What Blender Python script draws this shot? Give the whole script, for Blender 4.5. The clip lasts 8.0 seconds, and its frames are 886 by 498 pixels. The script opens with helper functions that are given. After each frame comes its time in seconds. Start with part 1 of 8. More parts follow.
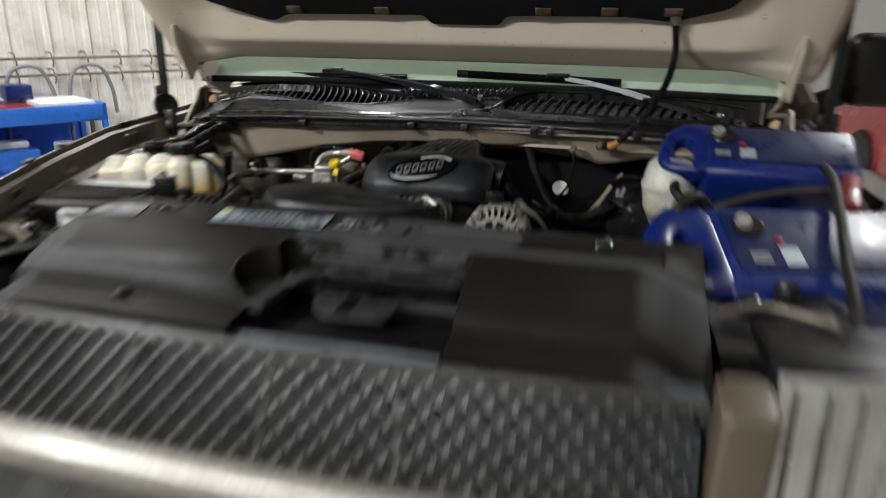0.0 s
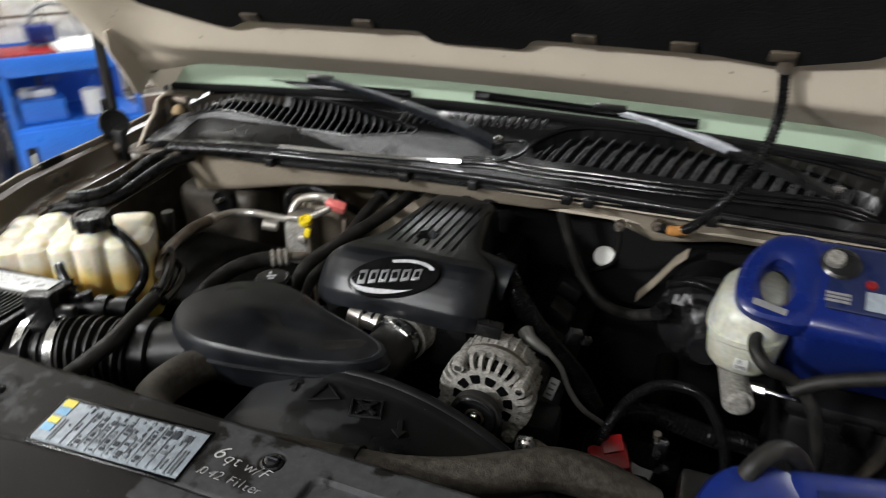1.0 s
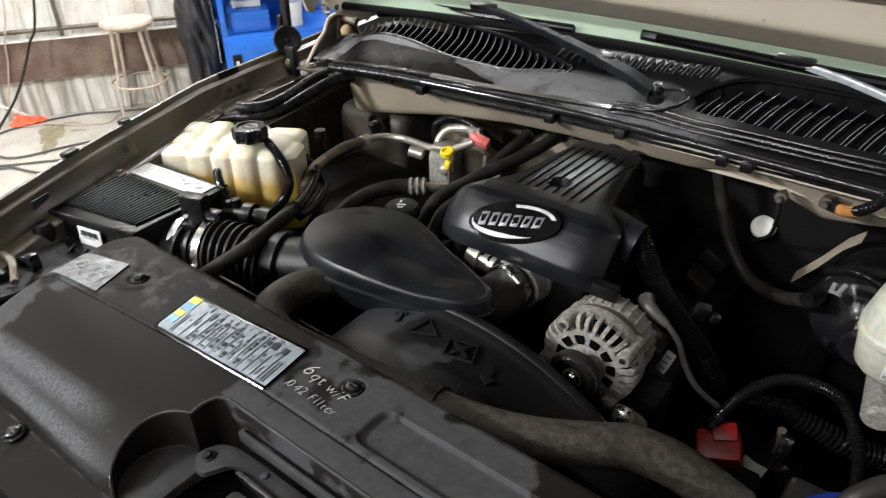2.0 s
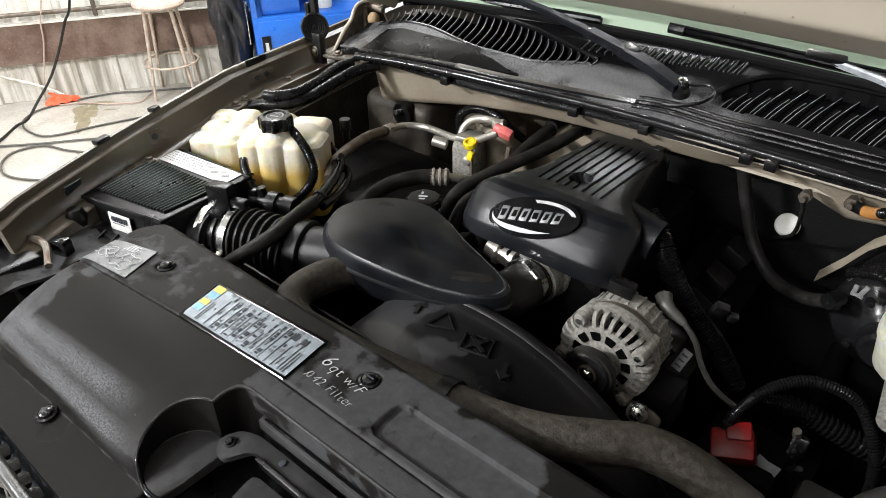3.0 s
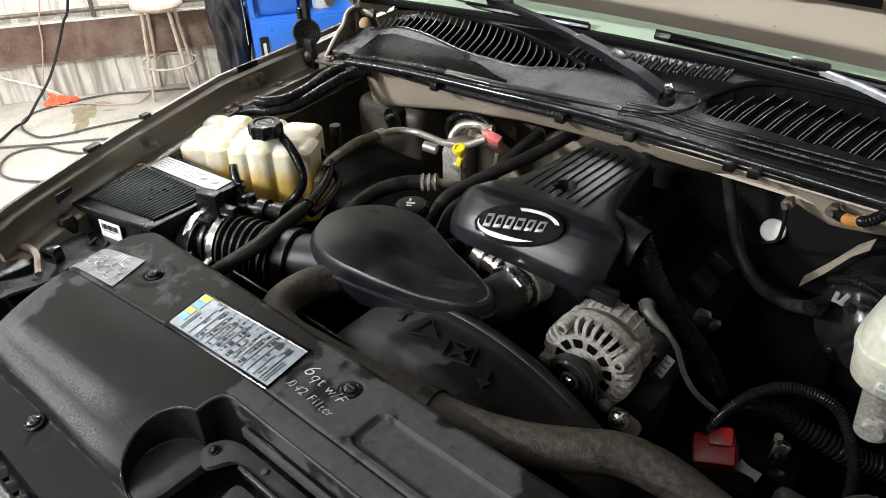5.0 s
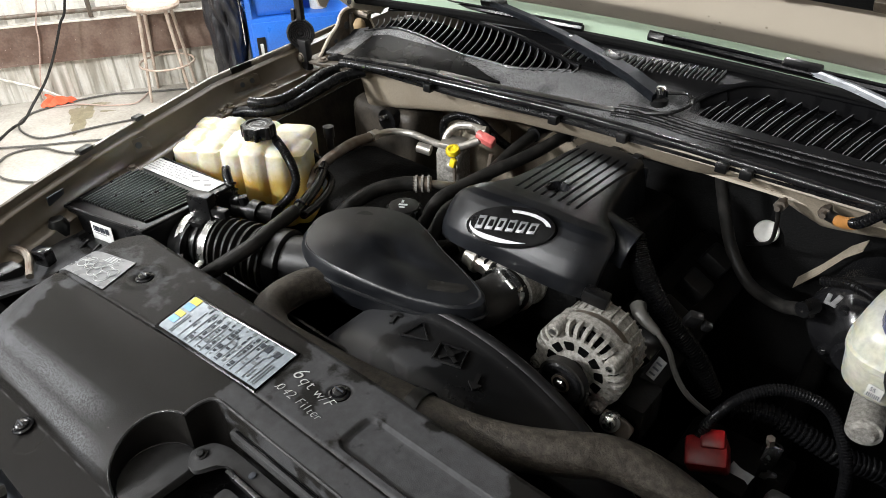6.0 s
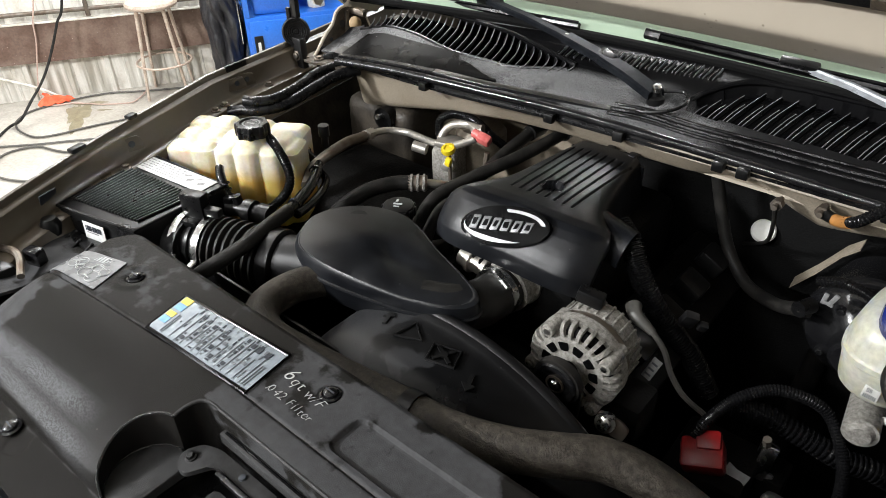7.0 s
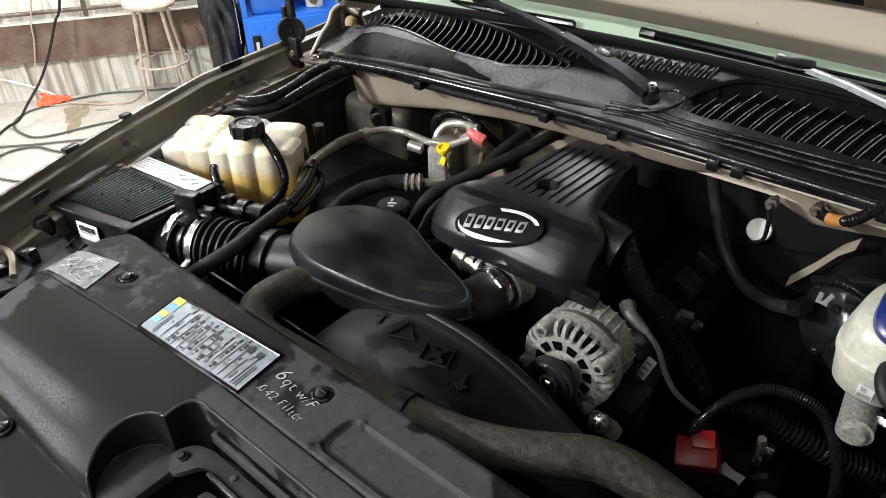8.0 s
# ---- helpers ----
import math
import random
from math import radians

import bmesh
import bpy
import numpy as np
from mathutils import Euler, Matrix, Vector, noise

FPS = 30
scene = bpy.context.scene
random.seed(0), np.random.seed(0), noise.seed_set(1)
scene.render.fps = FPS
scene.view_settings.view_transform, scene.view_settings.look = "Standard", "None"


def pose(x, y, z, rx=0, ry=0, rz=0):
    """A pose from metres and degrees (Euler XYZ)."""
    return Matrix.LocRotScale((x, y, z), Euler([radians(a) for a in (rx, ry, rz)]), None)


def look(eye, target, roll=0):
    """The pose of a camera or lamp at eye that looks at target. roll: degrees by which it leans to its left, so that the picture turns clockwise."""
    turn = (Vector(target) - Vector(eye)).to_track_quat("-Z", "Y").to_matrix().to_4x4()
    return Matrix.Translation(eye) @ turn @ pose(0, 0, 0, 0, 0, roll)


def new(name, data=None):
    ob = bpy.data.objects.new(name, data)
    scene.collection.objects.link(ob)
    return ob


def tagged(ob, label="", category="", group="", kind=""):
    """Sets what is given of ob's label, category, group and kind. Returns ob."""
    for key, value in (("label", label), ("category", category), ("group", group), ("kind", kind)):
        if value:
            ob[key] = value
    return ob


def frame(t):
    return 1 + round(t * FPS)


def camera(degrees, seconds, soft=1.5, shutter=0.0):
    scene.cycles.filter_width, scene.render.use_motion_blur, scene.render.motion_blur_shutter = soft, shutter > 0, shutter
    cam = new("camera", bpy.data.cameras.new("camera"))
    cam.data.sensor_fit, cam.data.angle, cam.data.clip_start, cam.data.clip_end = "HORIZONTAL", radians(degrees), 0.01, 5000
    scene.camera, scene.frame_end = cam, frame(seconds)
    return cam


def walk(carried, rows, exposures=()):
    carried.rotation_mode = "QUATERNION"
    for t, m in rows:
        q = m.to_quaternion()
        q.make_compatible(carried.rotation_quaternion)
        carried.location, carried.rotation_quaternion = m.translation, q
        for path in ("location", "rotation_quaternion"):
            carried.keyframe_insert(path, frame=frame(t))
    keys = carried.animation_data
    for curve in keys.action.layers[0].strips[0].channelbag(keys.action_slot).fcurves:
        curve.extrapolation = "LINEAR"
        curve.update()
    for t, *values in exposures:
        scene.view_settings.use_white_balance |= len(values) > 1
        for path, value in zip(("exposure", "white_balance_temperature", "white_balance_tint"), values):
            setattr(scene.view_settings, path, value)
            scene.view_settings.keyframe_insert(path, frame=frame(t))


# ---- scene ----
cam = camera(65.5, 8.0, 0.35, 0.85)
PATH = [
    (0, (0.407, -1.088, 1.354), (-0.058, 0.753, 0.724), 0.9),
    (0.3, (0.413, -0.81, 1.48), (-0.087, 0.975, 0.73), 0.5),
    (0.5, (0.378, -0.717, 1.527), (-0.111, 1.051, 0.729), 0.5),
    (1, (0.413, -0.511, 1.576), (-0.236, 1.152, 0.674), 0.5),
    (1.2, (0.443, -0.489, 1.571), (-0.315, 1.104, 0.63), 0.6),
    (1.5, (0.479, -0.474, 1.569), (-0.419, 1.008, 0.57), 0.1),
    (1.7, (0.484, -0.461, 1.582), (-0.491, 0.936, 0.536), -0.1),
    (2, (0.471, -0.442, 1.583), (-0.566, 0.885, 0.504), -0.4),
    (3.5, (0.482, -0.436, 1.616), (-0.595, 0.815, 0.486), -0.7),
    (4, (0.483, -0.436, 1.618), (-0.593, 0.814, 0.487), -0.7),
    (4.5, (0.491, -0.428, 1.623), (-0.586, 0.82, 0.492), -0.8),
    (6, (0.506, -0.408, 1.627), (-0.571, 0.841, 0.495), -0.9),
    (6.5, (0.507, -0.402, 1.624), (-0.57, 0.846, 0.491), -0.9),
    (7, (0.508, -0.397, 1.623), (-0.567, 0.851, 0.489), -0.9),
    (7.5, (0.512, -0.395, 1.623), (-0.564, 0.853, 0.489), -1.0),
    (8, (0.514, -0.389, 1.621), (-0.561, 0.858, 0.486), -1.0),
]
walk(cam, [(t, look(eye, target, roll)) for t, eye, target, roll in PATH], [(0, -0.88), (0.6, -0.58), (1.2, -0.45), (2, -0.25), (4, -0.1), (8, -0.1)])

# ---- world and large lights ----
world = bpy.data.worlds.new("shop_world")
scene.world = world
world.use_nodes = True
world.node_tree.nodes["Background"].inputs[0].default_value = (0.9, 0.95, 1.0, 1)
world.node_tree.nodes["Background"].inputs[1].default_value = 0.02
scene.view_settings.exposure = 0.0


# ---- materials ----
def material(name, colour, rough=0.5, metal=0.0, second=None, scale=8.0, amount=0.5, bump=0.0, bump_scale=120.0,
             rough_var=0.12, coat=0.0, transmission=0.0, spec=0.5, island=0.0, subsurface=0.0, low=0.4, high=0.65, emit=0.0, specks=0.0, speck_colour=(0.22, 0.21, 0.19), speck_size=0.06):
    """A surface with stains at one scale and grain at another."""
    m = bpy.data.materials.new(name)
    m.use_nodes = True
    nt = m.node_tree
    n, ln = nt.nodes, nt.links
    b = n["Principled BSDF"]
    co = n.new("ShaderNodeTexCoord")
    big = n.new("ShaderNodeTexNoise")
    big.inputs["Scale"].default_value = scale
    big.inputs["Detail"].default_value = 6
    big.inputs["Roughness"].default_value = 0.62
    ln.new(co.outputs["Object"], big.inputs["Vector"])
    ramp = n.new("ShaderNodeMapRange")
    ramp.inputs[1].default_value, ramp.inputs[2].default_value = low, high
    ramp.inputs[3].default_value, ramp.inputs[4].default_value = 0.0, amount
    ln.new(big.outputs[0], ramp.inputs[0])
    mix = n.new("ShaderNodeMix")
    mix.data_type = "RGBA"
    mix.inputs[6].default_value = (*colour, 1)
    mix.inputs[7].default_value = (*(second or [c * 0.6 for c in colour]), 1)
    ln.new(ramp.outputs[0], mix.inputs[0])
    fine = n.new("ShaderNodeTexNoise")
    fine.inputs["Scale"].default_value = bump_scale
    fine.inputs["Detail"].default_value = 3
    ln.new(co.outputs["Object"], fine.inputs["Vector"])
    grain = n.new("ShaderNodeMix")
    grain.data_type, grain.blend_type = "RGBA", "OVERLAY"
    grain.inputs[0].default_value = 0.35
    ln.new(mix.outputs[2], grain.inputs[6])
    ln.new(fine.outputs[0], grain.inputs[7])
    out = grain.outputs[2]
    if island:
        info = n.new("ShaderNodeObjectInfo")
        hsv = n.new("ShaderNodeHueSaturation")
        vary = n.new("ShaderNodeMapRange")
        vary.inputs[3].default_value, vary.inputs[4].default_value = 1 - island, 1 + island
        ln.new(info.outputs["Random"], vary.inputs[0])
        ln.new(vary.outputs[0], hsv.inputs["Value"])
        ln.new(out, hsv.inputs["Color"])
        out = hsv.outputs[0]
    if specks:
        cell = n.new("ShaderNodeTexVoronoi")
        cell.inputs["Scale"].default_value = 55
        ln.new(co.outputs["Object"], cell.inputs["Vector"])
        pick, dot, some, sep = n.new("ShaderNodeMapRange"), n.new("ShaderNodeMapRange"), n.new("ShaderNodeMath"), n.new("ShaderNodeSeparateColor")
        ln.new(cell.outputs["Color"], sep.inputs[0])
        pick.inputs[1].default_value, pick.inputs[2].default_value = 0.62, 1.0
        pick.inputs[3].default_value, pick.inputs[4].default_value = 0.0, specks
        ln.new(sep.outputs[0], pick.inputs[0])
        dot.inputs[1].default_value, dot.inputs[2].default_value = speck_size, speck_size / 2
        ln.new(cell.outputs["Distance"], dot.inputs[0])
        some.operation = "MULTIPLY"
        ln.new(pick.outputs[0], some.inputs[0])
        ln.new(dot.outputs[0], some.inputs[1])
        spot = n.new("ShaderNodeMix")
        spot.data_type = "RGBA"
        ln.new(some.outputs[0], spot.inputs[0])
        ln.new(out, spot.inputs[6])
        spot.inputs[7].default_value = (*speck_colour, 1)
        out = spot.outputs[2]
    ln.new(out, b.inputs["Base Color"])
    rr = n.new("ShaderNodeMapRange")
    rr.inputs[1].default_value, rr.inputs[2].default_value = 0.3, 0.7
    rr.inputs[3].default_value, rr.inputs[4].default_value = max(0.02, rough - rough_var), min(1, rough + rough_var)
    ln.new(big.outputs[0], rr.inputs[0])
    ln.new(rr.outputs[0], b.inputs["Roughness"])
    b.inputs["Metallic"].default_value = metal
    b.inputs["Coat Weight"].default_value = coat
    b.inputs["Coat Roughness"].default_value = 0.08
    b.inputs["Transmission Weight"].default_value = transmission
    b.inputs["Specular IOR Level"].default_value = spec
    if subsurface:
        b.inputs["Subsurface Weight"].default_value = subsurface
        b.inputs["Subsurface Radius"].default_value = (0.03, 0.022, 0.01)
        b.inputs["Subsurface Scale"].default_value = 0.6
    if emit:
        b.inputs["Emission Color"].default_value = (*colour, 1)
        b.inputs["Emission Strength"].default_value = emit
    if bump:
        bp = n.new("ShaderNodeBump")
        bp.inputs["Strength"].default_value = bump
        bp.inputs["Distance"].default_value = 0.002
        ln.new(fine.outputs[0], bp.inputs["Height"])
        ln.new(bp.outputs[0], b.inputs["Normal"])
    return m


BLACK = material("black_plastic", (0.0050, 0.0050, 0.0053), 0.34, second=(0.010, 0.0097, 0.0094), scale=14, bump=0.06, bump_scale=1400, spec=0.32, specks=0.35)


def dusty_material():
    """Black plastic under a grey film of dust that was wiped and wetted in places."""
    m = material("dusty_black_plastic", (0.0105, 0.0098, 0.0090), 0.40, second=(0.014, 0.0132, 0.0122), scale=4.5, amount=0.9, low=0.44, high=0.60, bump=0.24, bump_scale=1100, rough_var=0.08, spec=0.07, specks=0.5)
    nt = m.node_tree
    new_node, join_up = nt.nodes.new, nt.links.new
    b = nt.nodes["Principled BSDF"]
    source = b.inputs["Base Color"].links[0].from_socket
    rough = b.inputs["Roughness"].links[0].from_socket
    co, xyz = new_node("ShaderNodeTexCoord"), new_node("ShaderNodeSeparateXYZ")
    join_up(co.outputs["Object"], xyz.inputs[0])

    def ramp(src, lo, hi, a=0.0, z=1.0):
        r = new_node("ShaderNodeMapRange")
        for k, v in ((1, lo), (2, hi), (3, a), (4, z)):
            r.inputs[k].default_value = v
        join_up(src, r.inputs[0])
        return r.outputs[0]

    def calc(kind, a, c):
        r = new_node("ShaderNodeMath")
        r.operation = kind
        for k, v in ((0, a), (1, c)):
            if isinstance(v, float):
                r.inputs[k].default_value = v
            else:
                join_up(v, r.inputs[k])
        return r.outputs[0]

    def noise(scale, detail):
        r = new_node("ShaderNodeTexNoise")
        r.inputs["Scale"].default_value, r.inputs["Detail"].default_value = scale, detail
        r.inputs["Roughness"].default_value = 0.6
        join_up(co.outputs["Object"], r.inputs["Vector"])
        return r.outputs[0]

    x, y = xyz.outputs[0], xyz.outputs[1]
    # the film lies on the rear ledge, on the strip before it and on the left shoulder
    ledge = calc("SUBTRACT", calc("SUBTRACT", y, -0.122), calc("MULTIPLY", calc("MINIMUM", calc("ADD", x, 0.11), 0.0), 0.087))
    rear = calc("MULTIPLY", ramp(ledge, -0.001, 0.001), calc("MULTIPLY", ramp(x, -0.10, -0.01, 0.40, 0.62), ramp(x, 0.34, 0.24)))
    fore = calc("MULTIPLY", calc("MULTIPLY", ramp(ledge, 0.0, -0.002), ramp(y, -0.168, -0.152)), ramp(x, -0.10, -0.05, 0.0, 0.64))
    left = calc("MULTIPLY", ramp(x, -0.355, -0.43), 0.56)
    film = calc("MAXIMUM", calc("MAXIMUM", rear, fore), left)
    film = calc("ADD", film, calc("MULTIPLY", calc("SUBTRACT", noise(13.0, 5), 0.5), 1.1))
    film = ramp(film, 0.47, 0.53)
    film = calc("MULTIPLY", film, ramp(noise(70.0, 6), 0.3, 0.7, 0.62, 1.0))
    # coarse dust in two bands along the front shoulder
    line = calc("ABSOLUTE", calc("SUBTRACT", calc("ADD", y, 0.252), calc("MULTIPLY", calc("ADD", x, 0.278), 0.06)), 0.0)
    band = calc("MULTIPLY", ramp(line, 0.020, 0.004), ramp(x, -0.15, -0.22))
    crest = calc("MULTIPLY", calc("MULTIPLY", ramp(y, -0.290, -0.284), ramp(y, -0.262, -0.276)), ramp(x, -0.10, -0.17, 0.0, 0.85))
    band = calc("MULTIPLY", calc("MAXIMUM", band, crest), ramp(noise(520.0, 3), 0.42, 0.56, 0.25, 1.0))
    dust = calc("MAXIMUM", film, band)
    mix, top = new_node("ShaderNodeMix"), new_node("ShaderNodeMix")
    mix.data_type = top.data_type = "RGBA"
    join_up(film, mix.inputs[0])
    join_up(source, mix.inputs[6])
    mix.inputs[7].default_value = (0.060, 0.0606, 0.0630, 1)
    join_up(band, top.inputs[0])
    join_up(mix.outputs[2], top.inputs[6])
    top.inputs[7].default_value = (0.105, 0.107, 0.112, 1)
    mix = top
    join_up(mix.outputs[2], b.inputs["Base Color"])
    join_up(calc("ADD", rough, calc("MULTIPLY", dust, 0.12)), b.inputs["Roughness"])
    return m


DUSTY = dusty_material()
FILMED = material("dust_filmed_plastic", (0.046, 0.046, 0.0465), 0.42, second=(0.020, 0.0195, 0.019), scale=16, amount=0.8, low=0.42, high=0.58, bump=0.2, bump_scale=1000, spec=0.12)
COVER = material("engine_cover_plastic", (0.0050, 0.0055, 0.0068), 0.33, second=(0.0140, 0.0152, 0.0178), scale=13, amount=0.9, low=0.46, high=0.68, bump=0.05, bump_scale=1300, rough_var=0.03, spec=0.32, specks=0.8)
GLOSS = material("glossy_black", (0.008, 0.008, 0.009), 0.14, second=(0.02, 0.02, 0.02), scale=20)
# pale edge colour stands in for glints along the slats and slots
SLATEDGE = material("slat_edge_glint", (0.13, 0.13, 0.135), 0.25, second=(0.06, 0.06, 0.065), scale=60)
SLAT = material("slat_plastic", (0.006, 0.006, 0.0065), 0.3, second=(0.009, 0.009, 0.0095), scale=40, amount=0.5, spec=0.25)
MIRRORBLACK = material("very_glossy_black", (0.012, 0.012, 0.013), 0.12, second=(0.02, 0.02, 0.02), scale=20, rough_var=0.05, coat=1.0)
RUBBER = material("rubber_hose", (0.008, 0.0078, 0.0075), 0.5, second=(0.030, 0.0275, 0.024), scale=40, amount=0.6, bump=0.2, bump_scale=700, spec=0.25, specks=0.4)
DUSTHOSE = material("dirty_rubber_hose", (0.022, 0.0185, 0.0145), 0.6, second=(0.105, 0.092, 0.074), scale=110, amount=0.6, low=0.36, high=0.74, bump=0.5, bump_scale=420, spec=0.3)
FLOORHOSE = material("grey_floor_hose", (0.07, 0.068, 0.062), 0.5, second=(0.14, 0.13, 0.115), scale=10)
CONDUIT = material("split_conduit", (0.0045, 0.0045, 0.005), 0.18, second=(0.008, 0.008, 0.008), scale=25, spec=0.2, rough_var=0.05)
GRIME = material("grimy_wheelhouse", (0.045, 0.038, 0.030), 0.55, second=(0.012, 0.0105, 0.009), scale=12, amount=0.9, bump=0.5, bump_scale=150, spec=0.25)
# one tan paint, light put into colour: shaded fenders, half-lit firewall, lit hood inside
TAN = material("shaded_tan_paint", (0.092, 0.073, 0.050), 0.34, second=(0.060, 0.047, 0.031), scale=6, amount=0.6, bump=0.02, bump_scale=2500, coat=0.25, rough_var=0.08)
TANLIT = material("lit_tan_inner_paint", (0.48, 0.425, 0.345), 0.42, second=(0.40, 0.34, 0.265), scale=4, amount=0.3, bump=0.02, bump_scale=2500, specks=1.0, speck_colour=(0.12, 0.085, 0.05), speck_size=0.16)
TANK = material("cream_tank_plastic", (0.78, 0.72, 0.52), 0.38, second=(0.70, 0.60, 0.36), scale=9, amount=0.6, subsurface=0.25, bump=0.1)
BEAMTAN = material("half_lit_dusty_paint", (0.27, 0.232, 0.18), 0.45, second=(0.20, 0.165, 0.12), scale=9, amount=0.6, bump=0.15, bump_scale=300)
BRAKETANK = material("pale_brake_tank_plastic", (0.47, 0.48, 0.42), 0.36, second=(0.42, 0.37, 0.25), scale=9, amount=0.35, subsurface=0.6, bump=0.05)
CAST = material("cast_aluminium", (0.36, 0.345, 0.315), 0.6, metal=0.35, second=(0.12, 0.112, 0.098), scale=160, amount=0.75, low=0.38, high=0.66, bump=1.0, bump_scale=700)
ALU = material("aluminium_tube", (0.52, 0.50, 0.46), 0.4, metal=0.8, second=(0.36, 0.32, 0.26), scale=30, amount=0.6, bump=0.2)
STEEL = material("bright_steel", (0.72, 0.72, 0.70), 0.26, metal=1.0, second=(0.45, 0.43, 0.40), scale=40, amount=0.6)
RUSTY = material("dull_steel", (0.20, 0.18, 0.155), 0.5, metal=0.7, second=(0.10, 0.06, 0.035), scale=30, amount=0.7, bump=0.4)
CHROME = material("silver_trim", (0.80, 0.80, 0.80), 0.16, metal=1.0, second=(0.66, 0.66, 0.66), scale=30)
# near-black fill for the parts deep in the bay
DARK = material("near_black_bay_fill", (0.004, 0.004, 0.0039), 0.6, second=(0.008, 0.007, 0.006), scale=18, amount=0.7, bump=0.6, bump_scale=180, spec=0.08)
BLUE = material("blue_charger_plastic", (0.005, 0.014, 0.115), 0.3, second=(0.006, 0.016, 0.08), scale=10, amount=0.5, bump=0.05)
DEEPBLUE = material("dark_blue_panel", (0.005, 0.011, 0.055), 0.35, second=(0.012, 0.016, 0.04), scale=30, amount=0.6)
CARTBLUE = material("blue_cart_paint", (0.02, 0.15, 0.62), 0.35, second=(0.018, 0.11, 0.46), scale=5, amount=0.5, bump=0.05, coat=0.3)
RED = material("red_plastic", (0.20, 0.006, 0.007), 0.36, second=(0.16, 0.005, 0.005), scale=30)
PINK = material("faded_red_cap", (0.62, 0.13, 0.12), 0.45, second=(0.62, 0.2, 0.17), scale=60)
YELLOW = material("yellow_plastic", (0.74, 0.56, 0.02), 0.42, second=(0.5, 0.36, 0.02), scale=40)
ORANGE = material("orange_tape", (0.42, 0.19, 0.05), 0.5, second=(0.26, 0.11, 0.03), scale=60)
WHITE = material("white_label", (0.60, 0.61, 0.60), 0.5, second=(0.62, 0.62, 0.60), scale=25)
LABEL = material("silver_blue_label", (0.27, 0.31, 0.345), 0.42, second=(0.22, 0.25, 0.28), scale=25, amount=0.6, metal=0.15)
FILM = material("smoky_label_film", (0.14, 0.145, 0.15), 0.3, second=(0.19, 0.195, 0.20), scale=25, amount=0.6)
WIPERGREY = material("wiper_arm_paint", (0.008, 0.009, 0.011), 0.42, second=(0.018, 0.020, 0.023), scale=30, amount=0.6, rough_var=0.06, spec=0.02)
RIDGEBLACK = material("ridge_plastic", (0.005, 0.005, 0.0055), 0.16, second=(0.008, 0.008, 0.0085), scale=30, spec=0.22)
SHELFBLACK = material("spattered_shelf_plastic", (0.003, 0.003, 0.0033), 0.3, second=(0.006, 0.006, 0.0065), scale=16, bump=0.05, bump_scale=700, spec=0.035, specks=0.9, speck_colour=(0.34, 0.34, 0.34), speck_size=0.11)
SEALRUBBER = material("worn_seal_rubber", (0.006, 0.006, 0.0065), 0.28, second=(0.012, 0.012, 0.012), scale=40, bump=0.06, bump_scale=300, spec=0.22)
WIPERSILVER = material("worn_wiper_paint", (0.42, 0.44, 0.47), 0.35, metal=0.3, second=(0.16, 0.165, 0.18), scale=25)
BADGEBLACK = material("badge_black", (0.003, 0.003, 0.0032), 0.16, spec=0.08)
SILVER = material("badge_silver", (0.30, 0.30, 0.31), 0.45, metal=0.3, second=(0.42, 0.42, 0.43), scale=60)
PEWTER = material("badge_grey", (0.085, 0.087, 0.09), 0.4, metal=0.3, second=(0.14, 0.14, 0.145), scale=60)
GREYLABEL = material("aged_paper_label", (0.42, 0.42, 0.40), 0.55, second=(0.34, 0.335, 0.31), scale=60)
INK = material("black_ink", (0.03, 0.035, 0.045), 0.6)
PRINTGREY = material("faded_print", (0.15, 0.165, 0.18), 0.55)
LIGHTINK = material("pale_ink", (0.50, 0.52, 0.52), 0.5)
INKBLUE = material("light_blue_ink", (0.20, 0.42, 0.62), 0.5)
INKYELLOW = material("yellow_ink", (0.78, 0.66, 0.10), 0.5)
CHALK = material("white_paint_marker", (0.55, 0.55, 0.54), 0.7, second=(0.30, 0.30, 0.30), scale=120, amount=0.8, bump=0.2)
HINGE = material("grimy_hinge_paint", (0.085, 0.068, 0.050), 0.4, second=(0.020, 0.016, 0.012), scale=38, amount=0.95, bump=0.3, bump_scale=200)
PINBOSS = material("yellowed_sealant", (0.42, 0.30, 0.16), 0.6, second=(0.22, 0.15, 0.08), scale=60, amount=0.8, bump=0.4)
LINER = material("black_felt_liner", (0.006, 0.006, 0.006), 0.95, second=(0.011, 0.011, 0.011), scale=18, bump=0.8, bump_scale=250, spec=0.1)
CONCRETE = material("concrete", (0.44, 0.415, 0.37), 0.6, second=(0.30, 0.275, 0.235), scale=3.0, amount=0.8, bump=0.25, bump_scale=60)
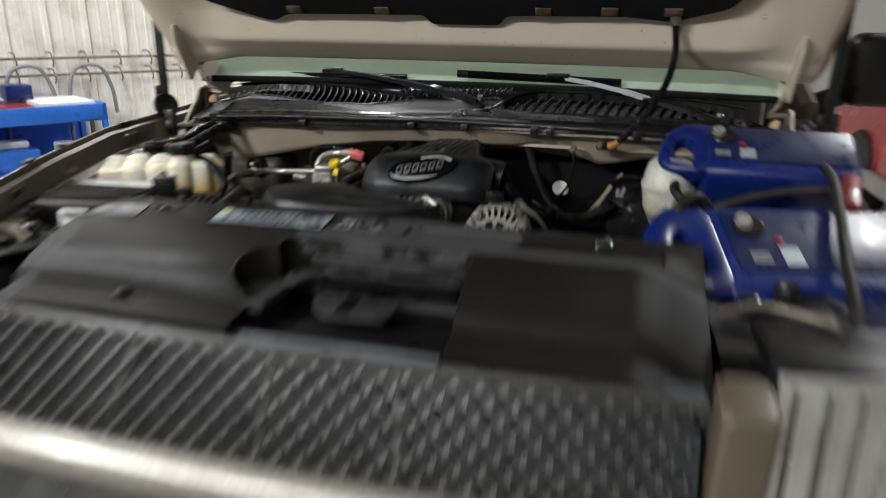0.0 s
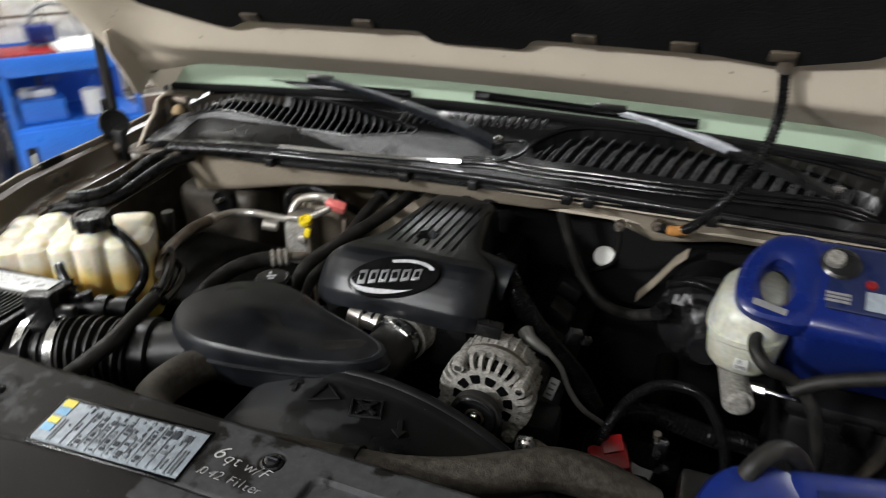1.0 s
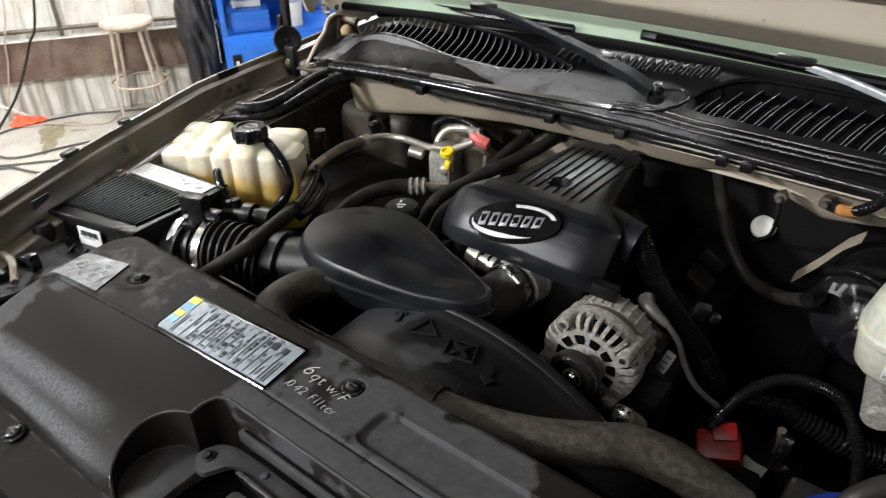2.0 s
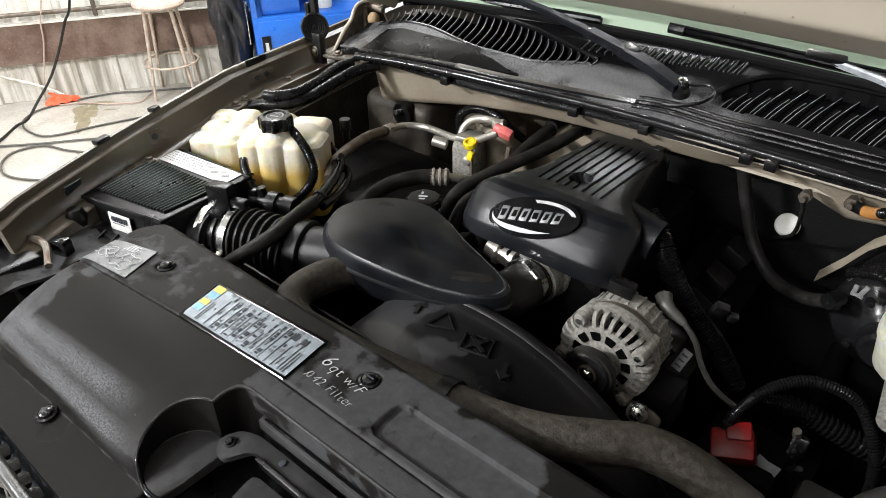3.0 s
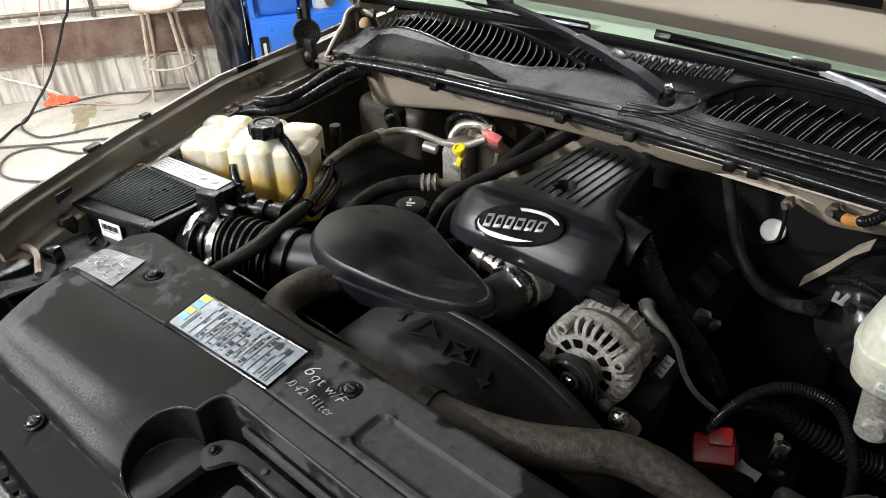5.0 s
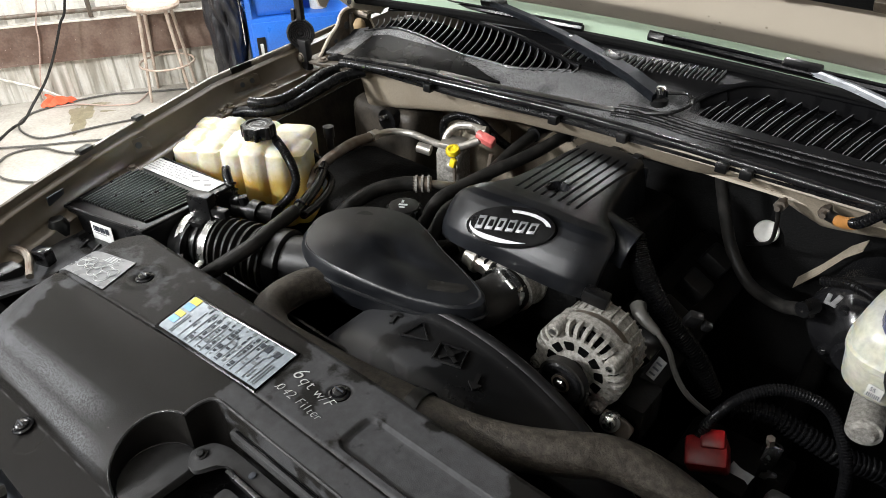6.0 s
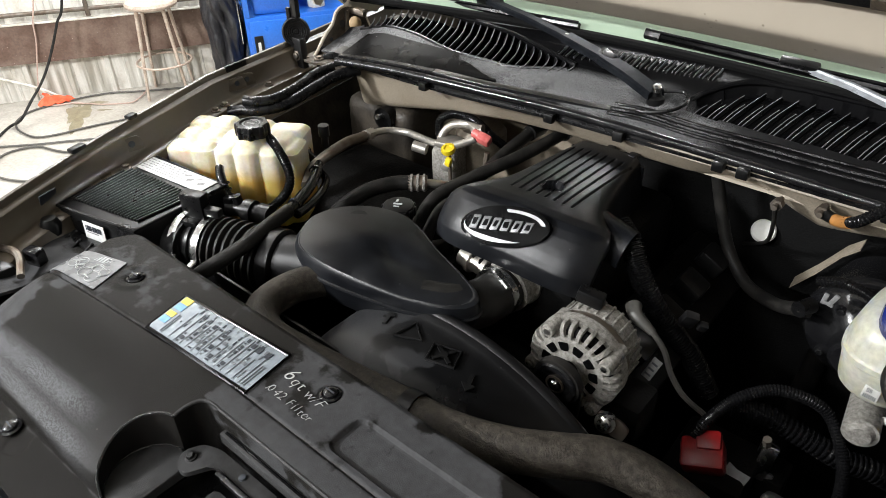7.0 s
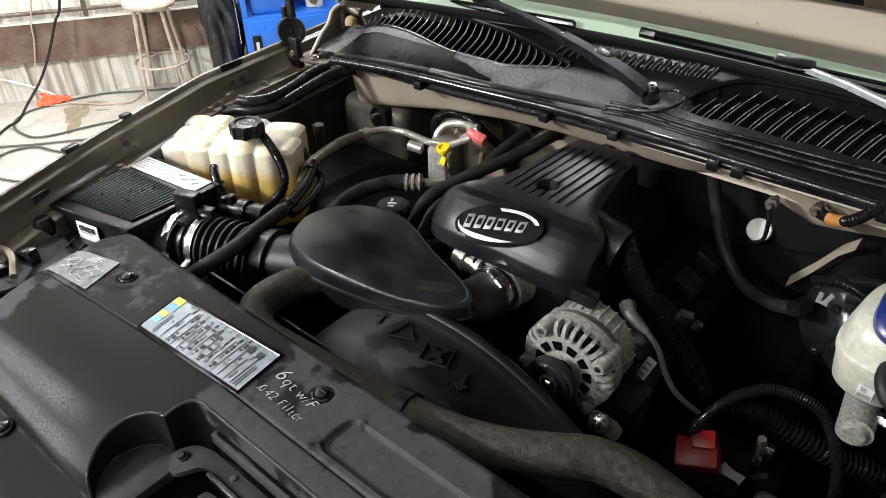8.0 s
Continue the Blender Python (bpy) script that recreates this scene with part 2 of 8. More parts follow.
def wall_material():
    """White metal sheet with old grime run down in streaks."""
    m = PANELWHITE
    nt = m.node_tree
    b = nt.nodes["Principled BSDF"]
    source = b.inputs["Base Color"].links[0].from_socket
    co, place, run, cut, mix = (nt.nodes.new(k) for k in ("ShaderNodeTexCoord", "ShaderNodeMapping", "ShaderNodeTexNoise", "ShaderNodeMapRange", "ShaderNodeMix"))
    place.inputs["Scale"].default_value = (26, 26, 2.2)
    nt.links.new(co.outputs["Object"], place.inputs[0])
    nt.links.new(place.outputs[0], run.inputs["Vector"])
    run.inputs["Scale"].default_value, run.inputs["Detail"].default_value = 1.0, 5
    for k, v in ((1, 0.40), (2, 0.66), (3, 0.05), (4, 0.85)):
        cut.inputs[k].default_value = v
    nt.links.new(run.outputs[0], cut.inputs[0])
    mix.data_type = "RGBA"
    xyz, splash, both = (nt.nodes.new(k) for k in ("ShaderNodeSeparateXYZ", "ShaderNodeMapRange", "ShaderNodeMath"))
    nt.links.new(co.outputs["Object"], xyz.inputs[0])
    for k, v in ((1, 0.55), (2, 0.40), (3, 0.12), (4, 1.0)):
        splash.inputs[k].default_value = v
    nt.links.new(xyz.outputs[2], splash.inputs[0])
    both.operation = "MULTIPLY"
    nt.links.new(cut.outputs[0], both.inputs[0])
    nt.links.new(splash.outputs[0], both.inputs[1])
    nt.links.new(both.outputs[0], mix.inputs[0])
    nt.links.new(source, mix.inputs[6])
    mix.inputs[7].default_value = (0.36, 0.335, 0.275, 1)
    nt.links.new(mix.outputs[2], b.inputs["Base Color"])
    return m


PANELWHITE = material("white_metal_panel", (0.80, 0.78, 0.73), 0.45, second=(0.50, 0.44, 0.36), scale=6.0, amount=0.7, low=0.46, high=0.70, bump=0.15, bump_scale=90, specks=0.5, speck_colour=(0.25, 0.18, 0.12))
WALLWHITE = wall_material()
PLAIN = material("grey_shop_wall", (0.42, 0.42, 0.41), 0.6, second=(0.34, 0.34, 0.33), scale=2.0, bump=0.1)
BOARD = material("brown_board", (0.125, 0.074, 0.054), 0.6, second=(0.23, 0.165, 0.13), scale=7, amount=0.8, bump=0.5, bump_scale=80, specks=1.0, speck_colour=(0.62, 0.52, 0.46), speck_size=0.13)
STOOLWOOD = material("worn_painted_wood", (0.44, 0.34, 0.27), 0.5, second=(0.60, 0.52, 0.44), scale=22, amount=0.8, bump=0.3)
CLOTH = material("black_jacket_cloth", (0.012, 0.012, 0.015), 0.42, second=(0.02, 0.02, 0.024), scale=30, bump=0.6, bump_scale=500)
STAIN = material("damp_stain", (0.17, 0.145, 0.085), 0.5, second=(0.30, 0.27, 0.19), scale=14, amount=0.9)
MESHGREY = material("grille_plastic", (0.040, 0.040, 0.039), 0.32, second=(0.064, 0.063, 0.061), scale=12, amount=0.5)
LAMPLENS = material("headlight_lens", (0.62, 0.64, 0.64), 0.14, metal=0.75, second=(0.42, 0.43, 0.43), scale=15)
CARRED = material("red_car_paint", (0.30, 0.012, 0.014), 0.25, coat=0.6, second=(0.22, 0.01, 0.012), scale=3)
GREYTRIM = material("grey_trim", (0.22, 0.22, 0.22), 0.5)


def shroud_material():
    """Black plastic whose grey dust film has washed edges and stops towards the shaded alternator side."""
    m = material("fan_shroud_plastic", (0.0052, 0.0053, 0.0056), 0.36, second=(0.008, 0.008, 0.0085), scale=10, bump=0.15, bump_scale=1300, spec=0.22, specks=0.5)
    nt = m.node_tree
    b = nt.nodes["Principled BSDF"]
    source = b.inputs["Base Color"].links[0].from_socket
    co, xyz, blot, fade, add, cut, mix = (nt.nodes.new(k) for k in ("ShaderNodeTexCoord", "ShaderNodeSeparateXYZ", "ShaderNodeTexNoise", "ShaderNodeMapRange", "ShaderNodeMath", "ShaderNodeMapRange", "ShaderNodeMix"))
    blot.inputs["Scale"].default_value, blot.inputs["Detail"].default_value = 14, 4
    nt.links.new(co.outputs["Object"], xyz.inputs[0])
    nt.links.new(co.outputs["Object"], blot.inputs["Vector"])
    # film thins to the right, the shade there put into the colour
    for k, v in ((1, -0.10), (2, 0.12), (3, 0.16), (4, -0.22)):
        fade.inputs[k].default_value = v
    nt.links.new(xyz.outputs[0], fade.inputs[0])
    nt.links.new(blot.outputs[0], add.inputs[0])
    nt.links.new(fade.outputs[0], add.inputs[1])
    cut.inputs[1].default_value, cut.inputs[2].default_value = 0.48, 0.53
    nt.links.new(add.outputs[0], cut.inputs[0])
    mix.data_type = "RGBA"
    nt.links.new(cut.outputs[0], mix.inputs[0])
    nt.links.new(source, mix.inputs[6])
    mix.inputs[7].default_value = (0.026, 0.0265, 0.028, 1)
    nt.links.new(mix.outputs[2], b.inputs["Base Color"])
    return m


SHROUD = shroud_material()


def tank_material():
    """Cream plastic through which amber coolant shows up to its level."""
    m = material("coolant_tank_plastic", (0.66, 0.63, 0.52), 0.32, second=(0.62, 0.57, 0.43), scale=9, amount=0.35, subsurface=1.0, bump=0.08)
    nt = m.node_tree
    b = nt.nodes["Principled BSDF"]
    source = b.inputs["Base Color"].links[0].from_socket
    co, xyz, wav, add, lev, mix = (nt.nodes.new(k) for k in ("ShaderNodeTexCoord", "ShaderNodeSeparateXYZ", "ShaderNodeTexNoise", "ShaderNodeMath", "ShaderNodeMapRange", "ShaderNodeMix"))
    wav.inputs["Scale"].default_value = 22
    nt.links.new(co.outputs["Object"], xyz.inputs[0])
    nt.links.new(co.outputs["Object"], wav.inputs["Vector"])
    add.operation = "MULTIPLY_ADD"
    add.inputs[1].default_value = 0.016
    nt.links.new(wav.outputs[0], add.inputs[0])
    nt.links.new(xyz.outputs[2], add.inputs[2])
    lev.inputs[1].default_value, lev.inputs[2].default_value = 0.978, 1.010
    lev.inputs[3].default_value, lev.inputs[4].default_value = 1.0, 0.0
    nt.links.new(add.outputs[0], lev.inputs[0])
    mix.data_type = "RGBA"
    nt.links.new(lev.outputs[0], mix.inputs[0])
    nt.links.new(source, mix.inputs[6])
    mix.inputs[7].default_value = (0.60, 0.43, 0.13, 1)
    nt.links.new(mix.outputs[2], b.inputs["Base Color"])
    return m


COOLANT = tank_material()


def cowl_material():
    """Black plastic with dried spots that gather in patches, kept to the lit left front."""
    m = material("speckled_cowl_plastic", (0.0045, 0.0045, 0.005), 0.15, second=(0.007, 0.007, 0.007), scale=9, amount=0.5, bump=0.03, bump_scale=900, rough_var=0.06)
    nt = m.node_tree
    b = nt.nodes["Principled BSDF"]
    source = b.inputs["Base Color"].links[0].from_socket
    co, spot, patch, cut, area, both, mix = (nt.nodes.new(k) for k in ("ShaderNodeTexCoord", "ShaderNodeTexNoise", "ShaderNodeTexNoise", "ShaderNodeMapRange", "ShaderNodeMapRange", "ShaderNodeMath", "ShaderNodeMix"))
    spot.inputs["Scale"].default_value, spot.inputs["Detail"].default_value = 1000, 2
    patch.inputs["Scale"].default_value, patch.inputs["Detail"].default_value = 7, 3
    for n, lo, hi, src in ((cut, 0.45, 0.57, spot), (area, 0.38, 0.50, patch)):
        nt.links.new(co.outputs["Object"], src.inputs["Vector"])
        n.inputs[1].default_value, n.inputs[2].default_value = lo, hi
        nt.links.new(src.outputs[0], n.inputs[0])
    both.operation = "MULTIPLY"
    nt.links.new(cut.outputs[0], both.inputs[0])
    nt.links.new(area.outputs[0], both.inputs[1])
    mix.data_type = "RGBA"
    xyz, fore, side, where, all_on = (nt.nodes.new(k) for k in ("ShaderNodeSeparateXYZ", "ShaderNodeMapRange", "ShaderNodeMapRange", "ShaderNodeMath", "ShaderNodeMath"))
    nt.links.new(co.outputs["Object"], xyz.inputs[0])
    # spots end to the right, where shade is put into the colour
    for n, lo, hi, src in ((fore, 0.775, 0.755, xyz.outputs[1]), (side, 0.20, 0.12, xyz.outputs[0])):
        n.inputs[1].default_value, n.inputs[2].default_value = lo, hi
        nt.links.new(src, n.inputs[0])
    where.operation = all_on.operation = "MULTIPLY"
    nt.links.new(fore.outputs[0], where.inputs[0])
    nt.links.new(side.outputs[0], where.inputs[1])
    nt.links.new(where.outputs[0], all_on.inputs[0])
    nt.links.new(both.outputs[0], all_on.inputs[1])
    dull = nt.nodes.new("ShaderNodeMapRange")
    for k, v in ((1, 0.760), (2, 0.785), (3, 0.36), (4, 0.26)):
        dull.inputs[k].default_value = v
    nt.links.new(xyz.outputs[1], dull.inputs[0])
    nt.links.new(dull.outputs[0], b.inputs["Roughness"])
    b.inputs["Specular IOR Level"].default_value = 0.03
    nt.links.new(all_on.outputs[0], mix.inputs[0])
    nt.links.new(source, mix.inputs[6])
    # pale grey stands for dust and the light caught on it
    mix.inputs[7].default_value = (0.29, 0.29, 0.295, 1)
    nt.links.new(mix.outputs[2], b.inputs["Base Color"])
    return m


WETBLACK = cowl_material()


def glass_material():
    m = bpy.data.materials.new("green_tinted_glass")
    m.use_nodes = True
    nt = m.node_tree
    b = nt.nodes["Principled BSDF"]
    # pale, mostly opaque green puts reflected light into the glass colour
    b.inputs["Base Color"].default_value = (0.37, 0.47, 0.36, 1)
    b.inputs["Roughness"].default_value = 0.08
    b.inputs["Transmission Weight"].default_value = 0.25
    b.inputs["IOR"].default_value = 1.5
    co, film, ramp = nt.nodes.new("ShaderNodeTexCoord"), nt.nodes.new("ShaderNodeTexNoise"), nt.nodes.new("ShaderNodeMapRange")
    film.inputs["Scale"].default_value = 5.0
    film.inputs["Detail"].default_value = 5
    ramp.inputs[3].default_value, ramp.inputs[4].default_value = 0.05, 0.22
    nt.links.new(co.outputs["Object"], film.inputs["Vector"])
    nt.links.new(film.outputs[0], ramp.inputs[0])
    nt.links.new(ramp.outputs[0], b.inputs["Roughness"])
    return m


GLASS = glass_material()


# ---- building helpers ----
def thing(name, at, label, category, group="", kind=""):
    ob = new(name)
    ob.location = at
    ob.empty_display_size = 0.05
    return tagged(ob, label, category, group, kind)


def base_of(ob):
    """The world pose of a thing or part, from its chain of parents."""
    m = ob.matrix_basis.copy()
    while ob.parent:
        m = ob.parent.matrix_basis @ ob.matrix_parent_inverse @ m
        ob = ob.parent
    return m


def part(name, bm, mat, parent=None, label="", smooth=True, mesh=None):
    """Links a bmesh, drawn in world places, as one mesh object under a thing or a part."""
    me = mesh
    if me is None:
        me = bpy.data.meshes.new(name)
        bmesh.ops.recalc_face_normals(bm, faces=bm.faces)
        for f in bm.faces:
            f.smooth = smooth
        bm.to_mesh(me)
        bm.free()
        me.materials.append(mat)
        if smooth:
            me.set_sharp_from_angle(angle=radians(38))
    ob = new(name, me)
    if parent is not None:
        ob.parent = parent
        ob.matrix_parent_inverse = base_of(parent).inverted()
    if label:
        ob["label"] = label
    return ob


def structure(name, bm, mat, label, smooth=False):
    ob = part(name, bm, mat, None, "", smooth)
    return tagged(ob, label, name.split("_")[0], "", "structure")


def grow(bm, m):
    bmesh.ops.transform(bm, matrix=m, verts=bm.verts)
    return bm


def join(*bms):
    out = bms[0]
    for b in bms[1:]:
        me = bpy.data.meshes.new("tmp")
        b.to_mesh(me)
        b.free()
        out.from_mesh(me)
        bpy.data.meshes.remove(me)
    return out


def box(size, m=Matrix(), bevel=0.0, segments=2):
    bm = bmesh.new()
    bmesh.ops.create_cube(bm, size=1)
    bmesh.ops.scale(bm, vec=size, verts=bm.verts)
    if bevel:
        bmesh.ops.bevel(bm, geom=bm.edges[:], offset=bevel, segments=segments, affect="EDGES", profile=0.5)
    return grow(bm, m)


def slab(x0, x1, y0, y1, z0, z1, bevel=0.0):
    return box((x1 - x0, y1 - y0, z1 - z0), pose((x0 + x1) / 2, (y0 + y1) / 2, (z0 + z1) / 2), bevel)


def lathe(profile, seg=24, m=Matrix()):
    """Turns (radius, height) pairs round z; ends with radius 0 close."""
    bm = bmesh.new()
    rings = []
    for r, z in profile:
        if r < 1e-6:
            rings.append([bm.verts.new((0, 0, z))])
        else:
            rings.append([bm.verts.new((r * math.cos(2 * math.pi * k / seg), r * math.sin(2 * math.pi * k / seg), z)) for k in range(seg)])
    for a, b in zip(rings, rings[1:]):
        for k in range(seg):
            j = (k + 1) % seg
            if len(a) == 1 and len(b) == 1:
                continue
            if len(a) == 1:
                bm.faces.new((a[0], b[k], b[j]))
            elif len(b) == 1:
                bm.faces.new((a[k], b[0], a[j]))
            else:
                bm.faces.new((a[k], b[k], b[j], a[j]))
    return grow(bm, m)


def rod(a, b, r, seg=12, r2=None):
    """A straight bar between two places, with closed ends."""
    a, b = Vector(a), Vector(b)
    length = (b - a).length
    turn = (b - a).to_track_quat("Z", "Y").to_matrix().to_4x4()
    r2 = r if r2 is None else r2
    return lathe([(0, 0), (r, 0), (r2, length), (0, length)], seg, Matrix.Translation(a) @ turn)


def smooth_line(points, step=0.01):
    """A curve through the given places, at even steps."""
    p = [Vector(q) for q in points]
    p = [2 * p[0] - p[1], *p, 2 * p[-1] - p[-2]]
    out = []
    for i in range(1, len(p) - 2):
        n = max(2, int((p[i + 1] - p[i]).length / step))
        for k in range(n):
            t = k / n
            a, b, c, d = p[i - 1], p[i], p[i + 1], p[i + 2]
            out.append(0.5 * (2 * b + (c - a) * t + (2 * a - 5 * b + 4 * c - d) * t * t + (3 * b - a - 3 * c + d) * t ** 3))
    return out + [p[-2]]


def tube(points, radius, seg=12, step=0.01, curved=True, ridges=0.0, pitch=0.006, flat=1.0):
    """A hose along the places; ridges: the height of its rings, pitch: their spacing."""
    line = smooth_line(points, (pitch / 4 if ridges else step)) if curved else [Vector(q) for q in points]
    bm = bmesh.new()
    rings, up, run = [], None, 0.0
    for i, p in enumerate(line):
        d = (line[min(i + 1, len(line) - 1)] - line[max(i - 1, 0)]).normalized()
        if up is None:
            up = d.orthogonal().normalized() if abs(d.z) > 0.9 else Vector((0, 0, 1))
        side = d.cross(up).normalized()
        up = side.cross(d).normalized()
        if i:
            run += (p - line[i - 1]).length
        r = radius(run) if callable(radius) else radius
        if ridges:
            r += ridges * (1 if (run / pitch) % 1 < 0.5 else 0)
        rings.append([bm.verts.new(p + r * (math.cos(2 * math.pi * k / seg) * side + flat * math.sin(2 * math.pi * k / seg) * up)) for k in range(seg)])
    for a, b in zip(rings, rings[1:]):
        for k in range(seg):
            j = (k + 1) % seg
            bm.faces.new((a[k], a[j], b[j], b[k]))
    bm.faces.new(rings[0][::-1])
    bm.faces.new(rings[-1])
    return bm


def prism(outline, z0, z1, m=Matrix(), bevel=0.0, taper=1.0, segments=3):
    """A plate of the given outline (x, y), from z0 up to z1, with a rounded upper edge."""
    bm = bmesh.new()
    cx = sum(p[0] for p in outline) / len(outline)
    cy = sum(p[1] for p in outline) / len(outline)
    low = [bm.verts.new((x, y, z0)) for x, y in outline]
    high = [bm.verts.new((cx + (x - cx) * taper, cy + (y - cy) * taper, z1)) for x, y in outline]
    bm.faces.new(low[::-1])
    top = bm.faces.new(high)
    for k in range(len(low)):
        j = (k + 1) % len(low)
        bm.faces.new((low[k], low[j], high[j], high[k]))
    if bevel:
        bmesh.ops.bevel(bm, geom=list(top.edges), offset=bevel, segments=segments, affect="EDGES", profile=0.5)
    return grow(bm, m)


def rounded(points, r, n=5):
    """The outline with its corners rounded off."""
    out = []
    p = [Vector(q) for q in points]
    for i, b in enumerate(p):
        a, c = p[i - 1], p[(i + 1) % len(p)]
        rr = min(r, (a - b).length * 0.45, (c - b).length * 0.45)
        s, e = b + (a - b).normalized() * rr, b + (c - b).normalized() * rr
        for k in range(n + 1):
            t = k / n
            q = (1 - t) ** 2 * s + 2 * t * (1 - t) * b + t * t * e
            out.append((q.x, q.y))
    return out


def sheet(fn, nu, nv, thick=0.003):
    """A panel fn(u, v) for u, v from 0 to 1, with thickness on its under side."""
    pts = np.array([[fn(i / nu, j / nv) for j in range(nv + 1)] for i in range(nu + 1)], float)
    du, dv = np.gradient(pts, axis=0), np.gradient(pts, axis=1)
    nrm = np.cross(du, dv)
    nrm /= np.linalg.norm(nrm, axis=2, keepdims=True) + 1e-12
    back = pts - nrm * thick
    bm = bmesh.new()
    f = [[bm.verts.new(p) for p in row] for row in pts]
    g = [[bm.verts.new(p) for p in row] for row in back]
    for i in range(nu):
        for j in range(nv):
            bm.faces.new((f[i][j], f[i + 1][j], f[i + 1][j + 1], f[i][j + 1]))
            bm.faces.new((g[i][j], g[i][j + 1], g[i + 1][j + 1], g[i + 1][j]))
    for i in range(nu):
        bm.faces.new((f[i][0], g[i][0], g[i + 1][0], f[i + 1][0]))
        bm.faces.new((f[i][nv], f[i + 1][nv], g[i + 1][nv], g[i][nv]))
    for j in range(nv):
        bm.faces.new((f[0][j], f[0][j + 1], g[0][j + 1], g[0][j]))
        bm.faces.new((f[nu][j], g[nu][j], g[nu][j + 1], f[nu][j + 1]))
    return bm


def strip(points, profile):
    """Sweeps a cross-section (offset to the right of the way, height) along a level line, both ends closed."""
    bm = bmesh.new()
    p = [Vector(q) for q in points]
    rings = []
    for i, q in enumerate(p):
        d = (p[min(i + 1, len(p) - 1)] - p[max(i - 1, 0)])
        d.z = 0
        d.normalize()
        side = Vector((d.y, -d.x, 0))
        rings.append([bm.verts.new(q + side * a + Vector((0, 0, h))) for a, h in profile])
    n = len(profile)
    for a, b in zip(rings, rings[1:]):
        for k in range(n):
            j = (k + 1) % n
            bm.faces.new((a[k], b[k], b[j], a[j]))
    bm.faces.new(rings[0])
    bm.faces.new(rings[-1][::-1])
    return bm


def ease(a, b, x):
    t = min(1.0, max(0.0, (x - a) / (b - a)))
    return t * t * (3 - 2 * t)


def lerp_at(table, x):
    """A value from pairs (x, value), joined by straight lines."""
    for (a, p), (b, q) in zip(table, table[1:]):
        if x <= b:
            t = max(0.0, (x - a) / (b - a))
            return p + (q - p) * t
    return table[-1][1]


def frame_on(origin, along, normal):
    """A pose whose x runs along and whose z is the normal."""
    z = Vector(normal).normalized()
    x = Vector(along)
    x = (x - z * x.dot(z)).normalized()
    y = z.cross(x)
    return Matrix(((x.x, y.x, z.x, origin[0]), (x.y, y.y, z.y, origin[1]), (x.z, y.z, z.z, origin[2]), (0, 0, 0, 1)))


def bolt(at, normal, r=0.008, h=0.006, name="bolt", mat=None, parent=None):
    m = frame_on(at, (1, 0.2, 0.1), normal)
    bm = join(lathe([(0, -0.01), (r * 1.5, -0.01), (r * 1.5, 0.0015), (r, 0.002)], 16, m), lathe([(r, 0), (r, h), (r * 0.8, h + 0.001), (0, h + 0.001)], 6, m))
    return part(name, bm, mat or RUSTY, parent)


def writing(text, size, m, mat, parent, name="writing", shear=0.0, thin=0.0):
    cu = bpy.data.curves.new(name, "FONT")
    cu.body, cu.size, cu.shear, cu.extrude = text, size, shear, 0.0003
    cu.offset = thin
    ob = bpy.data.objects.new(name, cu)
    me = bpy.data.meshes.new_from_object(ob)
    me.materials.clear()
    me.materials.append(mat)
    me.transform(m)
    bpy.data.objects.remove(ob)
    bpy.data.curves.remove(cu)
    return part(name, None, mat, parent, mesh=me)


# ---- the shop ----
WALL_A, WALL_D = Vector((-4.13, 0.89, 0)), Vector((0.518, 0.855, 0)).normalized()
WALL_N = Vector((WALL_D.y, -WALL_D.x, 0))


def on_wall(s, out, z):
    """A place s metres along the metal wall, out from it, at height z."""
    return WALL_A + WALL_D * s + WALL_N * out + Vector((0, 0, z))


structure("floor", slab(-9, 7, -8, 9, -0.2, 0), CONCRETE, "pale worn concrete shop floor with damp stains")
structure("ceiling", slab(-9, 7, -8, 9, 4.2, 4.4), PLAIN, "plain grey shop ceiling above the lamps")
structure("wall_east", slab(6, 6.2, -8, 9, 0, 4.2), PLAIN, "plain pale grey shop wall")
structure("wall_south", slab(-9, 6, -8, -7.8, 0, 4.2), PLAIN, "plain pale grey shop wall")
structure("wall_north", slab(-9, 6, 8.8, 9, 0, 4.2), PLAIN, "plain pale grey shop wall")


def wall_panel(s0, s1, z0, z1, parent):
    """A ribbed metal sheet on the long wall."""
    prof = []
    s = s0
    while s < s1 - 1e-6:
        for ds, out in ((0, 0), (0.055, 0), (0.060, 0.004), (0.070, 0.004), (0.075, 0), (0.125, 0), (0.130, 0.004), (0.140, 0.004), (0.145, 0), (0.180, 0), (0.190, 0.020), (0.215, 0.020), (0.225, 0)):
            prof.append((s + ds, out))
        s += 0.23
    prof.append((s1, 0))
    bm = bmesh.new()
    rows = [[bm.verts.new(on_wall(a, o + d, z)) for a, o in prof] for z, d in ((z0, 0), (z1, 0), (z1, -0.03), (z0, -0.03))]
    for a, b in ((0, 1), (1, 2), (2, 3), (3, 0)):
        for k in range(len(prof) - 1):
            bm.faces.new((rows[a][k], rows[a][k + 1], rows[b][k + 1], rows[b][k]))
    bm.faces.new([r[0] for r in rows])
    bm.faces.new([r[-1] for r in rows][::-1])
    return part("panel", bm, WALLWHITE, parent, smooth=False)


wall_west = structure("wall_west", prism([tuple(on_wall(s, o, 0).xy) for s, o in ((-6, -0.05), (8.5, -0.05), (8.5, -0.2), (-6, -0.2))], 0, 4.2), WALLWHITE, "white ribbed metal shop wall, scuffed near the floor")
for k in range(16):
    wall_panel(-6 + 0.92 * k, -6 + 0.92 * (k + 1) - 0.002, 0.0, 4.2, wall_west)

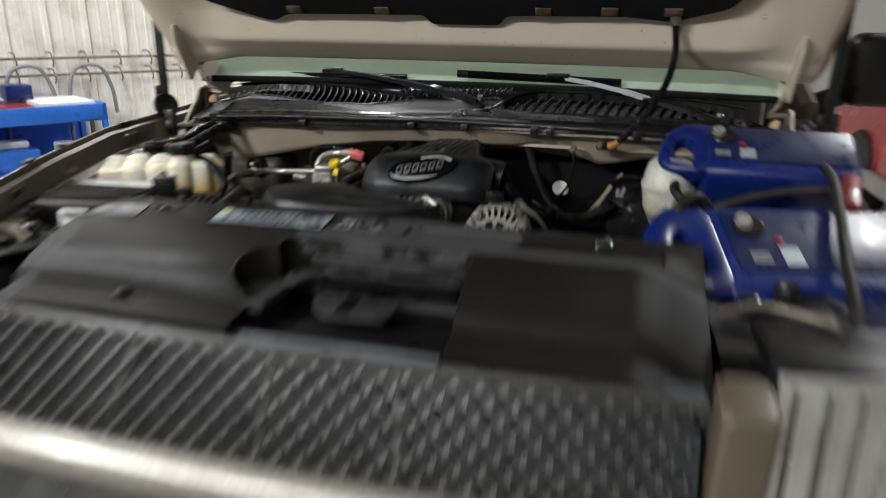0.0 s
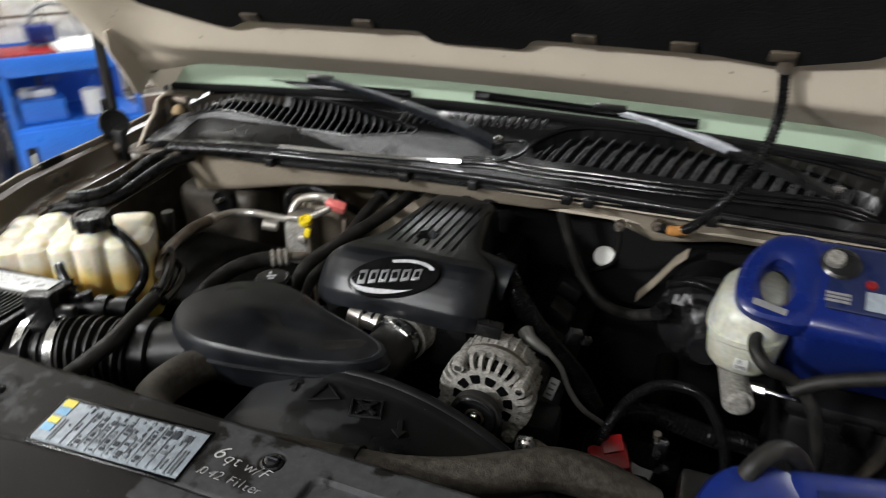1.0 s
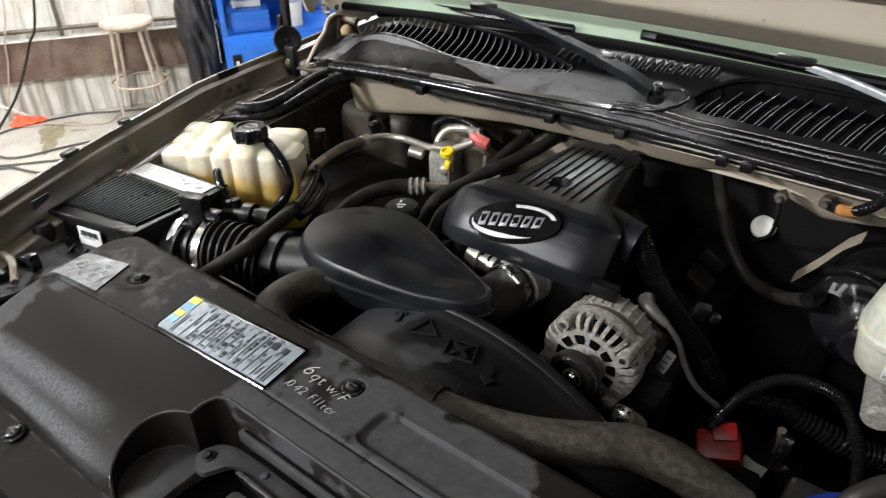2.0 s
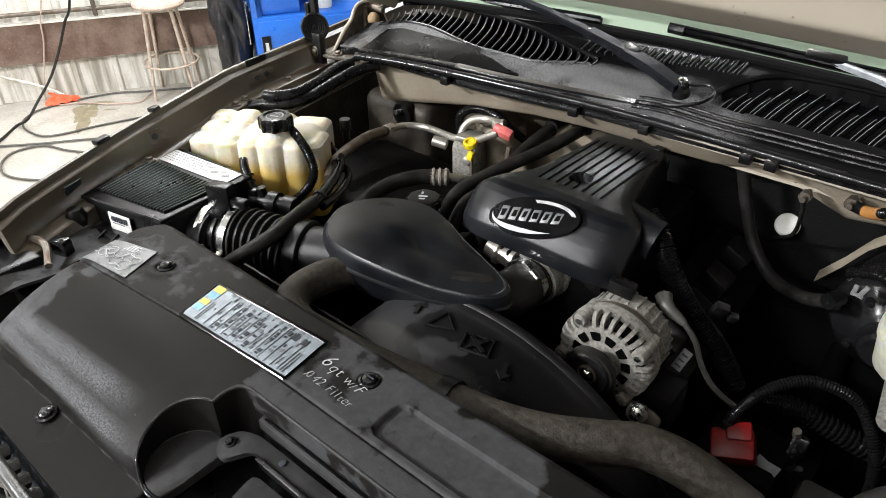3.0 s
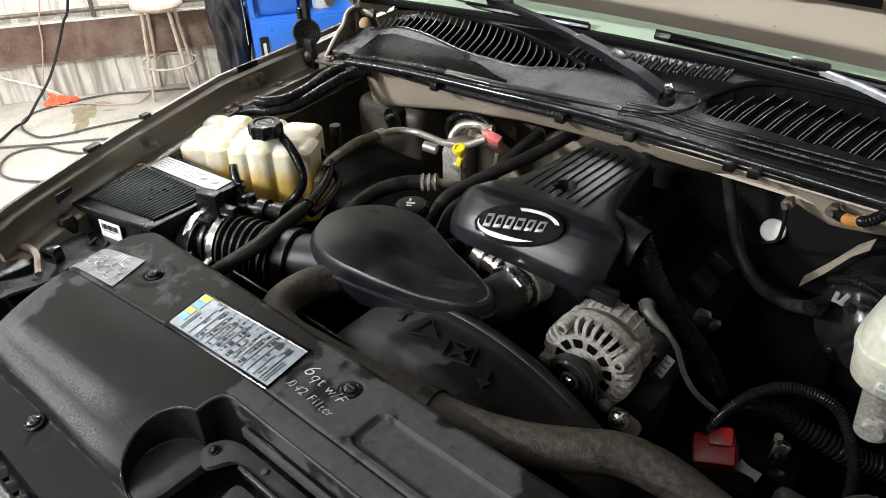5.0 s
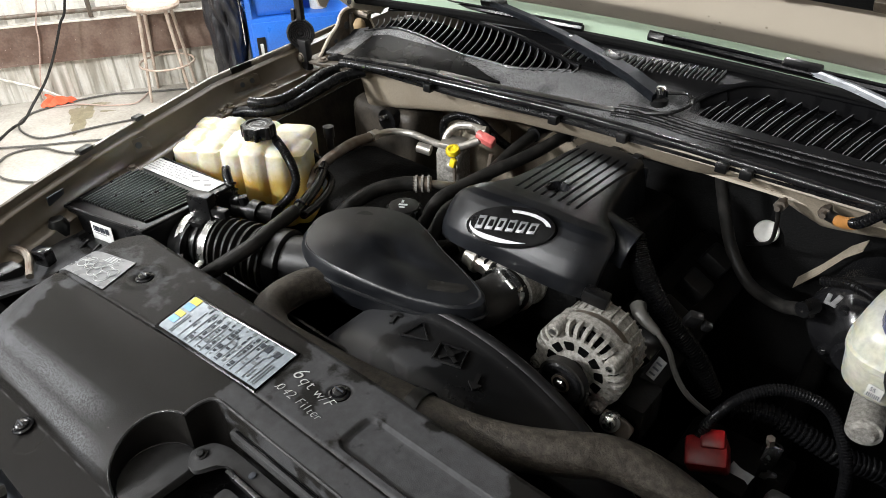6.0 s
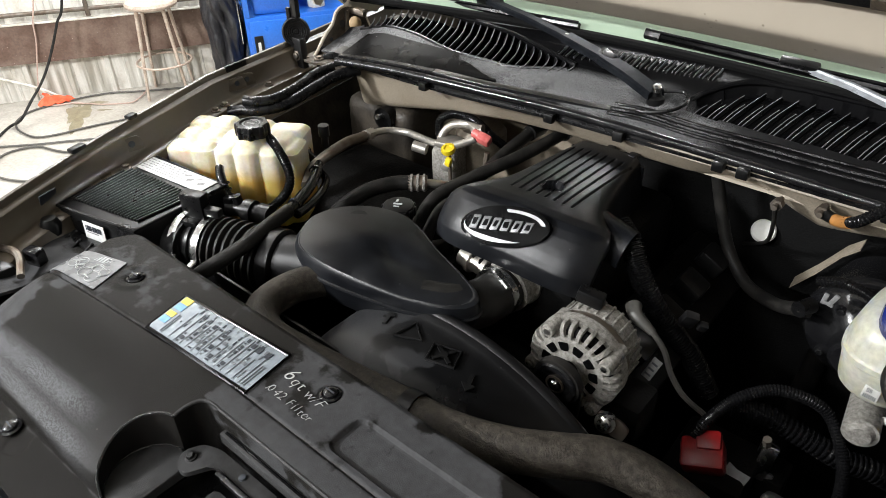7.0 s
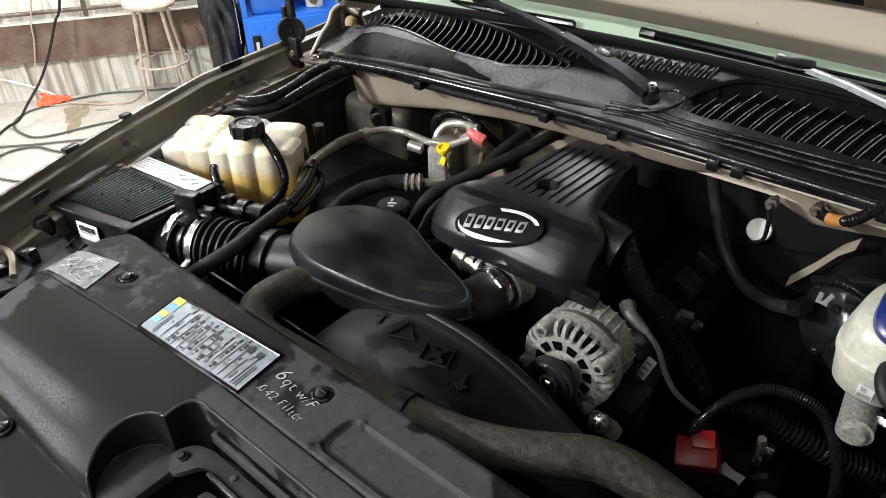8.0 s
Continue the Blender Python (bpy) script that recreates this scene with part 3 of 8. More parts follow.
# the brown board low on the wall, and what hangs there
board = structure("trim_board", prism([tuple(on_wall(s, o, 0).xy) for s, o in ((-5, 0.022), (4.6, 0.022), (4.6, 0.06), (-5, 0.06))], 0.24, 0.465), BOARD, "long brown painted board along the metal wall")
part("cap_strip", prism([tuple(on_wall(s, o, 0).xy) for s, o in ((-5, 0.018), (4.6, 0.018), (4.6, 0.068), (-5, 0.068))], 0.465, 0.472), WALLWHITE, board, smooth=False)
pipe_rail = thing("conduit_pipe", on_wall(0.5, 0.05, 0.52), "thin dark steel pipe running along the wall", "pipe")
part("pipe", rod(on_wall(-3, 0.045, 0.52), on_wall(4.5, 0.045, 0.52), 0.013), RUSTY, pipe_rail)
for s in (-1.5, 0.62, 2.2):
    part("strap", rod(on_wall(s, 0.05, 0.48), on_wall(s, 0.05, 0.80), 0.014, 8), RUSTY, pipe_rail)
for z in (1.00, 1.10):
    rack = thing("hanging_rack", on_wall(2.4, 0.0, z), "thin grey metal hanging rail with hooks on the wall", "rack", "wall rails")
    part("rail", rod(on_wall(1.5, 0.12, z), on_wall(4.4, 0.12, z), 0.008, 8), RUSTY, rack)
    for k in range(14):
        s = 1.6 + 0.2 * k
        part("hook", tube([on_wall(s, 0.0, z + 0.03), on_wall(s, 0.10, z + 0.03), on_wall(s, 0.14, z - 0.02), on_wall(s, 0.12, z - 0.05)], 0.005, 6), RUSTY, rack)
for s0 in (1.7, 2.05):
    loop = thing("hanging_hose", on_wall(s0, 0.1, 1.0), "loop of grey hose hanging from the wall rail", "hose", "hanging hoses")
    part("hose", tube([on_wall(s0, 0.13, 0.55), on_wall(s0 + 0.01, 0.14, 0.85), on_wall(s0 + 0.06, 0.15, 1.03), on_wall(s0 + 0.2, 0.15, 1.05), on_wall(s0 + 0.27, 0.14, 0.92), on_wall(s0 + 0.29, 0.13, 0.75)], 0.012, 8), GREYTRIM, loop)


def floor_hose(points, r, label, mat=None):
    t = thing("air_hose", points[0], label, "hose", "hoses on the floor")
    part("hose", tube(points, r, 8, 0.03), mat or RUBBER, t)


F = 0.009
floor_hose([on_wall(0.75, 0.12, 2.0), on_wall(0.62, 0.13, 1.1), on_wall(0.522, 0.15, 0.604), on_wall(0.467, 0.18, 0.491), on_wall(0.416, 0.22, 0.38), on_wall(0.361, 0.28, 0.275), on_wall(0.311, 0.34, 0.202), on_wall(0.248, 0.42, 0.134), on_wall(0.19, 0.50, 0.07), (-3.72, 0.76, F), (-3.60, 0.63, F), (-3.45, 0.45, F)], 0.0075, "black rubber air hose hanging down the wall to the floor")
floor_hose([(-3.46, 1.73, F), (-3.619, 1.526, F), (-3.754, 1.373, F), (-3.824, 1.191, F), (-3.851, 1.047, F), (-3.850, 0.93, F), (-3.781, 0.829, F), (-3.715, 0.792, F), (-3.609, 0.77, F), (-3.463, 0.793, F), (-3.40, 0.889, F), (-3.374, 1.005, F), (-3.317, 1.176, F), (-3.22, 1.40, F), (-3.10, 1.60, F)], 0.006, "dark grey hose looped on the concrete floor by the wall", FLOORHOSE)
floor_hose([(-3.56, 0.50, F), (-3.52, 0.58, F), (-3.37, 0.75, F), (-3.24, 0.92, F), (-3.08, 1.10, F), (-2.88, 1.26, F)], 0.006, "dark grey hose lying on the concrete floor", FLOORHOSE)
floor_hose([(-2.72, 1.06, F), (-2.94, 0.93, F), (-3.17, 0.80, F), (-3.34, 0.74, F), (-3.38, 0.60, F), (-3.28, 0.50, F), (-3.13, 0.47, F), (-2.95, 0.56, F), (-2.76, 0.76, F), (-2.60, 0.95, F)], 0.006, "dark grey hose coiled on the concrete floor", FLOORHOSE)
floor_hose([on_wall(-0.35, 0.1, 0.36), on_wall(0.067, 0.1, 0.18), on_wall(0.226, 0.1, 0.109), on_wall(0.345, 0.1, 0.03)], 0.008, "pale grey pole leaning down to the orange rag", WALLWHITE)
wire = thing("thin_cord", on_wall(0.05, 0.07, 1.0), "thin tan cord hanging over the brown board", "cord")
wpts = [on_wall(0.36 + 0.25 * (z - 0.6) + 0.006 * math.sin(z * 23), 0.075, z) for z in [2.0 - 0.09 * k for k in range(20)]]
wpts += [on_wall(0.232, 0.08, 0.09), on_wall(0.24, 0.10, 0.02)] + [(x + 0.012 * math.sin(37 * y), y, F) for x, y in ((-3.846, 1.062), (-3.781, 1.135), (-3.745, 1.17), (-3.708, 1.204), (-3.65, 1.24), (-3.60, 1.27), (-3.554, 1.303), (-3.513, 1.39), (-3.542, 1.482), (-3.614, 1.543))]
part("cord", tube(wpts, 0.004, 6, 0.02), material("faded_cord", (0.55, 0.40, 0.34), 0.6), wire)
rag = thing("orange_rag", on_wall(0.3, 0.15, 0), "crumpled orange-red rag on the floor by the wall", "rag")


def rag_shape(u, v):
    s, o = 0.24 + 0.16 * u, 0.09 + 0.09 * v * (1 - 0.5 * u)
    z = 0.01 + 0.03 * math.sin(math.pi * v) * math.sin(math.pi * u) * (1 + 0.5 * math.sin(9 * u + 5 * v)) + 0.008 * math.sin(17 * u)
    return tuple(on_wall(s + 0.02 * math.sin(6 * v), o, max(0.010, z + 0.05 * (1 - v) * ease(0.5, 0.0, u))))


part("cloth", sheet(rag_shape, 18, 12, 0.004), material("orange_cloth", (0.75, 0.12, 0.05), 0.8, second=(0.6, 0.08, 0.03), scale=20), rag)
random.seed(4)
stain = thing("floor_stain", (-3.45, 1.05, 0), "dark damp oil stain dried on the concrete", "stain", kind="structure")


def blotch(cx, cy, rx, ry, turn, seed):
    """A thin film with a ragged outline, fanned from its middle."""
    random.seed(seed)
    ph = [random.random() * 6 for _ in range(4)]
    bm = bmesh.new()
    mid = bm.verts.new((cx, cy, 0.0014))
    top, low = [], []
    for k in range(56):
        a = 2 * math.pi * k / 56
        r = 1 + 0.24 * math.sin(3 * a + ph[0]) + 0.16 * math.sin(7 * a + ph[1]) + 0.10 * math.sin(13 * a + ph[2])
        x, y = rx * r * math.cos(a), ry * r * math.sin(a)
        x, y = cx + x * math.cos(turn) - y * math.sin(turn), cy + x * math.sin(turn) + y * math.cos(turn)
        top.append(bm.verts.new((x, y, 0.0012)))
        low.append(bm.verts.new((x, y, -0.003)))
    for k in range(56):
        j = (k + 1) % 56
        bm.faces.new((mid, top[k], top[j]))
        bm.faces.new((low[k], low[j], top[j], top[k]))
    return bm


for spot in ((-3.585, 1.09, 0.20, 0.062, -0.57, 3), (-3.70, 1.235, 0.085, 0.022, 0.9, 6), (-3.55, 1.23, 0.040, 0.010, 0.8, 8)):
    part("stain", blotch(*spot), STAIN, stain, smooth=False)


# ---- bar stool ----
def stool(x, y):
    t = thing("bar_stool", (x, y, 0), "worn pale wooden bar stool with a ring foot rest", "stool")
    part("seat", lathe([(0, 0.530), (0.13, 0.530), (0.144, 0.537), (0.148, 0.550), (0.141, 0.563), (0, 0.566)], 32, pose(x, y, 0)), STOOLWOOD, t, "worn painted round seat")
    for k in range(4):
        a = radians(5) + k * math.pi / 2
        top, low = 0.105, 0.168
        part("leg", rod((x + low * math.cos(a), y + low * math.sin(a), 0), (x + top * math.cos(a), y + top * math.sin(a), 0.535), 0.0085, 10, 0.0115), STOOLWOOD, t)
    ring = [(x + 0.160 * math.cos(2 * math.pi * k / 28), y + 0.160 * math.sin(2 * math.pi * k / 28), 0.205) for k in range(29)]
    part("foot_ring", tube(ring, 0.0065, 8, curved=False), STOOLWOOD, t)
    return t


stool(-3.47, 1.64)


# ---- tool cart ----
def cart():
    c = Vector((-2.93, 2.28, 0))
    d, n = WALL_D, WALL_N
    w, dep, h = 0.66, 0.45, 0.86
    t = thing("tool_cart", c, "blue steel tool cart with an open shelf and a locked door", "tool cart")

    def at(a, b, z):
        return c + d * a + n * b + Vector((0, 0, z))

    def panel(name, a0, a1, b0, b1, z0, z1, mat=CARTBLUE, parent=t, bevel=0.004):
        m = Matrix(((d.x, n.x, 0, 0), (d.y, n.y, 0, 0), (0, 0, 1, 0), (0, 0, 0, 1)))
        return part(name, box((a1 - a0, b1 - b0, z1 - z0), Matrix.Translation(at((a0 + a1) / 2, (b0 + b1) / 2, (z0 + z1) / 2)) @ m, bevel), mat, parent, smooth=True)

    panel("body", -w / 2, w / 2, -dep / 2, dep / 2, 0.12, 0.50)
    door = panel("door", -w / 2 + 0.02, w / 2 - 0.02, dep / 2, dep / 2 + 0.012, 0.14, 0.48)
    lock = panel("lock", -w / 2 + 0.035, -w / 2 + 0.085, dep / 2 + 0.013, dep / 2 + 0.02, 0.29, 0.40, BLACK, door)
    panel("tag", -w / 2 + 0.050, -w / 2 + 0.068, dep / 2 + 0.021, dep / 2 + 0.024, 0.30, 0.365, WHITE, lock)
    for a in (-w / 2, w / 2 - 0.03):
        for b in (-dep / 2, dep / 2 - 0.03):
            panel("post", a, a + 0.03, b, b + 0.03, 0.5, h)
    panel("back", -w / 2, w / 2, -dep / 2, -dep / 2 + 0.01, 0.5, h)
    panel("tray", -w / 2, w / 2, -dep / 2, dep / 2, h - 0.10, h - 0.08)
    panel("tray_front", -w / 2, w / 2, dep / 2 - 0.012, dep / 2, h - 0.10, h)
    panel("tray_side", -w / 2, -w / 2 + 0.012, -dep / 2 + 0.01, dep / 2 - 0.013, h - 0.08, h)
    panel("tray_side", w / 2 - 0.012, w / 2, -dep / 2 + 0.01, dep / 2 - 0.013, h - 0.08, h)
    for a in (-0.26, 0.26):
        for b in (-0.16, 0.16):
            wheel = part("wheel", lathe([(0.0, -0.015), (0.055, -0.015), (0.06, -0.01), (0.06, 0.01), (0.055, 0.015), (0, 0.015)], 20, frame_on(at(a, b, 0.06), (0, 0, 1), n)), RUBBER, t)
            part("caster", rod(at(a, b, 0.06), at(a, b, 0.125), 0.012), STEEL, t)
    return at, panel


cart_at, cart_panel = cart()


def cart_box(name, a0, a1, b0, b1, z0, z1, mat, label, category):
    t = thing(name, cart_at((a0 + a1) / 2, (b0 + b1) / 2, z0), label, category)
    cart_panel("body", a0, a1, b0, b1, z0, z1, mat, t, 0.008)
    return t


cart_box("parts_bin", -0.27, -0.05, -0.1, 0.18, 0.502, 0.62, CARTBLUE, "small blue parts bin on the cart shelf", "bin")
cart_box("paper_box", -0.24, -0.08, -0.02, 0.1, 0.622, 0.66, WHITE, "white paper box on the parts bin", "box")
can = thing("paper_cup", cart_at(0.1, 0.1, 0.502), "white paper roll standing on the cart shelf", "paper roll")
part("roll", lathe([(0, 0), (0.05, 0), (0.055, 0.13), (0.052, 0.135), (0, 0.135)], 24, Matrix.Translation(cart_at(0.1, 0.1, 0.502))), WHITE, can)
cart_box("tray_case", -0.28, -0.02, -0.15, 0.12, 0.784, 0.855, RED, "dark red case lying in the cart tray", "case")
cart_box("paper_sheet", -0.02, 0.28, -0.2, 0.2, 0.784, 0.875, WHITE, "white box lying in the cart tray", "box")
cart_box("spray_can_box", -0.12, 0.02, -0.2, -0.05, 0.876, 0.96, BLUE, "dark blue bottle crate on the cart", "crate")


def jacket():
    t = thing("hanging_jacket", cart_at(-0.43, 0.0, 0.12), "black padded jacket hanging on the side of the tool cart", "jacket")

    def body(u, v):
        a = 2 * math.pi * u
        z = 0.10 + 0.72 * v
        r = 0.10 + 0.03 * math.sin(math.pi * v) + 0.012 * math.sin(5 * a + 6 * v) + 0.010 * math.sin(3 * a - 14 * v) + 0.008 * math.sin(11 * a + 4 * math.sin(5 * v)) + 0.005 * math.sin(23 * v + 3 * a)
        if v > 0.85:
            r *= 1 - 0.6 * (v - 0.85) / 0.15
        return tuple(cart_at(-0.445 + 0.75 * r * math.cos(a), 0.02 + 1.5 * r * math.sin(a), z))

    part("cloth", sheet(body, 90, 60, 0.006), CLOTH, t)
    part("zip", tube([cart_at(-0.37, 0.17, 0.82), cart_at(-0.36, 0.20, 0.6), cart_at(-0.36, 0.19, 0.35)], 0.004, 6), STEEL, t)
    part("hook", tube([cart_at(-0.33, 0.0, 0.80), cart_at(-0.40, 0.0, 0.86), cart_at(-0.44, 0.0, 0.80)], 0.005, 6), STEEL, t)


jacket()

# ---- ceiling lamps ----
def ceiling_lamp(x, y, length, watts, along_y=False):
    t = thing("ceiling_lamp", (x, y, 4.2), "long white fluorescent shop lamp under the ceiling", "lamp", "ceiling lamps")
    w, d = (0.22, length) if along_y else (length, 0.22)
    part("housing", box((w, d, 0.07), pose(x, y, 4.16), 0.01), WHITE, t)
    part("diffuser", box((w - 0.04, d - 0.04, 0.02), pose(x, y, 4.115), 0.005), material("lamp_tube", (1.0, 0.98, 0.94), 0.5, emit=6.0), t)
    lamp = bpy.data.lights.new("lamp_light", "AREA")
    lamp.shape, lamp.size, lamp.size_y, lamp.energy, lamp.color = "RECTANGLE", w, d, watts, (0.985, 0.99, 0.995)
    ob = new("lamp_light", lamp)
    ob.location = (x, y, 4.09)


ceiling_lamp(-3.4, -1.0, 2.4, 60, True)
ceiling_lamp(-3.05, 1.7, 1.8, 160, True)
ceiling_lamp(3.0, 3.2, 2.4, 330, True)
ceiling_lamp(-0.9, -3.0, 2.4, 35)
ceiling_lamp(-0.9, -5.6, 2.4, 390)
ceiling_lamp(-1.55, 4.25, 2.0, 230, True)


def hanging_lamp(x, y, z, length, watts):
    """A tube lamp on two chains, its reflector turned to the truck."""
    t = thing("hanging_lamp", (x, y, z), "white tube lamp hung on chains beside the truck", "lamp")
    m = look((x, y, z), (0.0, 0.6, 1.1))
    part("reflector", box((length, 0.22, 0.05), m @ pose(0, 0, 0.04), 0.012), WHITE, t)
    part("tube", box((length - 0.06, 0.10, 0.016), m @ pose(0, 0, 0.008), 0.004), material("hanging_lamp_tube", (1.0, 0.98, 0.95), 0.5, emit=8.0), t)
    for side in (-0.4, 0.4):
        p = m @ Vector((side * length, 0, 0.06))
        part("chain", rod(p, (p.x, p.y, 4.2), 0.006, 6), STEEL, t)
    lamp = bpy.data.lights.new("lamp_light", "AREA")
    lamp.shape, lamp.size, lamp.size_y, lamp.energy, lamp.color = "RECTANGLE", length - 0.06, 0.16, watts, (0.98, 0.99, 1.0)
    new("lamp_light", lamp).matrix_basis = m @ pose(0, 0, -0.012)


hanging_lamp(-2.0, -2.2, 2.6, 0.6, 185)

# ---- truck body ----
truck = thing("pickup_truck", (0, 1.2, 0), "tan pickup truck front end with its hood open", "truck")
CREST = [(-0.34, 0.60), (-0.14, 0.685), (0.08, 0.750), (0.38, 0.838), (0.62, 0.868), (0.80, 0.895), (1.10, 0.93)]
CREST_Z = [(-0.34, 1.02), (-0.14, 1.055), (0.08, 1.075), (0.38, 1.088), (0.80, 1.095), (1.10, 1.10)]


def fender(side):
    name = "fender"
    line = []
    first = -0.20 if side < 0 else 0.42
    for k in range(26):
        y = first + (1.10 - first) * k / 25
        line.append(Vector((side * lerp_at(CREST, y), y, lerp_at(CREST_Z, y))))
    # cross-section: inside is positive on the left, negative on the right
    prof = [(-0.10, -0.55), (-0.12, -0.30), (-0.10, -0.16), (-0.06, -0.075), (-0.022, -0.022), (-0.007, -0.003), (-0.002, 0), (0.003, -0.001), (0.0045, -0.003), (0.006, -0.012),
            (0.008, -0.0135), (0.015, -0.0145), (0.018, -0.017), (0.0255, -0.056), (0.028, -0.0595), (0.032, -0.061), (0.050, -0.063), (0.054, -0.0655), (0.062, -0.100), (0.065, -0.1025), (0.082, -0.105), (0.086, -0.110), (0.088, -0.125), (0.082, -0.125),
            (0.078, -0.113), (0.058, -0.110), (0.046, -0.072), (0.020, -0.069), (0.010, -0.03), (-0.006, -0.030), (-0.045, -0.08), (-0.085, -0.17), (-0.105, -0.30), (-0.09, -0.55)]
    prof = [(a * -side, h) for a, h in prof]
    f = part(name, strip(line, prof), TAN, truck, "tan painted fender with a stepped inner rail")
    for y in (0.10, 0.355, 0.385, 0.52)[0 if side < 0 else 3:]:
        x = side * (lerp_at(CREST, y) - 0.041)
        bolt((x, y, lerp_at(CREST_Z, y) - 0.062), (0, 0, 1), 0.007, 0.006, parent=f)
    for y, size in ((0.035, 0.032), (0.165, 0.022))[0 if side < 0 else 2:]:
        x = side * (lerp_at(CREST, y) + 0.003)
        slope = (lerp_at(CREST, y + 0.03) - lerp_at(CREST, y - 0.03)) / 0.06
        m = frame_on((x, y, lerp_at(CREST_Z, y) + 0.001), (side * slope, 1, 0), (0, 0, 1))
        part("rubber_stop", box((size, 0.016, 0.010), m, 0.003), BLACK, f, "black rubber hood stop")
    if side < 0:
        part("square_hole", box((0.003, 0.036, 0.026), pose(side * (lerp_at(CREST, -0.055) - 0.0215), -0.055, lerp_at(CREST_Z, -0.055) - 0.036, 0, 10, 20), 0.001), INK, f, "dark square hole")
    for y, r in ((0.22, 0.004),)[:1 if side < 0 else 0]:
        x = side * (lerp_at(CREST, y) - 0.060)
        part("hole", lathe([(0, 0), (r, 0), (r, 0.001), (0, 0.001)], 14, frame_on((x + side * -0.0012, y, lerp_at(CREST_Z, y) - 0.088), (0, 1, 0), (-side * 0.95, 0, 0.25))), INK, f)
    if side < 0:
        for y, r in ((0.135, 0.0065), (0.44, 0.006), (0.47, 0.006)):
            m = frame_on((side * (lerp_at(CREST, y) - 0.0217), y, lerp_at(CREST_Z, y) - 0.036), (0.2, 1, 0), (0.97, 0, 0.19))
            boss = part("boss", prism(rounded([Vector(q) for q in ((-0.026, -0.014), (0.026, -0.014), (0.018, 0.013), (-0.018, 0.013))], 0.006), -0.002, 0.0035, m, 0.0015), TAN, f)
            part("hole", lathe([(0, 0), (r, 0), (r, 0.0012), (0, 0.0012)], 14, m @ pose(0, 0, 0.0032)), INK, boss)
    if side < 0:
        y = 0.46
        slope = (lerp_at(CREST, y + 0.03) - lerp_at(CREST, y - 0.03)) / 0.06
        part("rubber_pad", box((0.062, 0.006, 0.020), frame_on((side * (lerp_at(CREST, y) - 0.0035), y, lerp_at(CREST_Z, y) - 0.008), (side * slope, 1, 0.03), (0, 0, 1)), 0.002), BLACK, f, "black rubber pad on the rim")
    part("liner", strip([v + Vector((-side * 0.087, 0, -0.118)) for v in line], [(a * -side, h) for a, h in ((0, 0), (0.006, 0), (0.03, -0.12), (0.10, -0.3), (0.09, -0.3), (0.02, -0.12))]), GRIME, f, "dark inner wheelhouse panel")
    return f


fender(-1)
fender(1)

# firewall: a tan upper beam, a shelf, and the deep lower wall
BEAM = [(-0.80, 0.945), (-0.67, 0.957), (-0.555, 0.980), (-0.40, 1.012), (-0.233, 1.035), (-0.10, 1.043), (0.05, 1.044), (0.142, 1.046), (0.206, 1.054), (0.248, 1.045), (0.289, 1.033), (0.325, 1.018), (0.36, 1.006), (0.42, 1.015), (0.48, 1.028), (0.80, 1.034)]


def beam_shape(u, v):
    x = -0.675 + 1.475 * u
    low = lerp_at(BEAM, x)
    y = 0.662 + 0.028 * v - 0.006 * ease(0.08, 0.0, v) + 0.010 * ease(0.9, 1.0, v) + 0.022 * ease(0.14, 0.24, x) * ease(0.0, 0.25, v)
    top = 1.080 + 0.006 * ease(-0.35, 0.0, x)
    return (x, y, top + (low - top) * v)


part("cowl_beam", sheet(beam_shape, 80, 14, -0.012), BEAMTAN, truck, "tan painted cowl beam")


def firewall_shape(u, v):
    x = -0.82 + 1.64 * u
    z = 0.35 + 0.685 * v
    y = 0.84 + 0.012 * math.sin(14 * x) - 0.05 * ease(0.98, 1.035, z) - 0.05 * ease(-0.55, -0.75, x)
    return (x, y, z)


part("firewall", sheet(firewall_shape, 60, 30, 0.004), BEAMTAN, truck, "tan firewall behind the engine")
part("firewall_mat", sheet(lambda u, v: (-0.04 + 0.84 * u, 0.814 - 0.005 * math.sin(9 * u + 4 * v), 0.37 + 0.655 * v), 20, 14, 0.004), LINER, truck, "black insulating mat")
part("shelf", slab(-0.80, 0.80, 0.70, 0.83, 1.046, 1.052), TANLIT, truck, smooth=False)
for side in (-1, 1):
    part("wheel_liner", slab(min(side * 0.80, side * 0.79), max(side * 0.80, side * 0.79), -0.22, 0.84, 0.34, 0.90), GRIME, truck, "dark inner wheel liner", smooth=False)
part("underfloor", slab(-0.80, 0.80, -0.30, 0.85, 0.33, 0.36), DARK, truck, "near-black underbody", smooth=False)
part("radiator_support", join(slab(-0.68, 0.68, -0.06, -0.03, 0.36, 0.97, 0.004), slab(-0.70, -0.56, -0.22, 0.0, 0.6, 0.955, 0.01), slab(0.56, 0.70, -0.22, 0.0, 0.6, 0.955, 0.01)), BLACK, truck, "black radiator support panel")

# cab behind the engine bay
cab = thing("truck_cab", (0, 2.2, 0), "tan truck cab behind the windshield", "truck cab")


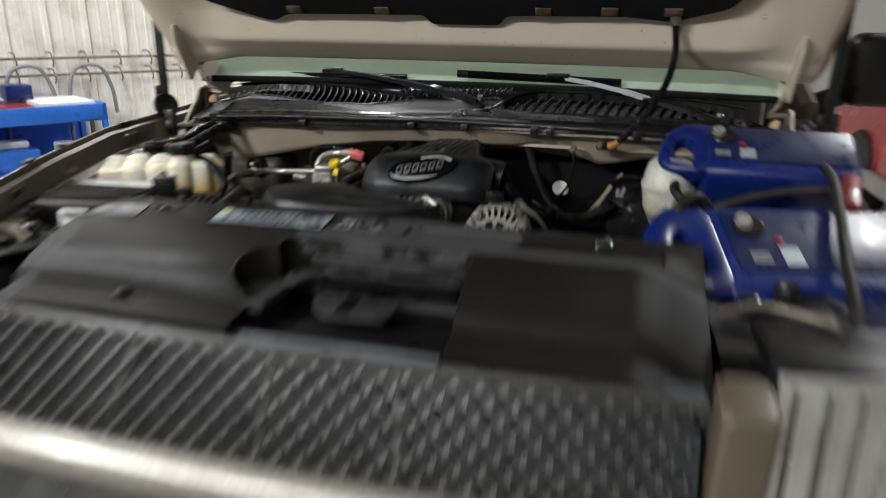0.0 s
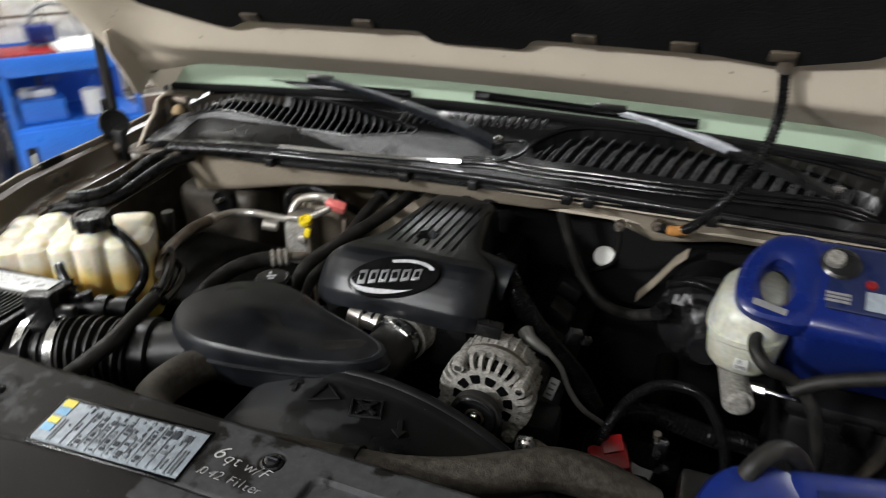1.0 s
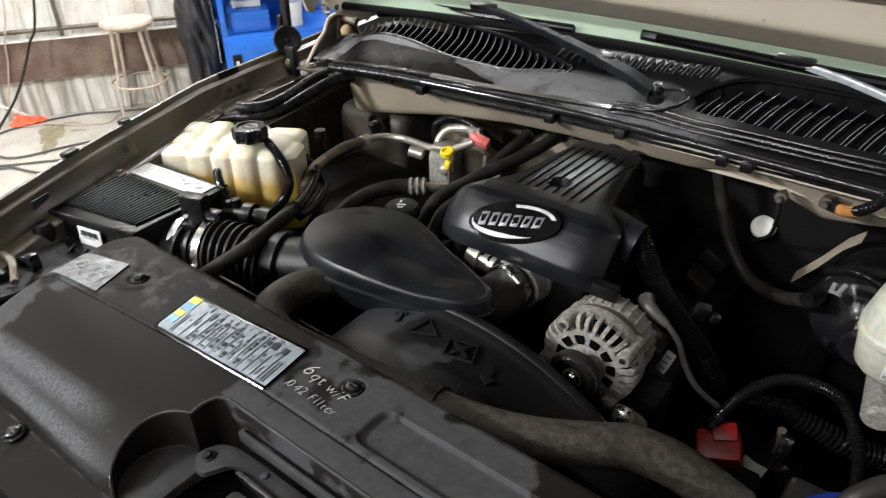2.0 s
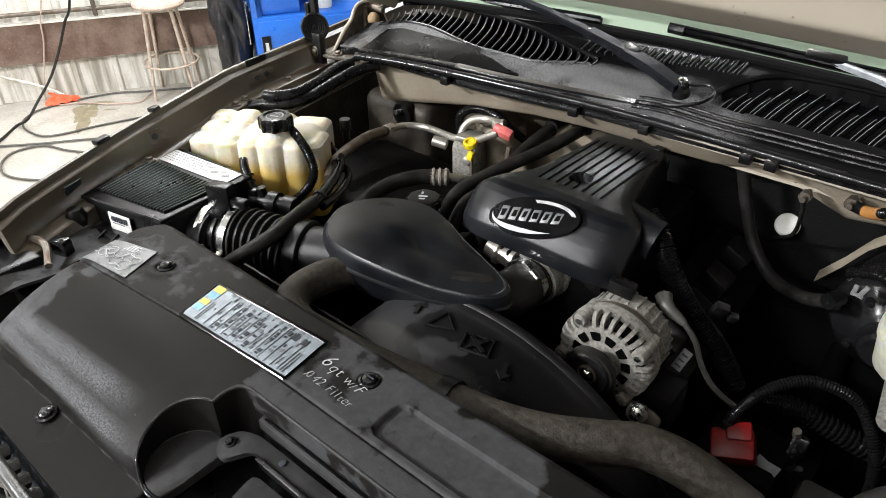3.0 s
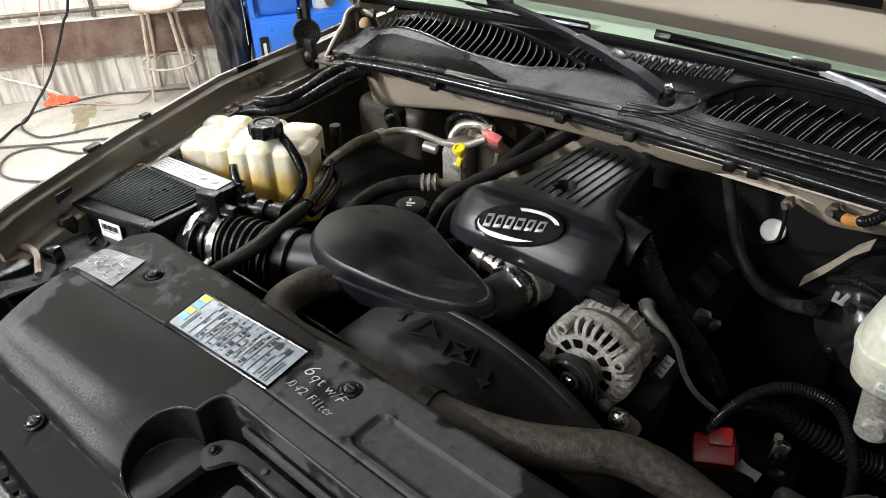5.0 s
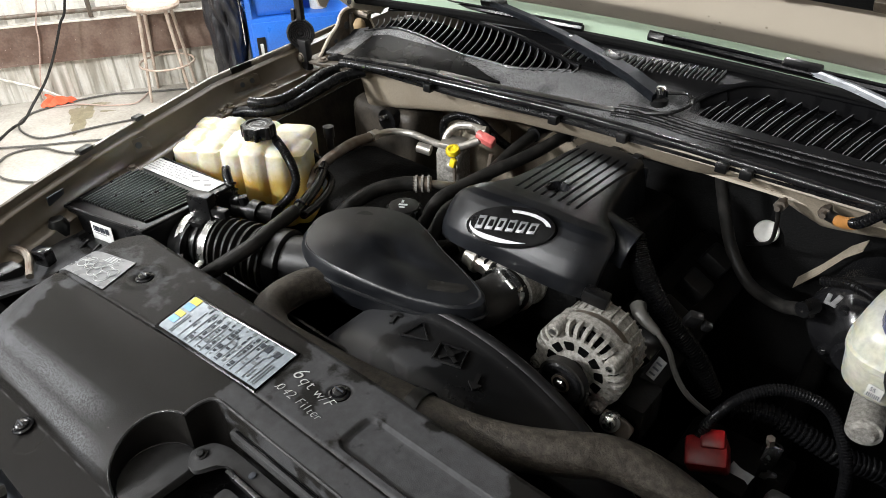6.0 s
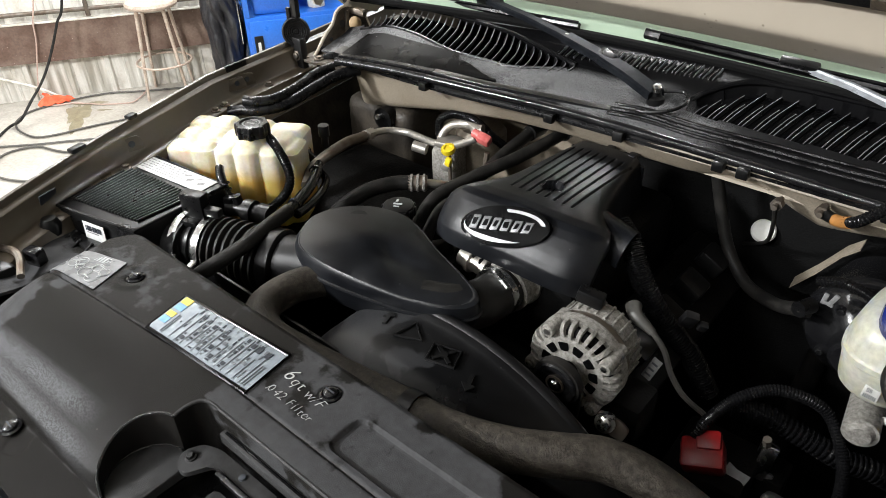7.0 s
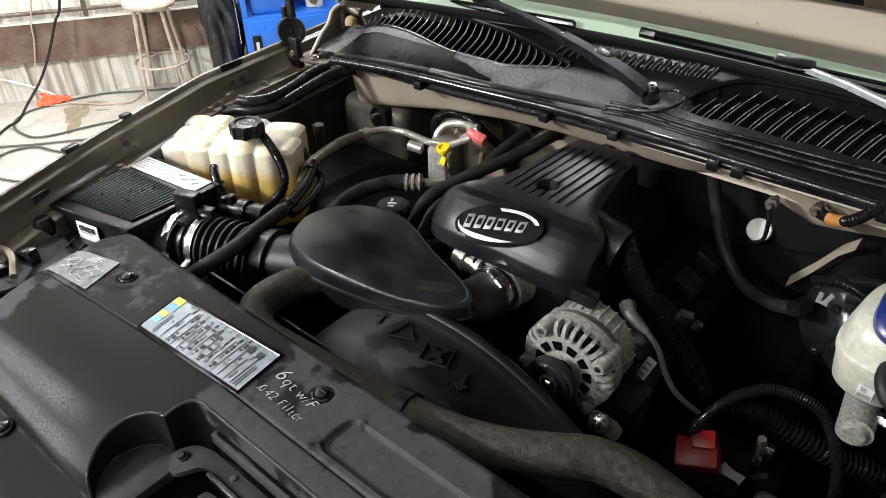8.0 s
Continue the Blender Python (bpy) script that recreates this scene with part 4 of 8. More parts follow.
part("roof", strip([(0, 1.60, 1.74), (0, 2.9, 1.76)], [(-0.70, -0.04), (-0.60, 0.03), (0, 0.05), (0.60, 0.03), (0.70, -0.04), (0.66, -0.05), (0, 0.02), (-0.66, -0.05)]), TAN, cab)
part("back_wall", slab(-0.95, 0.95, 2.88, 2.92, 0.35, 1.76, 0.01), TAN, cab)
for side in (-1, 1):
    d = part("door", slab(min(side * 0.95, side * 1.0), max(side * 0.95, side * 1.0), 1.12, 2.88, 0.35, 1.12, 0.015), TAN, cab, "tan cab door")
    part("door_handle", box((0.02, 0.14, 0.03), pose(side * 1.012, 2.55, 1.0), 0.006), BLACK, d)
    part("side_glass", prism([(1.25, 1.13), (2.86, 1.13), (2.86, 1.70), (1.72, 1.70)], -0.003, 0.003, Matrix(((0, 0, 1, side * 0.80), (1, 0, 0, 0), (0, 1, 0, 0), (0, 0, 0, 1)))), GLASS, cab)
    part("pillar", rod((side * 0.88, 0.95, 1.14), (side * 0.66, 1.66, 1.74), 0.035, 8), TAN, cab)
part("dashboard", slab(-0.85, 0.85, 1.30, 1.62, 0.8, 1.17, 0.04), GREYTRIM, cab, "grey dashboard")
part("cab_floor", slab(-0.93, 0.93, 0.86, 2.87, 0.33, 0.36), DARK, cab)


# ---- windshield ----
def glass_y(x):
    return 0.87 - 0.11 * (x / 0.8) ** 2


def glass_shape(u, v):
    x = -0.80 + 1.60 * u
    k = 1 - 0.16 * v
    return (x * k, glass_y(x) + 0.78 * v, 1.182 + 0.58 * v)


shield = thing("windshield", (0, 0.87, 1.15), "green tinted windshield with a dusty film and reflected haze in its colour", "windshield")
part("glass", sheet(glass_shape, 40, 14, 0.005), GLASS, shield)
part("seal", tube([glass_shape(k / 24, 0.0) for k in range(25)], 0.009, 8), LINER, shield, "black rubber lower seal")


# ---- cowl panel ----
cowl = thing("cowl_panel", (0, 0.75, 1.09), "black plastic cowl panel with slatted air inlets, speckled with dust", "cowl panel")


def cowl_z(y):
    return lerp_at([(0.62, 1.100), (0.66, 1.110), (0.70, 1.122), (0.735, 1.130), (0.815, 1.166), (0.86, 1.176), (0.90, 1.182)], y)


def in_left_inlet(x, y):
    return -0.735 < x < -0.16 and 0.735 + 0.03 * ease(-0.30, -0.14, x) + 0.024 * ease(-0.40, -0.60, x) < y < 0.825 - 0.05 * ease(-0.42, -0.14, x) - 0.03 * ease(-0.6, -0.74, x)


def in_right_inlet(x, y):
    return 0.10 < x < 0.72 and 0.738 < y < 0.770 + 0.070 * ease(0.08, 0.19, x) - 0.03 * ease(0.5, 0.74, x)


def cowl_shape(u, v):
    x = -0.78 + 1.56 * u
    y = 0.66 + (glass_y(x) - 0.004 - 0.66) * v
    z = cowl_z(y) - 0.03 * ease(0.62, 0.78, abs(x))
    if in_left_inlet(x, y) or in_right_inlet(x, y):
        z -= 0.020
    z += 0.010 * math.exp(-((x - 0.04) / 0.07) ** 2 - ((y - 0.73) / 0.05) ** 2)
    return (x, y, z)


part("panel", sheet(cowl_shape, 260, 44, 0.004), WETBLACK, cowl)


# near-black sheets over the recess floors, added as shade between the slats
part("inlet_dark_sheet", sheet(lambda u, v: (-0.71 + 0.54 * u, 0.742 + 0.020 * ease(0.55, 0.2, u) + 0.076 * v - 0.03 * u * v, cowl_z(0.742 + 0.020 * ease(0.55, 0.2, u) + 0.076 * v - 0.03 * u * v) - 0.0165 - 0.03 * ease(0.62, 0.78, 0.71 - 0.54 * u)), 30, 8, 0.002), BADGEBLACK, cowl)
part("inlet_dark_sheet", sheet(lambda u, v: (0.125 + 0.585 * u, 0.744 + (0.030 + 0.052 * ease(0.0, 0.12, u) - 0.03 * ease(0.65, 1.0, u)) * v, cowl_z(0.744 + (0.030 + 0.052 * ease(0.0, 0.12, u) - 0.03 * ease(0.65, 1.0, u)) * v) - 0.0165 - 0.03 * ease(0.62, 0.78, 0.125 + 0.585 * u)), 30, 8, 0.002), BADGEBLACK, cowl)


def slat_mesh(length, height, lean):
    bm = bmesh.new()
    n, edge = 6, []
    rows = []
    for k in range(n + 1):
        t = k / n
        y = length * (t - 0.5)
        x = 0.012 * math.sin(math.pi * t) * lean
        for w in (-0.0008, 0.0008):
            rows.append((bm.verts.new((x + w - 0.006 * lean, y, 0)), bm.verts.new((x + w + 0.006 * lean, y, height * (0.75 + 0.25 * math.sin(math.pi * t))))))
    for k in range(n):
        a, b, c, d = rows[2 * k], rows[2 * k + 1], rows[2 * k + 2], rows[2 * k + 3]
        bm.faces.new((a[0], c[0], c[1], a[1]))
        bm.faces.new((b[0], b[1], d[1], d[0]))
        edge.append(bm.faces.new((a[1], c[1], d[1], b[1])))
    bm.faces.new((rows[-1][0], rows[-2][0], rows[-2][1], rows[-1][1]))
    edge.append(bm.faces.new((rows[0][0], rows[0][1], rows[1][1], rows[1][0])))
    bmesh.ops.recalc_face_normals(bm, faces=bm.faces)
    # top and front faces carry the painted glint
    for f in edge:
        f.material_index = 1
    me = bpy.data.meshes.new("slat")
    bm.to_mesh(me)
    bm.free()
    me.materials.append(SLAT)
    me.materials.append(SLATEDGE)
    return me


def slats(x0, x1, step, y_span, lean, turn, height):
    cache = {}
    x = x0
    while x < x1:
        lo, hi = y_span(x)
        size = round((hi - lo) / 0.01) * 0.01
        if size >= 0.02:
            if size not in cache:
                cache[size] = slat_mesh(size, height, lean)
            y = (lo + hi) / 2
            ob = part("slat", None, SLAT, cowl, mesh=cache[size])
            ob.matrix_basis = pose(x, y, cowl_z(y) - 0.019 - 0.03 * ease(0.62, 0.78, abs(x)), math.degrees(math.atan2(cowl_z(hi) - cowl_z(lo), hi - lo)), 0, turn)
        x += step


slats(-0.732, -0.165, 0.0195, lambda x: (0.733 + 0.03 * ease(-0.30, -0.14, x) + 0.024 * ease(-0.40, -0.60, x), 0.832 - 0.05 * ease(-0.42, -0.14, x) - 0.03 * ease(-0.6, -0.74, x)), 1.0, 10, 0.026)
slats(0.115, 0.715, 0.0135, lambda x: (0.738, 0.770 + (0.068 if round((x - 0.115) / 0.0135) % 2 else 0.036) * ease(0.08, 0.19, x) - 0.03 * ease(0.5, 0.74, x)), 0.0, -21, 0.0120)
for k in range(19):
    x = -0.200 + 0.0168 * k
    y = 0.803 + 0.030 * (k / 18)
    m = frame_on((x, y, cowl_z(y) + 0.001), (0.10, 1, 0.38), (0, -0.35, 1))
    slot = part("slot", box((0.040, 0.0075, 0.006), m, 0.003), BADGEBLACK, cowl)
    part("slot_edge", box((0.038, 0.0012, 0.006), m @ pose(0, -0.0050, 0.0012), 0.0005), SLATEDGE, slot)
lip = [(-0.74 + 0.58 * k / 40, 0.7345 + 0.03 * ease(-0.30, -0.14, -0.74 + 0.58 * k / 40) + 0.024 * ease(-0.40, -0.60, -0.74 + 0.58 * k / 40)) for k in range(41)]
part("inlet_lip", tube([(x, y, cowl_z(y) - 0.0005 - 0.03 * ease(0.62, 0.78, abs(x))) for x, y in lip], 0.0038, 8, curved=False), SLAT, cowl)
rim = [(-0.70, 0.805), (-0.60, 0.83), (-0.48, 0.83), (-0.34, 0.817), (-0.24, 0.796), (-0.15, 0.775)]
part("inlet_rim", tube([(x, y, cowl_z(y) + 0.002) for x, y in rim], 0.005, 8), WETBLACK, cowl)
rim = [(0.085, 0.752), (0.11, 0.785), (0.15, 0.822), (0.20, 0.842), (0.32, 0.846), (0.45, 0.840), (0.6, 0.815), (0.71, 0.79)]
part("inlet_rim", tube([(x, y, cowl_z(y) + 0.002) for x, y in rim], 0.005, 8), WETBLACK, cowl)

for y, r in ((0.684, 0.0035), (0.697, 0.0045), (0.712, 0.0030)):
    part("ridge", tube([(x, y - 0.010 * ease(0.25, -0.02, x) + 0.012 * ease(0.3, 0.7, x), cowl_z(y - 0.010 * ease(0.25, -0.02, x) + 0.012 * ease(0.3, 0.7, x)) + 0.001 + 0.008 * math.exp(-((x - 0.04) / 0.07) ** 2) - 0.03 * ease(0.62, 0.78, x)) for x in [-0.02 + 0.04 * k for k in range(19)]], r, 8), RIDGEBLACK, cowl)


def shelf_shape(u, v):
    front = lerp_at([(0, 0.622), (0.3, 0.646), (0.7, 0.664), (1, 0.674)], u)
    back = 0.728 - 0.020 * ease(0.66, 0.70, u) - 0.030 * ease(0.70, 1.0, u) - 0.012 * ease(0.10, 0.0, u)
    y = front + (back - front) * v
    return (-0.672 + 0.40 * u, y, cowl_z(y) + 0.005 - 0.016 * ease(0.62, 0.78, 0.672 - 0.40 * u))


part("shelf", sheet(shelf_shape, 60, 8, 0.005), SHELFBLACK, cowl, "flat black shelf behind the seal, spattered with specks")

seal = thing("hood_seal", (0, 0.65, 1.088), "glossy black rubber hood seal strip along the cowl", "seal")
part("dull_ledge", strip([(-0.66, 0.612, 1.106), (-0.585, 0.626, 1.110), (-0.496, 0.640, 1.113), (-0.412, 0.6505, 1.114)], [(0.0055, -0.004), (0.0055, 0.0015), (-0.0055, 0.003), (-0.0055, -0.004)]), SEALRUBBER, seal)
part("bright_ledge", strip([(-0.41, 0.651, 1.114), (-0.28, 0.660, 1.1145), (-0.16, 0.675, 1.1160), (-0.045, 0.687, 1.1190), (0.05, 0.698, 1.1210)], [(0.0065, -0.004), (0.0065, 0.0015), (-0.0065, 0.004), (-0.0065, -0.004)]), MIRRORBLACK, seal, "very glossy black flat ledge")
part("bulb", tube([(-0.66, 0.600, 1.096), (-0.58, 0.614, 1.099), (-0.50, 0.626, 1.101), (-0.42, 0.634, 1.102)], 0.0085, 12, 0.02), SEALRUBBER, seal)
part("bulb", tube([(-0.419, 0.634, 1.102), (-0.28, 0.646, 1.103), (-0.045, 0.660, 1.106), (0.35, 0.662, 1.102), (0.72, 0.660, 1.096)], 0.0085, 12, 0.02), GLOSS, seal)
part("base_strip", strip([(-0.71, 0.64, 1.083), (-0.35, 0.645, 1.085), (-0.10, 0.660, 1.090), (0.20, 0.665, 1.092), (0.72, 0.666, 1.094)], [(0.004, 0), (0.004, 0.014), (-0.03, 0.020), (-0.03, 0.006)]), BLACK, seal)
part("lip", strip([(-0.70, 0.632, 1.079), (-0.35, 0.637, 1.081), (-0.10, 0.654, 1.087), (0.20, 0.660, 1.089), (0.72, 0.661, 1.091)], [(0.004, 0), (0.004, 0.005), (-0.03, 0.006), (-0.03, 0.001)]), SEALRUBBER, seal)
for x in (-0.42, -0.12, 0.02, 0.20, 0.24, 0.45, -0.62):
    part("clip", box((0.020, 0.016, 0.018), pose(x, 0.627 + 0.022 * ease(-0.35, 0.0, x), 1.087 + 0.007 * ease(-0.35, 0.0, x)), 0.003), BLACK, seal)


# ---- wipers ----
def wiper(label, pivot, bend, knuckle, blade_a, blade_b, paint, foot, slim):
    t = thing("windshield_wiper", pivot, label, "wiper", "windshield wipers")
    part("pivot_cap", lathe([(0, -0.035), (0.016, -0.035), (0.016, 0.006), (0.009, 0.010), (0.009, 0.024), (0.006, 0.027), (0, 0.027)], 20, Matrix.Translation(pivot)), BLACK, t)
    flat = [(-0.019, -0.006), (-0.019, 0.004), (-0.015, 0.008), (0.015, 0.008), (0.019, 0.004), (0.019, -0.006)]
    p, b, k = Vector(pivot), Vector(bend), Vector(knuckle)
    arm = part("arm", strip([p + Vector((0, 0, 0.010)), p.lerp(b, 0.5) + Vector((0, 0, 0.008)), b], flat), foot, t, smooth=False)
    part("arm_rod", strip([b, b.lerp(k, 0.3) + Vector((0, 0, 0.004))], [(a * slim, h) for a, h in flat]), paint, arm, smooth=False)
    part("pivot_nut", lathe([(0, 0), (0.009, 0), (0.009, 0.010), (0.006, 0.013), (0, 0.013)], 18, Matrix.Translation(p + Vector((0, 0, 0.017)))), STEEL, arm)
    part("rivet", lathe([(0, 0), (0.0045, 0), (0.0035, 0.0025), (0, 0.003)], 14, Matrix.Translation(b.lerp(k, 0.3) + Vector((0, 0, 0.010)))), STEEL, arm)
    part("arm_tip", strip([b.lerp(k, 0.3) + Vector((0, 0, 0.004)), b.lerp(k, 0.65) + Vector((0, 0, 0.005)), k], [(a * slim * 0.7, h * 0.8) for a, h in flat]), paint, arm, smooth=False)
    part("arm_hinge", box((0.040, 0.035, 0.018), frame_on(bend, Vector(bend) - Vector(pivot), (0, -0.4, 1)), 0.004), BLACK, arm)
    part("knuckle", box((0.066, 0.018, 0.020), frame_on(knuckle, Vector(blade_b) - Vector(blade_a), (0, -0.5, 1)), 0.005), BLACK, t)
    blade = part("blade", tube([blade_a, blade_b], 0.0075, 8, 0.05), BADGEBLACK, t)
    tip = Vector(blade_a).lerp(Vector(blade_b), 0.07)
    part("end_cap", tube([blade_a, tip], 0.0105, 8, 0.02), GLOSS, blade, "glossy end cap")
    part("spine", tube([Vector(blade_a) + Vector((0, -0.003, 0.009)), Vector(blade_b) + Vector((0, -0.003, 0.009))], 0.0022, 6, 0.05), GLOSS, blade)
    part("rubber", tube([Vector(blade_a) + Vector((0, 0.004, -0.008)), Vector(blade_b) + Vector((0, 0.004, -0.008))], 0.003, 6, 0.05), RUBBER, blade)


# ---- hood ----
HOOD_ANGLE = radians(47)
HOOD_O = Vector((0, 0.775, 1.258))


def on_hood(x, s, d):
    """A place on the open hood: s metres up from its rear edge, d metres below its under face."""
    up = Vector((0, -math.cos(HOOD_ANGLE), math.sin(HOOD_ANGLE)))
    down = Vector((0, -math.sin(HOOD_ANGLE), -math.cos(HOOD_ANGLE)))
    return HOOD_O + Vector((x, 0, 0)) + up * s + down * d + Vector((0, -0.10 * (x / 0.85) ** 2, 0.0))


hood = thing("hood", (0, 0.775, 1.25), "tan hood standing open with a black felt liner", "hood")
HALF = 0.86
part("outer_skin", sheet(lambda u, v: on_hood((2 * u - 1) * HALF, -0.026 + 1.246 * v, -0.045 - 0.03 * (1 - (2 * u - 1) ** 2) * ease(0, 0.2, v)), 40, 20, 0.003), TAN, hood)


def inner_shape(u, v):
    x, s = (2 * u - 1) * HALF, -0.026 + 1.246 * v
    side = ease(0.10, 0.22, HALF - abs(x))
    plain = -0.05 + 0.05 * ease(0.0, 0.03, min(HALF - abs(x), 1.22 - s)) + 0.008 * ease(0.03, 0.0, s)
    plain += 0.008 * ease(0.02, 0.05, HALF - abs(x)) * ease(0.12, 0.07, HALF - abs(x))
    roll = lerp_at([(-0.026, -0.014), (-0.020, -0.009), (0.056, 0.0118), (0.062, 0.0130), (0.068, 0.0128), (0.074, 0.0110), (0.15, -0.023), (0.17, -0.028), (1.0, -0.030), (1.1, 0.0), (1.2, 0.0), (1.22, -0.05)], s)
    d = plain + (roll - plain) * side
    return on_hood(x, s, d)


part("inner_frame", sheet(inner_shape, 110, 240, 0.003), TANLIT, hood, "tan painted inner hood frame")
tabs = [(-0.70, 0.32), (-0.66, 0.19), (-0.54, 0.138), (-0.50, 0.124), (-0.455, 0.150), (-0.095, 0.152), (-0.080, 0.122), (0.095, 0.122), (0.112, 0.152), (0.40, 0.154), (0.50, 0.140), (0.62, 0.18), (0.69, 0.30), (0.70, 1.02), (-0.70, 1.02)]
tabs = [(x, s) for x, s in tabs]


def liner():
    bm = bmesh.new()
    outline = rounded([Vector((x, s)) for x, s in tabs], 0.02, 4)
    lo = [bm.verts.new(on_hood(x, s, -0.012)) for x, s in outline]
    hi = [bm.verts.new(on_hood(x, s, 0.004)) for x, s in outline]
    bm.faces.new(lo[::-1])
    bm.faces.new(hi)
    for k in range(len(lo)):
        j = (k + 1) % len(lo)
        bm.faces.new((lo[k], lo[j], hi[j], hi[k]))
    bmesh.ops.triangulate(bm, faces=bm.faces[:])
    return bm


part("liner", liner(), LINER, hood, "black felt hood liner", smooth=False)
for x, s in ((-0.43, 0.168), (-0.20, 0.168), (0.205, 0.170), (0.36, 0.172), (0.50, 0.172)):
    m = frame_on(on_hood(x, s, 0.008), (1, 0, 0), Vector((0, -math.sin(HOOD_ANGLE), -math.cos(HOOD_ANGLE))))
    part("clip", box((0.038, 0.022, 0.006), m, 0.002), HINGE, hood)


def hinge(side):
    t = thing("steel_hinge", (side * 0.775, 0.66, 1.05), "tan steel hood hinge with bolts", "hinge", "hood hinges")
    x = side * 0.775
    prof = [(0.60, 1.33), (0.66, 1.345), (0.72, 1.29), (0.80, 1.235), (0.86, 1.175), (0.865, 1.145), (0.848, 1.130), (0.822, 1.141), (0.79, 1.153), (0.75, 1.166), (0.715, 1.192), (0.70, 1.216), (0.682, 1.202), (0.668, 1.184), (0.652, 1.191), (0.64, 1.22), (0.60, 1.29)]
    flat = Matrix(((0, 0, 1, x), (1, 0, 0, 0), (0, 1, 0, 0), (0, 0, 0, 1)))
    bracket = part("bracket", prism(prof, -0.003, 0.003, flat, 0.0012), TANLIT, t, "tan bracket bolted to the hood")
    part("hole", lathe([(0, 0), (0.007, 0), (0.007, 0.001), (0, 0.001)], 16, frame_on((x - side * 0.0034, 0.742, 1.183), (0, 1, 0), (-side, 0, 0))), INK, bracket)
    part("arm_link", rod((x - side * 0.016, 0.792, 1.139), (x + side * 0.03, 0.792, 1.141), 0.007, 16), RUSTY, t, "dull steel hinge pin")
    part("pin_boss", lathe([(0, 0), (0.015, 0), (0.017, 0.004), (0.013, 0.012), (0.006, 0.016), (0, 0.017)], 20, frame_on((x + side * 0.008, 0.778, 1.116), (0, 1, 0), (-side, -0.3, 0.3))), PINBOSS, t, "yellowed sealant round the pin")
    for y, z in ((0.655, 1.32), (0.735, 1.262), (0.715, 1.235)):
        bolt((x - side * 0.004, y, z), (-side, 0, 0), 0.008, 0.008, parent=t)
    # curled rear end of the fender rail beside the hinge
    rise = [(0.66, 1.060), (0.70, 1.102), (0.725, 1.122), (0.738, 1.143), (0.752, 1.154), (0.775, 1.157), (0.800, 1.150), (0.83, 1.128), (0.85, 1.09), (0.85, 1.03), (0.66, 1.03)]
    side_plate = part("riser", prism(rise, -0.0025, 0.0025, Matrix(((0, 0, 1, side * 0.806), (1, 0, 0, 0), (0, 1, 0, 0), (0, 0, 0, 1)))), HINGE, t, "grimy upright plate behind the hinge")
    part("rolled_edge", tube([(side * 0.806, y, z) for y, z in rise[:9]], 0.0042, 8, 0.006), TANLIT, side_plate)
    for y, z, r in ((0.755, 1.118, 0.009), (0.80, 1.105, 0.006), (0.715, 1.088, 0.005)):
        part("hole", lathe([(0, 0), (r, 0), (r, 0.0012), (0, 0.0012)], 14, frame_on((side * 0.8032, y, z), (0, 1, 0), (-side, 0, 0))), INK, side_plate)
    part("rib", tube([(side * 0.802, 0.765, 1.03), (side * 0.800, 0.768, 1.09), (side * 0.803, 0.772, 1.145)], 0.006, 8), HINGE, side_plate)
    part("apron", sheet(lambda u, v: (side * (0.835 - 0.19 * u), 0.648 + 0.11 * v, 1.058 + 0.010 * v + 0.006 * math.sin(9 * u) * v + 0.012 * ease(0.8, 1.0, u)), 24, 12, 0.003), HINGE, t, "grimy folded panel under the hinge")
    for n, line in enumerate(([(0.812, 0.668, 1.070), (0.795, 0.690, 1.076), (0.775, 0.702, 1.074), (0.762, 0.722, 1.079), (0.775, 0.738, 1.084)], [(0.800, 0.700, 1.070), (0.782, 0.678, 1.072), (0.765, 0.690, 1.076), (0.748, 0.705, 1.073)], [(0.757, 0.648, 1.070), (0.735, 0.662, 1.076), (0.715, 0.690, 1.080), (0.700, 0.722, 1.086)])):
        part("torn_seal", tube([(side * a, b, c) for a, b, c in line], (0.0035, 0.0028, 0.0055)[n], 8, 0.006, flat=1.6), SEALRUBBER, t, "torn black rubber strip")
    plate = prism(rounded([Vector((side * a, b)) for a, b in ((0.790, 0.610), (0.788, 0.650), (0.700, 0.660), (0.632, 0.670), (0.640, 0.642), (0.668, 0.618), (0.722, 0.628), (0.752, 0.612))][::int(side)], 0.005, 3), 1.0635, 1.0685, bevel=0.0012)
    part("foot", plate, HINGE, t, "grimy tan mounting plate")
    for px, py in ((0.761, 0.634), (0.677, 0.643)):
        part("washer", lathe([(0, 0), (0.0125, 0), (0.0125, 0.0016), (0.012, 0.002), (0, 0.002)], 24, pose(side * px, py, 1.0685)), HINGE, t)
        bolt((side * px, py, 1.0705), (0, 0, 1), 0.0075, 0.006, parent=t)
    # gas strut with its round black end
    rings = [(0, -0.008), (0.028, -0.008), (0.034, -0.004), (0.034, 0.003), (0.031, 0.006)]
    for k in range(5):
        r = 0.029 - 0.005 * k
        rings += [(r, 0.0062), (r - 0.0008, 0.0040), (r - 0.0030, 0.0040), (r - 0.0038, 0.0066)]
    part("end_disc", lathe(rings + [(0.004, 0.009), (0, 0.009)], 40, frame_on((side * 0.855, 0.650, 1.113), (0, 1, 0), (-side * 0.75, -0.6, 0.3))), BLACK, t, "round black plastic end with fine rings")
    part("strut", box((0.022, 0.014, 0.30), pose(side * 0.864, 0.662, 1.255, 0, 0, 0), 0.003), BLACK, t)
    part("strut_ear", box((0.014, 0.010, 0.05), pose(side * 0.880, 0.655, 1.142), 0.004), BLACK, t)
    part("strut_base", box((0.046, 0.022, 0.105), pose(side * 0.848, 0.646, 1.052), 0.008), BLACK, t)
    bolt((side * 0.845, 0.634, 1.060), (-side * 0.3, -1, 0.1), 0.008, 0.006, parent=t)


